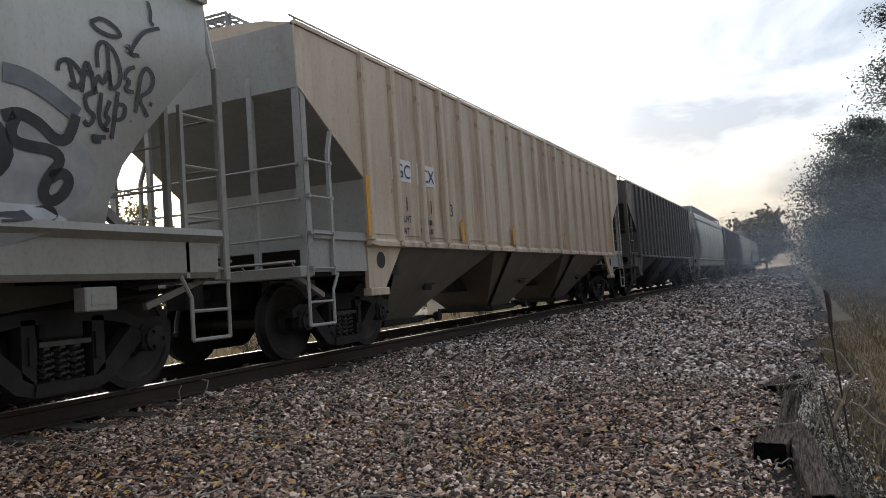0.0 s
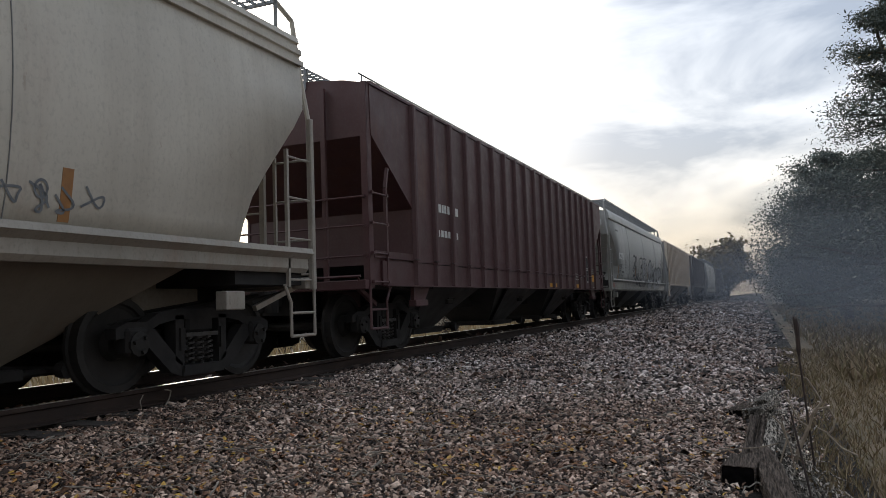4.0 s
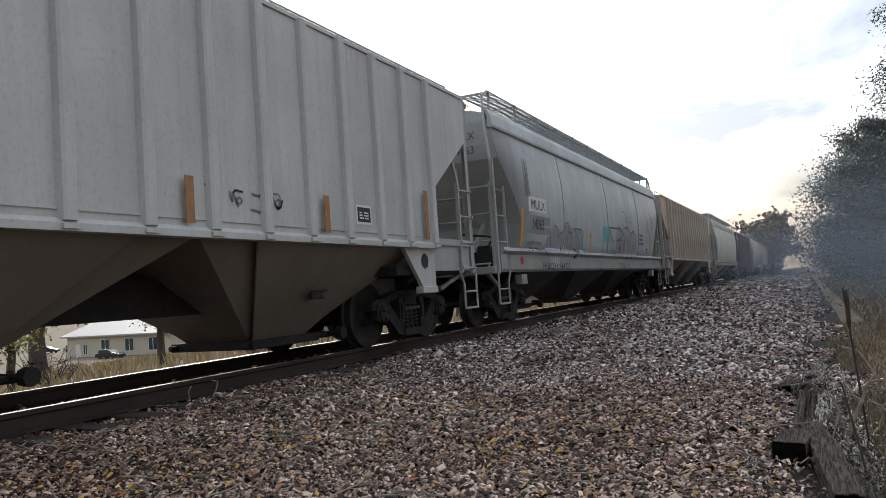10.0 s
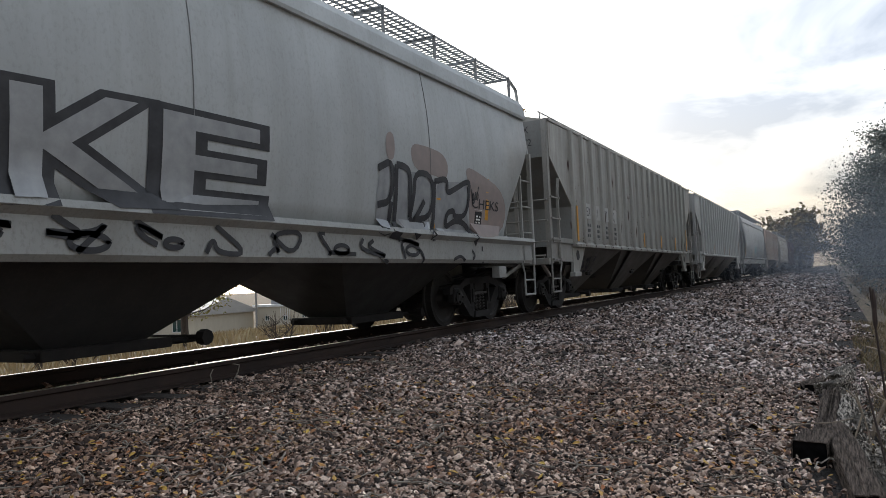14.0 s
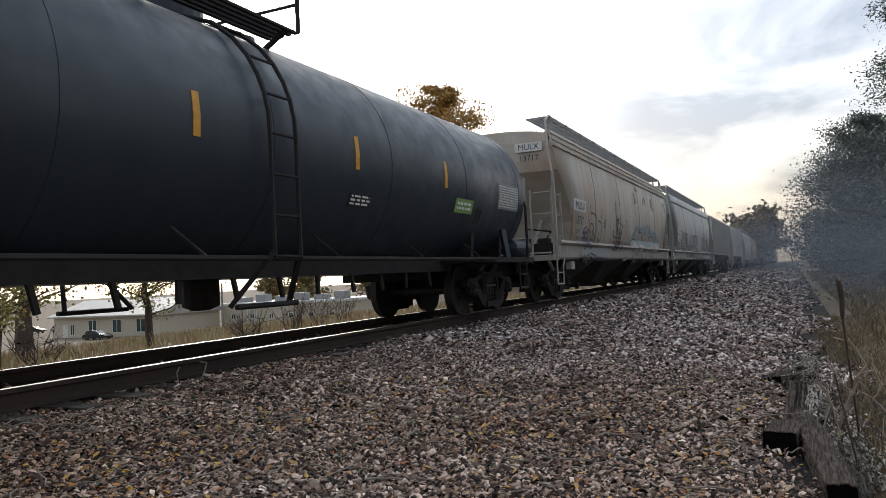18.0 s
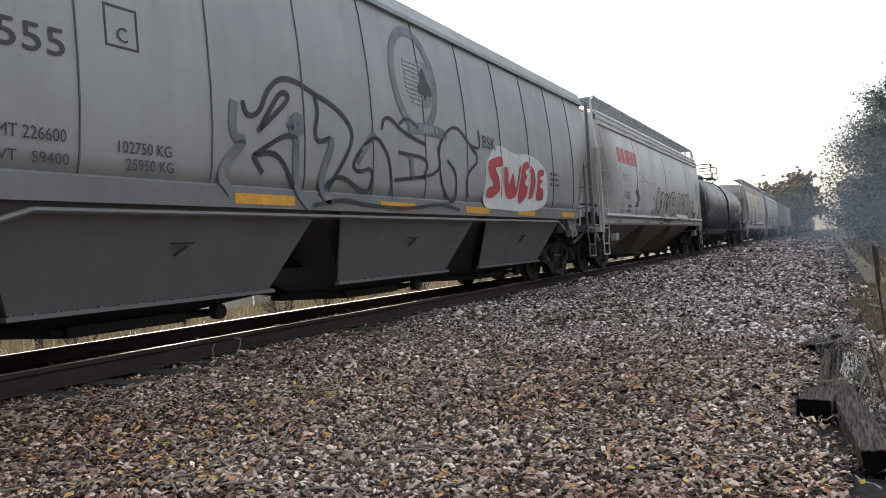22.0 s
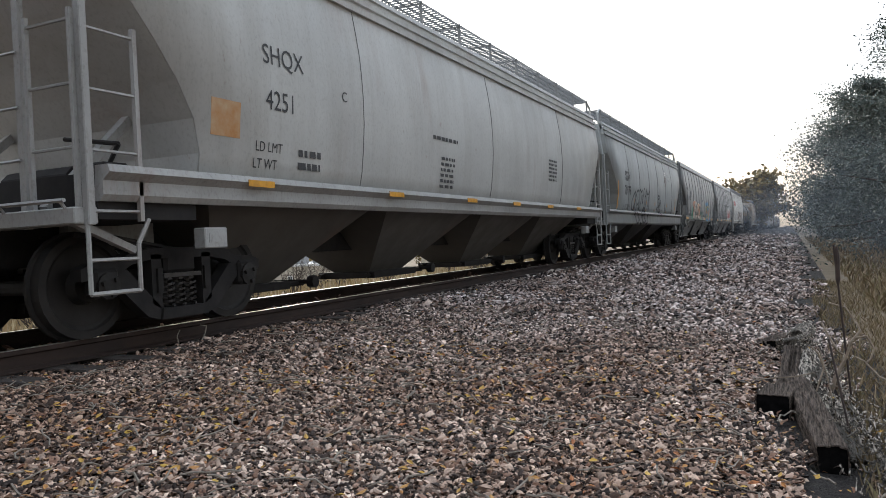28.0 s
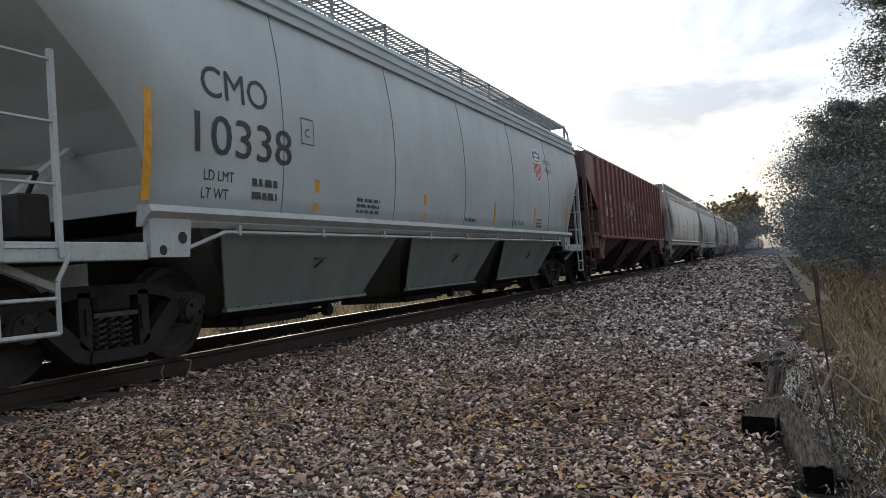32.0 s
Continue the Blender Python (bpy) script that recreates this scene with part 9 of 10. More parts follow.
def scatter_stones(name, pts, sizes, material, label, seed):
    """Crushed stone: each chip a skewed, ridged wedge, open below where it sits in the bed."""
    rnd = np.random.RandomState(seed)
    n = len(pts)
    base = np.array([(-1, -1, -0.5), (1, -1, -0.5), (1, 1, -0.5), (-1, 1, -0.5), (-0.45, 0.1, 0.7), (0.5, -0.1, 0.7), (0.3, 0.5, 0.55)])
    v = base[None] * rnd.uniform(0.55, 1.2, (n, 7, 1)) + rnd.uniform(-0.2, 0.2, (n, 7, 3))
    v = v * rnd.uniform((0.7, 0.5, 0.45), (1.7, 1.0, 0.95), (n, 1, 3)) * np.asarray(sizes)[:, None, None]
    ang = np.stack([rnd.uniform(0, 6.283, n), rnd.uniform(-0.85, 0.85, n), rnd.uniform(-0.85, 0.85, n)], 1)
    (ca, cb, cc), (sa, sb, sc) = np.cos(ang).T, np.sin(ang).T
    x, y, z = v[..., 0], v[..., 1], v[..., 2]
    x, z = x * cc[:, None] + z * sc[:, None], z * cc[:, None] - x * sc[:, None]
    y, z = y * cb[:, None] - z * sb[:, None], y * sb[:, None] + z * cb[:, None]
    x, y = x * ca[:, None] - y * sa[:, None], x * sa[:, None] + y * ca[:, None]
    verts = np.stack([x, y, z], 2) + np.asarray(pts)[:, None, :]
    f = np.array([(0, 1, 5), (0, 5, 4), (1, 2, 5), (2, 6, 5), (2, 3, 6), (3, 4, 6), (3, 0, 4), (4, 5, 6)])
    faces = (f[None] + 7 * np.arange(n)[:, None, None]).reshape(-1, 3)
    me = bpy.data.meshes.new(name)
    me.vertices.add(n * 7)
    me.vertices.foreach_set("co", verts.ravel())
    me.loops.add(len(faces) * 3)
    me.loops.foreach_set("vertex_index", faces.ravel())
    me.polygons.add(len(faces))
    me.polygons.foreach_set("loop_start", np.arange(0, len(faces) * 3, 3))
    me.update(calc_edges=True)
    me.materials.append(material)
    return tagged(new(name, me), label, "gravel", kind="stuff")


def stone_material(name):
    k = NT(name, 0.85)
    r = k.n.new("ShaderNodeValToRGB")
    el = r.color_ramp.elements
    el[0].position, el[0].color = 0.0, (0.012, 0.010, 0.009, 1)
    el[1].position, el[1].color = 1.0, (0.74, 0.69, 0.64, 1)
    # random tones, spread wider to put bright tops and dark gaps into the colour
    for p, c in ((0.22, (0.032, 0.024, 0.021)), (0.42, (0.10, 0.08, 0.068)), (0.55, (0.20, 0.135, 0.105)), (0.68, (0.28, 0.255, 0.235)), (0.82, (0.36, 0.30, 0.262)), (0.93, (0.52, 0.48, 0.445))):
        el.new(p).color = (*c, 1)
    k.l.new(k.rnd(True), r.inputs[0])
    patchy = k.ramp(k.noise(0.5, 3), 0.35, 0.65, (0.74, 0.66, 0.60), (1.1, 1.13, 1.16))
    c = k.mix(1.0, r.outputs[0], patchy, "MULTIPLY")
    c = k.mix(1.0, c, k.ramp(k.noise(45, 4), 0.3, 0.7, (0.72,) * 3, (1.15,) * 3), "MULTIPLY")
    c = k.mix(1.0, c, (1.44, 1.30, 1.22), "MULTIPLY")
    # browner near for leaf litter; bluer and paler far off, haze put into colour
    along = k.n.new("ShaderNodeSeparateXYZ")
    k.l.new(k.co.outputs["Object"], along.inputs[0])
    litter_to_haze = k.n.new("ShaderNodeMapRange")
    litter_to_haze.inputs["From Min"].default_value, litter_to_haze.inputs["From Max"].default_value = 4.0, 11.0
    k.l.new(along.outputs["Y"], litter_to_haze.inputs[0])
    c = k.mix(1.0, c, k.ramp(litter_to_haze.outputs[0], 0.0, 1.0, (1.06, 0.96, 0.87), (1.0, 1.06, 1.14)), "MULTIPLY")
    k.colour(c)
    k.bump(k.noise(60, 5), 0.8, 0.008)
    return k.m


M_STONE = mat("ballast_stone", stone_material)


def build_ballast():
    rnd = np.random.RandomState(5)
    pts, sizes = [], []

    def field(x0, x1, y0, y1, per, smin, smax, behind=False):
        n = int((x1 - x0) * (y1 - y0) * per)
        x, y = rnd.uniform(x0, x1, n), rnd.uniform(y0, y1, n)
        edge = 6.45 + 0.25 * np.sin(y * 0.9) + 0.2 * np.sin(y * 2.3) + rnd.uniform(-0.4, 0.3, n)
        ok = ((x > 6.1 - 1.9 * y) != behind) & (x < edge) & ((x < 0.66) | (x > 0.86)) & ~((x > 6.36) & (x < 6.64) & (y > 3.55) & (y < 4.06))
        x, y = x[ok], y[ok]
        s = rnd.uniform(smin, smax, len(x)) * np.where(rnd.rand(len(x)) < 0.07, 1.5, 1.0)
        z = np.interp(x, [-6, -3.4, -1.5, 1.5, 4.0, 6.2, 7.2], [-1.2, -0.75, -0.2, -0.2, -0.36, -0.47, -0.55]) + rnd.uniform(-0.9, 1.25, len(x)) * s + 0.012 * np.sin(x * 3.1 + y * 1.7)
        pts.append(np.stack([x, y, z], 1))
        sizes.append(s)
    field(0.86, 7.0, 1.0, 5.0, 4700, 0.0072, 0.0165)
    field(0.86, 7.0, -6.0, 3.0, 520, 0.016, 0.032, True)
    field(0.86, 7.0, 5.0, 9.0, 2900, 0.009, 0.0205)
    field(0.86, 7.0, 9.0, 16, 1200, 0.0145, 0.029)
    field(0.86, 7.0, 16, 40, 330, 0.022, 0.045)
    field(0.86, 7.0, 40, 100, 45, 0.05, 0.095)
    field(-3.2, 0.66, 1.5, 14, 300, 0.018, 0.036)
    field(-3.2, 0.66, 14, 40, 60, 0.035, 0.06)
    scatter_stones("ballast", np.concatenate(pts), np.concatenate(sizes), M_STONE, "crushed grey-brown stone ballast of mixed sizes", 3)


build_ballast()


def leaf_mesh(bm, m, s, r):
    pts = [(0, -1, 0), (0.45, -0.45, 0.12), (0.6, 0.1, 0.16), (0.3, 0.6, 0.08), (0, 1, 0), (-0.3, 0.6, 0.1), (-0.6, 0.1, 0.18), (-0.45, -0.45, 0.1)]
    c = bm.verts.new(m @ Vector((0, 0, 0)))
    vs = [bm.verts.new(m @ Vector((a * s * 0.8, b * s, h * s * r))) for a, b, h in pts]
    for k in range(8):
        bm.faces.new((c, vs[k], vs[(k + 1) % 8]))


def build_litter():
    r = random.Random(11)
    k = NT("fallen_leaf", 0.6)
    rr = k.n.new("ShaderNodeValToRGB")
    el = rr.color_ramp.elements
    el[0].position, el[0].color = 0.0, (0.62, 0.40, 0.06, 1)
    el[1].position, el[1].color = 1.0, (0.20, 0.07, 0.03, 1)
    el.new(0.35).color = (0.52, 0.26, 0.07, 1)
    el.new(0.55).color = (0.42, 0.14, 0.04, 1)
    el.new(0.75).color = (0.34, 0.22, 0.11, 1)
    k.l.new(k.rnd(True), rr.inputs[0])
    k.colour(k.mix(1.0, rr.outputs[0], k.ramp(k.noise(60, 4), 0.3, 0.7, (0.7,) * 3, (1.1,) * 3), "MULTIPLY"))
    bm = bmesh.new()
    spots = [(r.uniform(2.6, 6.2), r.uniform(1.6, 6.5)) for _ in range(90)]
    n = 0
    while n < 2500:
        if r.random() < 0.6:
            a, b = r.choice(spots)
            x, y = a + r.gauss(0, 0.22), b + r.gauss(0, 0.22)
        else:
            x, y = r.uniform(1.2, 6.6), 1.5 + 12 * r.random() ** 1.8
        if x < 6.4 - 1.9 * y:
            continue
        m = Matrix.Translation((x, y, ground_z(x, y) + 0.036)) @ Euler((r.uniform(-0.5, 0.5), r.uniform(-0.5, 0.5), r.uniform(0, 6.28))).to_matrix().to_4x4()
        leaf_mesh(bm, m, r.uniform(0.010, 0.031), r.choice((-1, 1, 1.6)))
        n += 1
    tagged(part("fallen_leaves", bm, k.m), "yellow, orange and brown fallen leaves on the ballast", "leaves", kind="stuff")
    twig = simple("bleached_twig", (0.34, 0.30, 0.25), (0.16, 0.13, 0.1), 20, 0.9)
    bm = bmesh.new()
    for _ in range(650):
        x, y = r.uniform(1.3, 6.6), 1.6 + 9 * r.random() ** 1.5
        if x < 6.4 - 1.9 * y:
            continue
        a, ln = r.uniform(0, 6.28), r.uniform(0.08, 0.34)
        p = Vector((x, y, ground_z(x, y) + 0.035))
        pts = [p]
        for _k in range(4):
            a += r.uniform(-0.5, 0.5)
            p = p + Vector((math.cos(a), math.sin(a), 0)) * ln / 4
            p.z = ground_z(p.x, p.y) + r.uniform(0.025, 0.055)
            pts.append(p.copy())
        pipe(bm, pts, r.uniform(0.0025, 0.006), 5)
    tagged(part("twigs", bm, twig), "bleached broken twigs lying on the ballast", "twigs", kind="stuff")
    # bent wire standing against the rail
    bm = bmesh.new()
    w = [(0.86, 5.86, -0.03), (0.88, 5.93, -0.05), (0.92, 5.86, -0.12), (0.98, 5.72, -0.2), (1.05, 5.6, -0.22)]
    pipe(bm, w, 0.007, 6)
    pipe(bm, [(0.86, 5.58, -0.05), (0.88, 5.52, -0.1), (0.9, 5.52, -0.19)], 0.006, 6)
    tagged(part("bent_wire", bm, twig), "pale bent wire sticking up beside the rail", "wire")


build_litter()

# ---- ties under the rails, and the heap of old ties at the edge ----


def build_ties():
    me = painted("tie", M_TIE, lambda bm: box(bm, -1.3, 1.3, -0.115, 0.115, -0.36, -0.178, 0.012))
    deck = empty("track_bed")
    tagged(deck, "creosoted wooden ties half buried in ballast", "ties", kind="structure")
    for k in range(110):
        mesh_part("tie", me, None, deck, m=pose(0, -2 + 0.52 * k, 0))


build_ties()
def tie_wood(name, pale, dark, lo, hi, rotten=0.54):
    """Weathered timber: fibres along y, dark cracks and blotches of rot."""
    def make(n):
        k = NT(n, 0.95)
        k.b.inputs["Specular IOR Level"].default_value = 0.15
        fibre = k.ramp(k.noise(14.0, 5, (7, 0.35, 7), 0.65), lo, hi)
        c = k.mix(fibre, dark, pale)
        rot = k.ramp(k.noise(3.0, 4, (1.5, 0.6, 1.5), 0.5, 3.0), rotten, rotten + 0.08)
        c = k.mix(rot, c, tuple(v * 0.22 for v in pale))
        k.colour(c)
        k.bump(k.noise(14.0, 7, (7, 0.4, 7), 0.7), 1.0, 0.03)
        return k.m
    return mat(name, make)


def tar_black(n):
    k = NT(n, 0.95)
    k.b.inputs["Specular IOR Level"].default_value = 0.05
    k.colour(k.mix(k.ramp(k.noise(20, 4), 0.4, 0.7), (0.003, 0.003, 0.003), (0.010, 0.009, 0.009)))
    return k.m


M_OLDTIE = tie_wood("weathered_tie", (0.20, 0.155, 0.125), (0.03, 0.023, 0.019), 0.38, 0.64, 0.60)
M_ROT = tie_wood("rotten_wood", (0.62, 0.55, 0.47), (0.022, 0.018, 0.015), 0.44, 0.56)
M_TAR = mat("tarred_end", tar_black)


def old_tie(p, q, w, h, material, label, seed, rough=0.012, taper=0.0, dark_end=True):
    """A worn timber from p to q: cracked lengthwise, with ragged far end and a black hollow sawn end."""
    r = random.Random(seed)
    p, q = Vector(p), Vector(q)
    d = (q - p).normalized()
    side = d.cross(Vector((0, 0, 1))).normalized()
    up = side.cross(d)
    n = 26
    per = 9
    edge = [(-0.5 + k / per, -0.5) for k in range(per)] + [(0.5, -0.5 + k / per) for k in range(per)] + [(0.5 - k / per, 0.5) for k in range(per)] + [(-0.5, 0.5 - k / per) for k in range(per)]
    m = len(edge)
    # cracks: some of the lines along the timber lie deep, others stand proud
    depth = [(-2.4 if r.random() < 0.22 else r.uniform(-0.6, 0.9)) * rough for _ in range(m)]
    phase = [r.uniform(0, 6.28) for _ in range(m)]
    bm = bmesh.new()
    rows = []
    for i in range(n + 1):
        f = i / n
        c = p.lerp(q, f)
        row = []
        for k, (a, b) in enumerate(edge):
            rad = max(abs(a), abs(b)) * 2
            o = depth[k] * (0.65 + 0.5 * math.sin(phase[k] + 5 * f)) + r.uniform(-0.35, 0.35) * rough
            corner = 0.94 if abs(abs(a) - abs(b)) < 0.06 else 1.0
            sx, sz = (1 - taper * f) * corner, (1 - 0.6 * taper * f) * corner
            out = Vector((a, b)).normalized() * o
            end = r.uniform(-0.5, 1.0) * 0.12 if i == n else 0
            row.append(bm.verts.new(c + side * (a * w * sx + out.x) + up * (b * h * sz + out.y) + d * end))
        rows.append(row)
    for a, b in zip(rows, rows[1:]):
        for k in range(m):
            bm.faces.new((a[k], a[(k + 1) % m], b[(k + 1) % m], b[k]))
    # the near end is hollowed, so a rim of wood stands round it
    c0 = sum((v.co for v in rows[0]), Vector()) / m
    inner = [bm.verts.new(c0 + (v.co - c0) * 0.93) for v in rows[0]]
    deep = [bm.verts.new(c0 + (v.co - c0) * 0.92 + d * 0.03) for v in rows[0]]
    for k in range(m):
        j = (k + 1) % m
        bm.faces.new((rows[0][j], rows[0][k], inner[k], inner[j]))
        bm.faces.new((inner[j], inner[k], deep[k], deep[j]))
    floor_ = [v.co.copy() for v in deep]
    bm.faces.new(deep[::-1])
    bm.faces.new(rows[-1])
    bmesh.ops.recalc_face_normals(bm, faces=bm.faces)
    ob = tagged(part("railway_tie", bm, material), label, "timber", "old ties heaped at the ballast edge")
    if dark_end:
        bm = bmesh.new()
        f = bm.faces.new([bm.verts.new(v - d * 0.022) for v in floor_])
        r2 = bmesh.ops.extrude_face_region(bm, geom=[f])
        bmesh.ops.translate(bm, vec=d * 0.020, verts=[v for v in r2["geom"] if isinstance(v, bmesh.types.BMVert)])
        bmesh.ops.recalc_face_normals(bm, faces=bm.faces)
        part("sawn_end", bm, M_TAR, ob, "black tarred end grain")
    return ob


old_tie((6.20, 5.05, -0.43), (6.24, 5.42, -0.44), 0.205, 0.165, M_OLDTIE, "stub of brown tie with a black sawn end", 1, 0.004)
old_tie((6.27, 5.45, -0.435), (6.32, 7.25, -0.41), 0.12, 0.12, M_OLDTIE, "narrow rotted core of an old tie", 9, 0.014, 0.0, False)
old_tie((6.49, 4.05, -0.485), (6.34, 5.72, -0.47), 0.14, 0.21, M_OLDTIE, "split tie with deep cracks and a black end", 2, 0.011)
old_tie((6.655, 4.2, -0.54), (6.50, 5.85, -0.52), 0.14, 0.12, M_ROT, "bleached rotten half of a split tie", 7, 0.026, 0.3, False)
old_tie((6.545, 4.3, -0.45), (6.43, 5.4, -0.43), 0.045, 0.05, M_ROT, "pale sliver split from a tie", 10, 0.008, 0.3, False)
old_tie((6.42, 5.95, -0.48), (6.46, 7.2, -0.45), 0.15, 0.12, M_ROT, "crumbling tie half sunk in the grass", 3, 0.034, 0.3, False)
old_tie((6.10, 7.72, -0.45), (6.20, 8.1, -0.44), 0.16, 0.13, M_OLDTIE, "short dark stub of an old tie", 4, 0.016)
old_tie((6.24, 7.5, -0.40), (6.42, 7.75, -0.38), 0.14, 0.10, M_ROT, "loose pale chunk of rotten tie", 8, 0.02, 0.2, False)
old_tie((6.36, 8.3, -0.44), (6.46, 9.1, -0.44), 0.15, 0.14, M_ROT, "bleached rotten tie further along", 6, 0.024, 0.0, False)


def build_splinters():
    r = random.Random(23)
    bm = bmesh.new()
    for _ in range(900):
        y = r.uniform(3.7, 8.8)
        x = 6.70 - 0.075 * (y - 4)
        p = Vector((x + r.gauss(0, 0.085), y, -0.49 + abs(r.gauss(0, 0.06))))
        d = Vector((r.gauss(-0.12, 0.3), r.choice((-1, 1)), r.gauss(0.05, 0.28))).normalized() * r.uniform(0.03, 0.15)
        beam(bm, p, p + d, r.uniform(0.003, 0.013), r.uniform(0.003, 0.008))
    tagged(part("splinters", bm, M_ROT), "pale splinters of rotten wood", "splinters", kind="stuff")
    # white roots and the dead stalk
    dead = simple("dead_branch", (0.42, 0.34, 0.25), (0.17, 0.13, 0.10), 12, 0.9)
    stem = empty("dead_branch")
    tagged(stem, "bleached dead branch lying in the grass", "branch")
    for pts, r0 in (
            ([(6.53, 5.7, -0.52), (6.57, 5.7, -0.37), (6.61, 5.71, -0.29), (6.65, 5.7, -0.2)], 0.021),
            ([(6.65, 5.7, -0.2), (6.68, 5.68, -0.1), (6.74, 5.7, -0.03)], 0.014),
            ([(6.65, 5.7, -0.2), (6.6, 5.7, -0.17), (6.55, 5.74, -0.07), (6.51, 5.78, 0.01)], 0.009),
            ([(6.69, 5.69, -0.08), (6.77, 5.66, -0.06), (6.81, 5.66, -0.14), (6.79, 5.66, -0.21), (6.76, 5.66, -0.24), (6.83, 5.62, -0.32), (6.92, 5.6, -0.36)], 0.010),
            ([(6.74, 5.7, -0.03), (6.71, 5.74, 0.03), (6.66, 5.76, 0.12), (6.56, 5.8, 0.15)], 0.008),
            ([(6.76, 5.66, -0.23), (6.7, 5.68, -0.2)], 0.006),
            ([(6.09, 5.46, -0.335), (6.2, 5.52, -0.33), (6.32, 5.5, -0.315), (6.45, 5.54, -0.29)], 0.0055),
            ([(6.47, 5.1, -0.06), (6.51, 5.1, -0.23), (6.55, 5.08, -0.46)], 0.006),
            ([(6.44, 5.3, -0.4), (6.5, 5.32, -0.22), (6.47, 5.3, -0.12), (6.43, 5.3, -0.08)], 0.008),
    ):
        bm = bmesh.new()
        r0 *= 0.68
        pipe(bm, pts, r0, 7)
        for c in pts[1:-1]:
            bmesh.ops.create_icosphere(bm, subdivisions=1, radius=r0 * 1.08, matrix=Matrix.Translation(c))
        part("stem", bm, dead, stem)
    stalk = simple("dry_stalk", (0.075, 0.05, 0.04), (0.03, 0.022, 0.02), 14, 0.9)
    for p, q, r0 in (((6.67, 5.7, -0.5), (6.6, 5.7, 0.55), 0.007), ((6.6, 4.7, -0.48), (6.52, 4.9, 0.02), 0.006)):
        bm = bmesh.new()
        pipe(bm, [p, Vector(p).lerp(Vector(q), 0.7), q], r0, 6)
        if q[2] > 0.3:
            a = Vector(p).lerp(Vector(q), 0.74)
            d = Vector(q) - a
            lathe(bm, [(0, 0.007), (0.04, 0.015), (0.2, 0.016), (0.26, 0.006)], 8, "z", Matrix.Translation(a))
        tagged(part("dead_stalk", bm, stalk), "dark dry weed stalk standing upright", "weed")


build_splinters()

# ---- grass and weeds ----


def blades(name, area, n, h, material, label, seed, lean=0.35, width=0.006, keep=None):
    rnd = np.random.RandomState(seed)
    x0, x1, y0, y1 = area
    vs, fs = [], []
    for _ in range(n):
        x, y = rnd.uniform(x0, x1), y0 + (y1 - y0) * rnd.rand() ** 1.5
        if keep and not keep(x, y, rnd):
            continue
        z = ground_z(x, y) - 0.02
        hh, a = h * rnd.uniform(0.4, 1.15), rnd.uniform(0, 6.283)
        lx, ly = lean * hh * rnd.randn(), lean * hh * rnd.randn()
        wx, wy = width * math.cos(a) * rnd.uniform(0.6, 1.5), width * math.sin(a)
        b = len(vs)
        vs += [(x - wx, y - wy, z), (x + wx, y + wy, z), (x - wx * 0.7 + lx * 0.4, y - wy * 0.7 + ly * 0.4, z + hh * 0.6), (x + wx * 0.7 + lx * 0.4, y + wy * 0.7 + ly * 0.4, z + hh * 0.6), (x + lx, y + ly, z + hh)]
        fs += [(b, b + 1, b + 3, b + 2), (b + 2, b + 3, b + 4)]
    me = bpy.data.meshes.new(name)
    me.from_pydata(vs, [], fs)
    me.materials.append(material)
    return tagged(new(name, me), label, "grass", kind="stuff")


def grass_material(name, a, b, c):
    def make(n):
        k = NT(n, 0.8)
        r = k.n.new("ShaderNodeValToRGB")
        el = r.color_ramp.elements
        el[0].color, el[1].color = (*a, 1), (*c, 1)
        el.new(0.5).color = (*b, 1)
        k.l.new(k.rnd(True), r.inputs[0])
        k.colour(r.outputs[0])
        k.b.inputs["Subsurface Weight"].default_value = 0.0
        return k.m
    return mat(name, make)


M_DRY = grass_material("dry_grass", (0.40, 0.29, 0.14), (0.28, 0.20, 0.10), (0.48, 0.40, 0.24))
M_DULL = grass_material("dull_grass", (0.17, 0.14, 0.06), (0.25, 0.175, 0.10), (0.115, 0.085, 0.05))
blades("verge_grass", (6.6, 11.0, 3.0, 18), 42000, 0.10, M_DULL, "low dull grass and weeds beside the ballast", 1, 0.6, 0.005, lambda x, y, r: x > 6.52 + 0.2 * math.sin(y * 0.9) + 0.15 * r.randn())
blades("verge_brush", (7.4, 15.0, 12, 80), 16000, 0.26, M_DULL, "brown brush along the tree line", 2, 0.5, 0.02)
blades("field_grass", (-14, -3.6, 2, 60), 26000, 0.55, M_DRY, "tall dry golden grass beyond the track", 3, 0.2, 0.012)
blades("far_grass", (-75, -14, 5, 95), 14000, 0.8, M_DRY, "dry field grass running down to the buildings", 4, 0.25, 0.05)

# ---- trees ----
M_BARK = simple("bark", (0.10, 0.075, 0.058), (0.04, 0.032, 0.027), 7, 0.95, 0, 0.8, 0.03, (4, 4, 0.6))


def leaf_material(name, a, b, c):
    def make(n):
        k = NT(n, 0.65)
        r = k.n.new("ShaderNodeValToRGB")
        el = r.color_ramp.elements
        el[0].color, el[1].color = (*a, 1), (*c, 1)
        el.new(0.5).color = (*b, 1)
        k.l.new(k.rnd(True), r.inputs[0])
        k.colour(r.outputs[0])
        return k.m
    return mat(name, make)


L_DARK = leaf_material("dark_needles", (0.055, 0.075, 0.062), (0.075, 0.095, 0.078), (0.105, 0.115, 0.09))
L_PINE = leaf_material("grey_green_needles", (0.09, 0.115, 0.105), (0.13, 0.155, 0.14), (0.24, 0.25, 0.22))
L_GOLD = leaf_material("golden_leaves", (0.42, 0.22, 0.05), (0.50, 0.32, 0.10), (0.32, 0.2, 0.07))
L_TURN = leaf_material("yellow_green_leaves", (0.30, 0.26, 0.07), (0.20, 0.21, 0.06), (0.38, 0.27, 0.08))
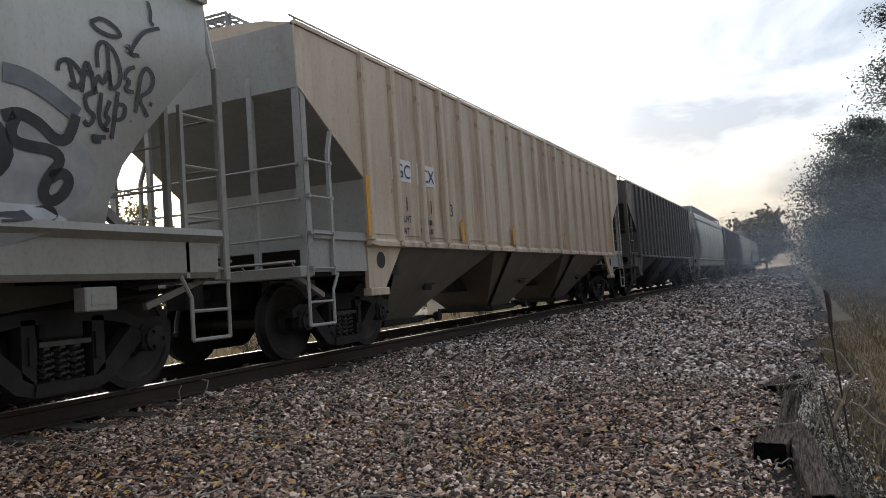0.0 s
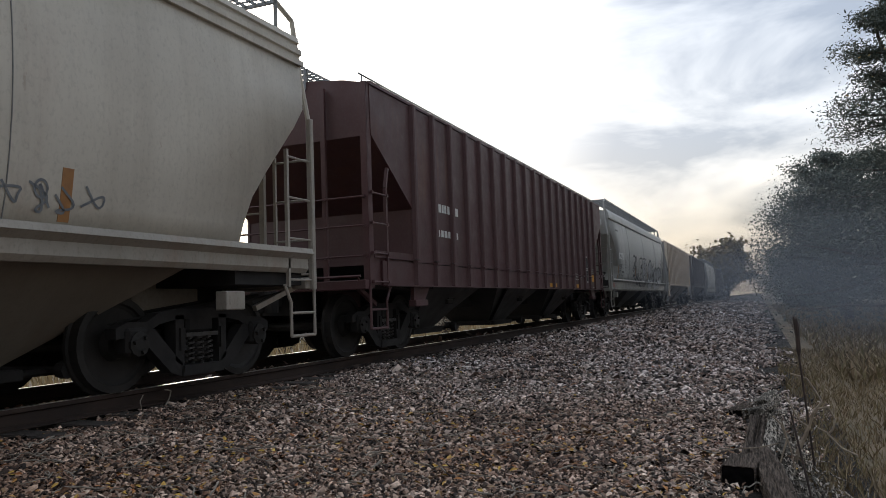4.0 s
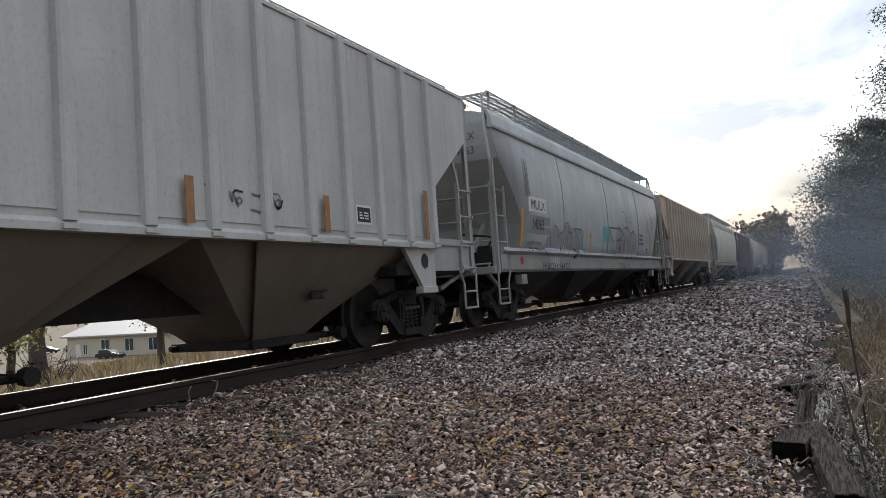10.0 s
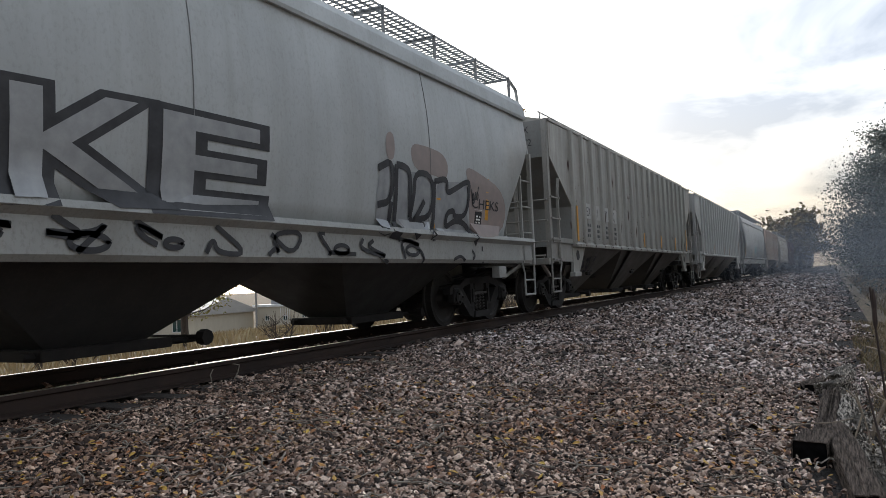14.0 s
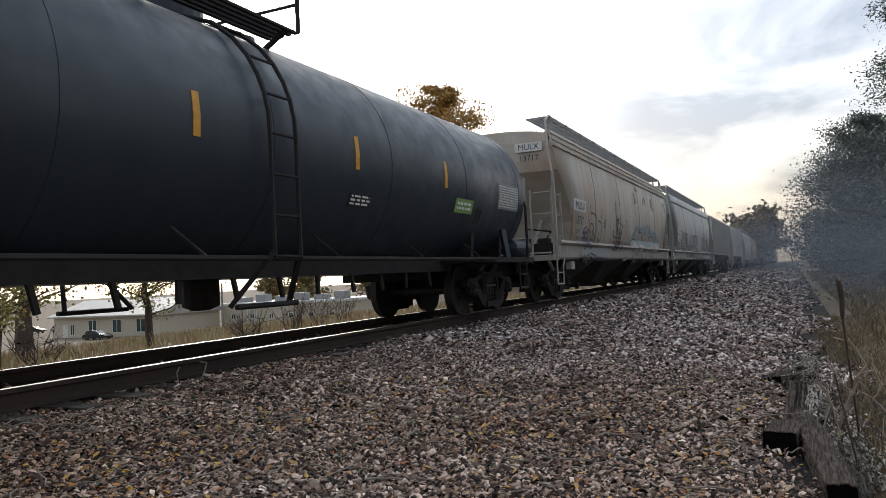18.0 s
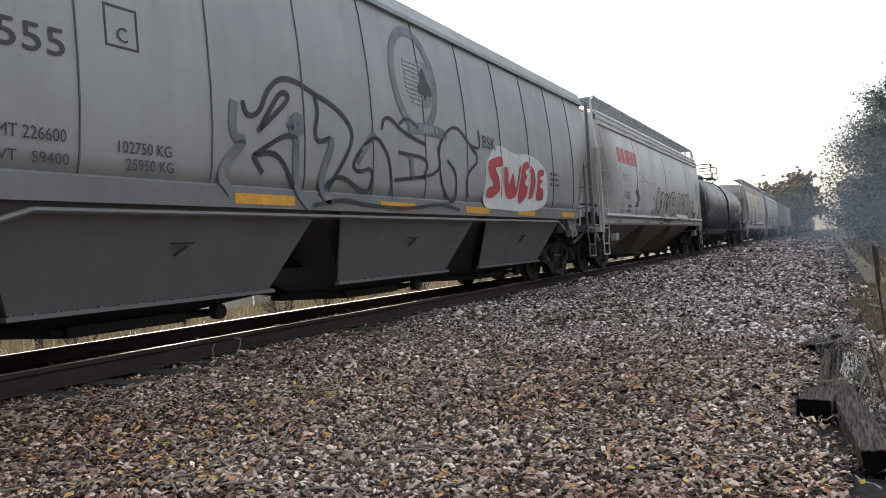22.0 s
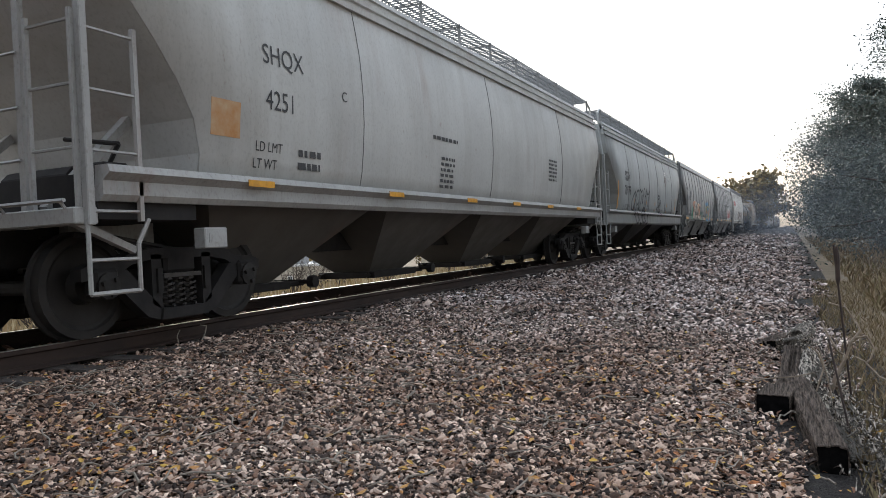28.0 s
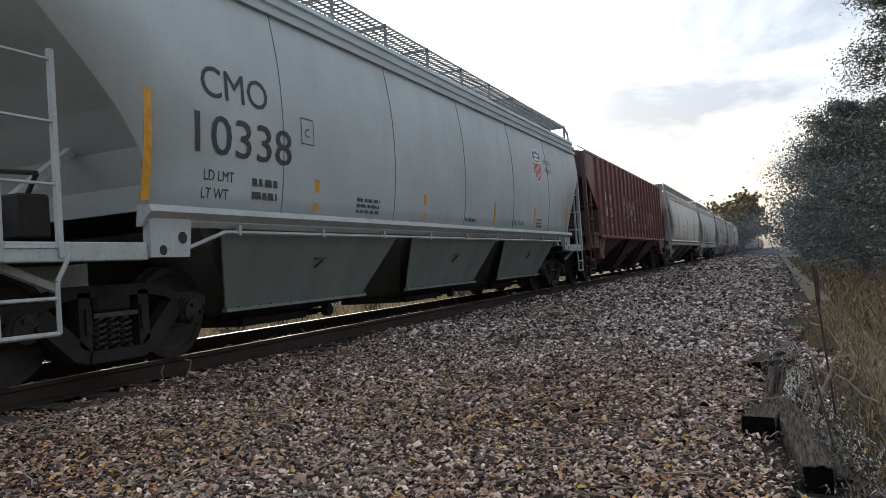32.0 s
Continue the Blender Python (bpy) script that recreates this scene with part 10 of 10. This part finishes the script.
L_MIX = leaf_material("turning_leaves", (0.14, 0.12, 0.04), (0.28, 0.19, 0.06), (0.09, 0.08, 0.035))


def limb(bm, p, q, r0, r1, bend, rnd, n=5):
    pts = [Vector(p).lerp(Vector(q), k / n) + (Vector((rnd.uniform(-bend, bend), rnd.uniform(-bend, bend), rnd.uniform(-bend, bend) * 0.5)) if 0 < k < n else Vector()) for k in range(n + 1)]
    for k in range(n):
        a, b = pts[k], pts[k + 1]
        ra, rb = r0 + (r1 - r0) * k / n, r0 + (r1 - r0) * (k + 1) / n
        d = (b - a).normalized()
        u = d.orthogonal().normalized()
        v = d.cross(u)
        ring = [[bm.verts.new(c + rr * (math.cos(t) * u + math.sin(t) * v)) for t in (6.283 * j / 6 for j in range(6))] for c, rr in ((a, ra), (b, rb))]
        for j in range(6):
            bm.faces.new((ring[0][j], ring[0][(j + 1) % 6], ring[1][(j + 1) % 6], ring[1][j]))
    return pts


def tree(x, y, h, spread, leaf, label, seed, kind="broad", leaves=5000, size=0.11, base=0.25, z=None, thin=1.0, stout=1.0):
    rnd = random.Random(seed)
    z = ground_z(x, y) - 0.1 if z is None else z
    t = empty("tree", pose(x, y, z))
    tagged(t, label, "tree")
    bm = bmesh.new()
    top = (rnd.uniform(-0.3, 0.3), rnd.uniform(-0.3, 0.3), h * (0.97 if kind == "conifer" else 0.8))
    limb(bm, (0, 0, 0), top, 0.022 * h * stout, 0.02, 0.02 * h, rnd, 8)
    tips = []
    nl = 46 if kind == "conifer" else 26
    for k in range(nl):
        f = base + (0.97 - base) * (k + rnd.random()) / nl
        a = rnd.uniform(0, 6.283)
        if kind == "conifer":
            ln = spread * (1.02 - f) ** 0.75 * rnd.uniform(0.6, 1.15)
            rise = rnd.uniform(-0.12, 0.25) * ln
        else:
            ln = spread * (math.sin(math.pi * min(1, 0.15 + 0.85 * f)) ** 0.6) * rnd.uniform(0.5, 1.1)
            rise = rnd.uniform(0.15, 0.6) * ln
        p = Vector((0, 0, h * f * (1 if kind == "conifer" else 0.8)))
        q = p + Vector((math.cos(a) * ln, math.sin(a) * ln, rise))
        pts = limb(bm, p, q, 0.006 * h * (1.1 - f) + 0.015, 0.008, 0.05 * ln, rnd, 4)
        tips += [(a_, 0.35 * ln + 0.2) for a_ in pts[1:]]
        if kind != "conifer":
            for _ in range(3):
                s = pts[rnd.randint(1, 3)]
                e = s + Vector((rnd.uniform(-1, 1), rnd.uniform(-1, 1), rnd.uniform(0, 1))) * 0.4 * ln
                limb(bm, s, e, 0.018, 0.005, 0.03 * ln, rnd, 2)
                tips.append((e, 0.25 * ln + 0.2))
    part("trunk", bm, M_BARK, t)
    g = np.random.RandomState(seed)
    pick = g.randint(len(tips), size=leaves)
    mid, sp = np.array([tuple(c) for c, _ in tips])[pick], np.array([s for _, s in tips])[pick] * thin
    p = mid + g.randn(leaves, 3) * (0.42, 0.42, 0.26) * sp[:, None]
    s = size * g.uniform(0.6, 1.5, leaves)
    w = 0.32 if kind == "conifer" else 0.6
    u = g.randn(leaves, 3) * (1, 1, 0.8)
    u /= np.linalg.norm(u, axis=1)[:, None]
    q = np.cross(u, g.randn(leaves, 3))
    q /= np.linalg.norm(q, axis=1)[:, None] + 1e-6
    vs = np.stack([p - u * s[:, None], p + q * (w * s)[:, None], p + u * s[:, None], p - q * (w * s)[:, None]], 1).reshape(-1, 3)
    me = bpy.data.meshes.new("crown")
    me.vertices.add(leaves * 4)
    me.vertices.foreach_set("co", vs.ravel())
    me.loops.add(leaves * 4)
    me.loops.foreach_set("vertex_index", np.arange(leaves * 4))
    me.polygons.add(leaves)
    me.polygons.foreach_set("loop_start", np.arange(0, leaves * 4, 4))
    me.update(calc_edges=True)
    mesh_part("crown", me, leaf, t)["kind"] = "stuff"
    return t


DK = "dense dark green juniper-like tree beside the track"
PN = "full grey-green pine-like tree with pale inner branches"
tree(10.5, 25, 10.4, 3.6, L_DARK, DK, 1, "conifer", 60000, 0.05, 0.06)
tree(9.7, 34, 8.6, 3.1, L_PINE, PN, 2, "broad", 70000, 0.045, 0.10, None, 1.0, 1.0)
tree(10.4, 44, 9.4, 3.6, L_PINE, PN, 3, "broad", 44000, 0.06, 0.06)
tree(9.5, 62, 5.4, 3.0, L_DARK, "low hazy tree at the far end of the verge", 4, "broad", 24000, 0.10, 0.05)
tree(11.0, 85, 6.0, 4.0, L_DARK, "low hazy tree at the far end of the verge", 5, "broad", 16000, 0.15, 0.05)
tree(14.0, 30, 13.0, 4.5, L_DARK, DK, 6, "conifer", 50000, 0.085, 0.05)
tree(13.0, 18, 13.0, 4.4, L_DARK, DK, 7, "conifer", 60000, 0.07, 0.05)
tree(15.0, 42, 13.0, 5.0, L_DARK, DK, 8, "conifer", 30000, 0.13, 0.05)
# thinly leaved tree leaning over the verge
tree(10.9, 17.0, 10.2, 3.0, L_MIX, "thin tree with small leaves hanging over the verge", 33, "broad", 900, 0.042, 0.55, None, 1.2)
# across the track
tree(-33, 28.4, 13.0, 5.0, L_MIX, "half-bare autumn tree by the buildings", 12, "broad", 3500, 0.11, 0.3, None, 1.0, 1.9)
tree(-30, 34.5, 12.0, 4.2, L_TURN, "tree with thin yellow-green autumn leaves", 16, "broad", 5000, 0.10, 0.2)
tree(-24, 20.5, 9.0, 3.6, L_TURN, "tree with thin yellow-green autumn leaves", 17, "broad", 4000, 0.085, 0.2)
tree(-42, 30, 12.0, 5.0, L_GOLD, "golden autumn tree by the parking lot", 13, "broad", 3000, 0.16, 0.3)
tree(-22.3, 62.5, 26.0, 6.0, L_GOLD, "tall golden autumn tree", 14, "broad", 26000, 0.12, 0.35)
tree(-22.3, 92, 26.5, 6.0, L_GOLD, "tall tawny autumn tree", 15, "broad", 20000, 0.14, 0.35)
for k, (x, y, h) in enumerate(((-13, 150, 8.5), (-15, 170, 11), (-13, 190, 10), (-19, 205, 13), (-15, 235, 12), (-24, 250, 15), (-16, 290, 12))):
    tree(x, y, h, 5.5, L_MIX, "distant autumn tree along the line", 40 + k, "broad", 7000, 0.26, 0.2)
for k in range(14):
    tree(-110 + 14 * k, 150 + 30 * math.sin(k * 2.1), 13 + 3 * math.sin(k * 1.3), 6, L_MIX, "tree of the wood behind the buildings", 60 + k, "broad", 4000, 0.34, 0.15)


def shrub(x, y, h, seed, leaf=None):
    rnd = random.Random(seed)
    s = empty("shrub", pose(x, y, ground_z(x, y) - 0.05))
    tagged(s, "bare twiggy shrub in dry grass", "shrub", "shrubs beyond the track")
    bm = bmesh.new()
    for _ in range(26):
        a, l = rnd.uniform(0, 6.28), rnd.uniform(0.5, 1.0)
        q = Vector((math.cos(a) * h * 0.6 * l, math.sin(a) * h * 0.6 * l, h * rnd.uniform(0.5, 1.0)))
        pts = limb(bm, (rnd.uniform(-0.2, 0.2), rnd.uniform(-0.2, 0.2), 0), q, 0.02, 0.006, 0.1 * h, rnd, 3)
        for _k in range(3):
            e = pts[2] + Vector((rnd.uniform(-1, 1), rnd.uniform(-1, 1), rnd.uniform(-0.2, 1))) * 0.3 * h
            limb(bm, pts[2], e, 0.01, 0.004, 0.02, rnd, 2)
    part("stem", bm, M_BARK, s)["kind"] = "stuff"


for k, (x, y, h) in enumerate(((-12, 22, 1.6), (-16, 30, 2.2), (-20, 38, 2.4), (-14, 36, 1.8), (-24, 47, 2.6), (-10, 40, 1.8), (-15, 52, 2.4), (-18, 18, 1.8))):
    shrub(x, y, h, 90 + k)

# ---- buildings and parked cars across the field ----
M_SIDING = simple("cream_siding", (0.54, 0.48, 0.38), (0.47, 0.42, 0.33), 1.5, 0.6, 0, 0.2, 0.02, (12, 1, 0.3))
M_ROOFING = simple("pale_metal_roof", (0.40, 0.385, 0.36), (0.33, 0.32, 0.30), 1.2, 0.5, 0.1, 0.2, 0.02, (6, 0.3, 1))
M_PANE = simple("dark_green_glass", (0.035, 0.075, 0.07), (0.02, 0.045, 0.045), 3, 0.15, bump=0)
M_TRIMW = simple("white_trim", (0.72, 0.72, 0.70), (0.62, 0.62, 0.6), 3, 0.6, bump=0)


def window(parent, x, y, z, w, h):
    bm = bmesh.new()
    box(bm, x - w / 2, x + w / 2, y - 0.04, y - 0.02, z, z + h)
    pane = part("window", bm, M_PANE, parent, "dark window with pale frame")
    bm = bmesh.new()
    for a in (x - w / 2, x, x + w / 2):
        box(bm, a - 0.05, a + 0.05, y - 0.08, y - 0.045, z - 0.05, z + h + 0.05)
    for b in (z, z + h):
        box(bm, x - w / 2 - 0.05, x + w / 2 + 0.05, y - 0.085, y - 0.046, b - 0.05, b + 0.05)
    part("window_frame", bm, M_TRIMW, pane)


def long_building():
    z = -6.5
    b = empty("building", pose(0, 0, 0))
    tagged(b, "long low cream metal building with dark windows", "building")
    bm = bmesh.new()
    box(bm, -111, -86.4, 90, 104, z - 1, z + 3.6)
    part("wall", bm, M_SIDING, b)
    bm = bmesh.new()
    plate(bm, [(89.2, z + 3.5), (89.2, z + 3.75), (97, z + 6.3), (104.8, z + 3.75), (104.8, z + 3.5)], "x", -111.8, -85.8)
    part("roof", bm, M_ROOFING, b)
    for x in (-101.5, -95.8, -90.4):
        window(b, x, 90, z + 0.9, 2.0, 2.1)
    bm = bmesh.new()
    box(bm, -108.8, -107.6, 89.93, 89.98, z, z + 2.3)
    part("door", bm, M_TRIMW, b)
    window(b, -106.4, 90, z + 0.5, 1.0, 1.8)
    c = empty("building", pose(0, 0, 0))
    tagged(c, "flat-roofed pale block with rooftop units and pipes", "building")
    bm = bmesh.new()
    box(bm, -86, -60, 104, 122, z - 1, z + 4.2)
    part("wall", bm, M_SIDING, c)
    bm = bmesh.new()
    box(bm, -86.3, -59.7, 103.7, 122.3, z + 4.2, z + 4.6)
    part("roof", bm, M_TRIMW, c)
    for k in range(6):
        bm = bmesh.new()
        x = -84 + 4.1 * k
        box(bm, x, x + 2.0, 106, 108, z + 4.6, z + 5.5 + 0.4 * (k % 2), 0.05)
        part("rooftop_unit", bm, M_GRATE, c)
        window(c, x + 0.8, 104, z + 1.8, 0.9, 0.8)
    bm = bmesh.new()
    for k in range(5):
        bar(bm, (-80 + 0.5 * k, 103.8, z), (-80 + 0.5 * k, 103.8, z + 4), 0.06)
    part("wall_pipe", bm, M_TRIMW, c)
    d = empty("building", pose(0, 0, 0))
    tagged(d, "long white warehouse behind the field", "building")
    bm = bmesh.new()
    box(bm, -58, -30, 128, 150, -7, -1.5)
    part("wall", bm, M_SIDING, d)
    bm = bmesh.new()
    box(bm, -58.3, -29.7, 127.7, 150.3, -1.5, -1.1)
    part("roof", bm, M_ROOFING, d)
    p = empty("utility_pole", pose(-68, 84, -6.5))
    tagged(p, "pale utility pole in the field", "pole")
    bm = bmesh.new()
    bar(bm, (0, 0, 0), (0, 0, 8), 0.14, 8)
    part("pole", bm, M_GRATE, p)


long_building()


def parked_car(x, y, z, yaw, paint, label):
    car = empty("car", pose(x, y, z, 0, 0, yaw))
    tagged(car, label, "car", "cars parked by the buildings")
    bm = bmesh.new()
    low = [(-2.2, 0.35), (-2.25, 0.7), (-2.1, 0.9), (-1.4, 1.0), (1.0, 1.0), (1.9, 0.85), (2.2, 0.65), (2.2, 0.35)]
    plate(bm, low, "y", -0.88, 0.88)
    bmesh.ops.recalc_face_normals(bm, faces=bm.faces)
    part("body", bm, paint, car)
    bm = bmesh.new()
    lo, hi = [(-1.9, 1.0), (1.0, 1.0)], [(-1.5, 1.45), (0.2, 1.48)]
    plate(bm, [lo[0], lo[1], hi[1], hi[0]], "y", -0.76, 0.76)
    bmesh.ops.recalc_face_normals(bm, faces=bm.faces)
    part("cabin", bm, M_PANE, car)
    bm = bmesh.new()
    box(bm, -1.45, 0.2, -0.74, 0.74, 1.46, 1.52, 0.02)
    part("roof", bm, paint, car)
    for a in (-1.35, 1.35):
        for s in (1, -1):
            bm = bmesh.new()
            lathe(bm, [(-0.11, 0.2), (-0.11, 0.32), (0.11, 0.32), (0.11, 0.2)], 14, "y", pose(a, s * 0.8, 0.32))
            part("wheel", bm, M_HOSE, car)


C_DARK = simple("dark_car_paint", (0.03, 0.033, 0.038), (0.025, 0.027, 0.03), 4, 0.25, 0.2, 0)
C_SILV = simple("silver_car_paint", (0.45, 0.46, 0.47), (0.4, 0.41, 0.42), 4, 0.25, 0.4, 0)
C_WHT = simple("white_car_paint", (0.7, 0.7, 0.7), (0.66, 0.66, 0.66), 4, 0.25, 0.1, 0)
parked_car(-94.5, 85, -6.4, 8, C_DARK, "dark parked car by the cream building")
for k, (x, y, p, l) in enumerate(((-132, 108, C_SILV, "silver parked car"), (-126, 112, C_WHT, "white parked car"), (-138, 106, C_DARK, "dark parked car"), (-121, 114, C_DARK, "dark parked car"), (-117, 118, C_SILV, "silver parked car"))):
    parked_car(x, y, -6.6, 20, p, l + " in the far lot")

# ---- thin engine smoke and distance haze hanging over the line ----
SMOKE = []


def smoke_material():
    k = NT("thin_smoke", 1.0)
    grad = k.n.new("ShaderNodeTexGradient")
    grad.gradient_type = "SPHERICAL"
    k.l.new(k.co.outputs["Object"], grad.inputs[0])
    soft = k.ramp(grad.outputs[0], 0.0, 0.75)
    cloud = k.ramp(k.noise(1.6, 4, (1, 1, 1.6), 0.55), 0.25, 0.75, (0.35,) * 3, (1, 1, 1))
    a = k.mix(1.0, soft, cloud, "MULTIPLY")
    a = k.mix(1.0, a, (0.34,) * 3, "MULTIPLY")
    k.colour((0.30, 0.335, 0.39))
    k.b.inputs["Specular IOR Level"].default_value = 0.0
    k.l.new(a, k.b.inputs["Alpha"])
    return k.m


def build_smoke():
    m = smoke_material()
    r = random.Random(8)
    # tinted sheets lay smoke and added haze before the trees and far train
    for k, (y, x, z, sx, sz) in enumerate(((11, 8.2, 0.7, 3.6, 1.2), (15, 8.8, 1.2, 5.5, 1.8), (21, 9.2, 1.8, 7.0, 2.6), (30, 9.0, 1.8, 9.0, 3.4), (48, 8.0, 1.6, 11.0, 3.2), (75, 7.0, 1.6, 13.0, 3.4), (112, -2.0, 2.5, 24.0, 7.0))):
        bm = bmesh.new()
        # a softly bowed translucent sheet of smoke and haze, wider than high
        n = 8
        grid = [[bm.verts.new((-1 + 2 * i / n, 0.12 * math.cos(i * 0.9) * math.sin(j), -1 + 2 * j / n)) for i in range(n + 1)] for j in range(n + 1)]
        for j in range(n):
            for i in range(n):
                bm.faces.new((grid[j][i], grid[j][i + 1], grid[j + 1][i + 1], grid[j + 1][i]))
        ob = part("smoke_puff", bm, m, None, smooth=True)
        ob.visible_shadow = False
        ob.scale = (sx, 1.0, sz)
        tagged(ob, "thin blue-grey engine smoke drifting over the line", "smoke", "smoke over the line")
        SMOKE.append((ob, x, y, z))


build_smoke()

# ---- motion of the train ----
TRAVEL = [(0, 0.0), (1, 9.13), (2, 18.71), (5, 47.27), (6, 56.71), (7, 66.35), (8, 75.75), (9, 84.98), (10, 94.19), (11, 103.47), (12, 112.77), (13, 122.05), (13.5, 126.69),
          (16, 150.57), (17, 160.14), (18, 169.48), (19, 178.67), (20, 187.74), (21, 196.93), (22, 206.29), (23, 215.71), (24, 224.95), (25, 234.0), (26, 242.95), (28.5, 265.24), (29, 269.67), (30, 278.62), (31, 287.54), (32, 296.4)]


def motions():
    for car, _ in CARS:
        y0 = car.matrix_basis.translation.y
        walk(car, [(t, pose(0, y0 + s, 0)) for t, s in TRAVEL])
    # wheels roll as far as the train goes; all wheelsets of one place in the truck share the same turning
    times = [k / 15 for k in range(0, 481)]
    ts, ss = [t for t, _ in TRAVEL], [s for _, s in TRAVEL]
    for side, wheels in ROLLERS.items():
        first = wheels[0]
        walk(first, [(t, pose(0, side * WB, 0, -math.degrees(float(np.interp(t, ts, ss)) / WR))) for t in times])
        act, slot = first.animation_data.action, first.animation_data.action_slot
        for w in wheels[1:]:
            w.rotation_mode = "QUATERNION"
            w.animation_data_create()
            w.animation_data.action = act
            w.animation_data.action_slot = slot

    # the smoke thins out as it drifts down the line
    for ob, x, y, z in SMOKE:
        walk(ob, [(0, pose(x, y, z)), (14, pose(x + 0.5, y + 1.0, z)), (20, pose(x + 0.8, y + 2.0, z - 0.1)), (26, pose(x + 2.0, y + 3.0, z - 0.3)), (32, pose(x + 3.5, y + 4.0, z - 0.5))])


motions()
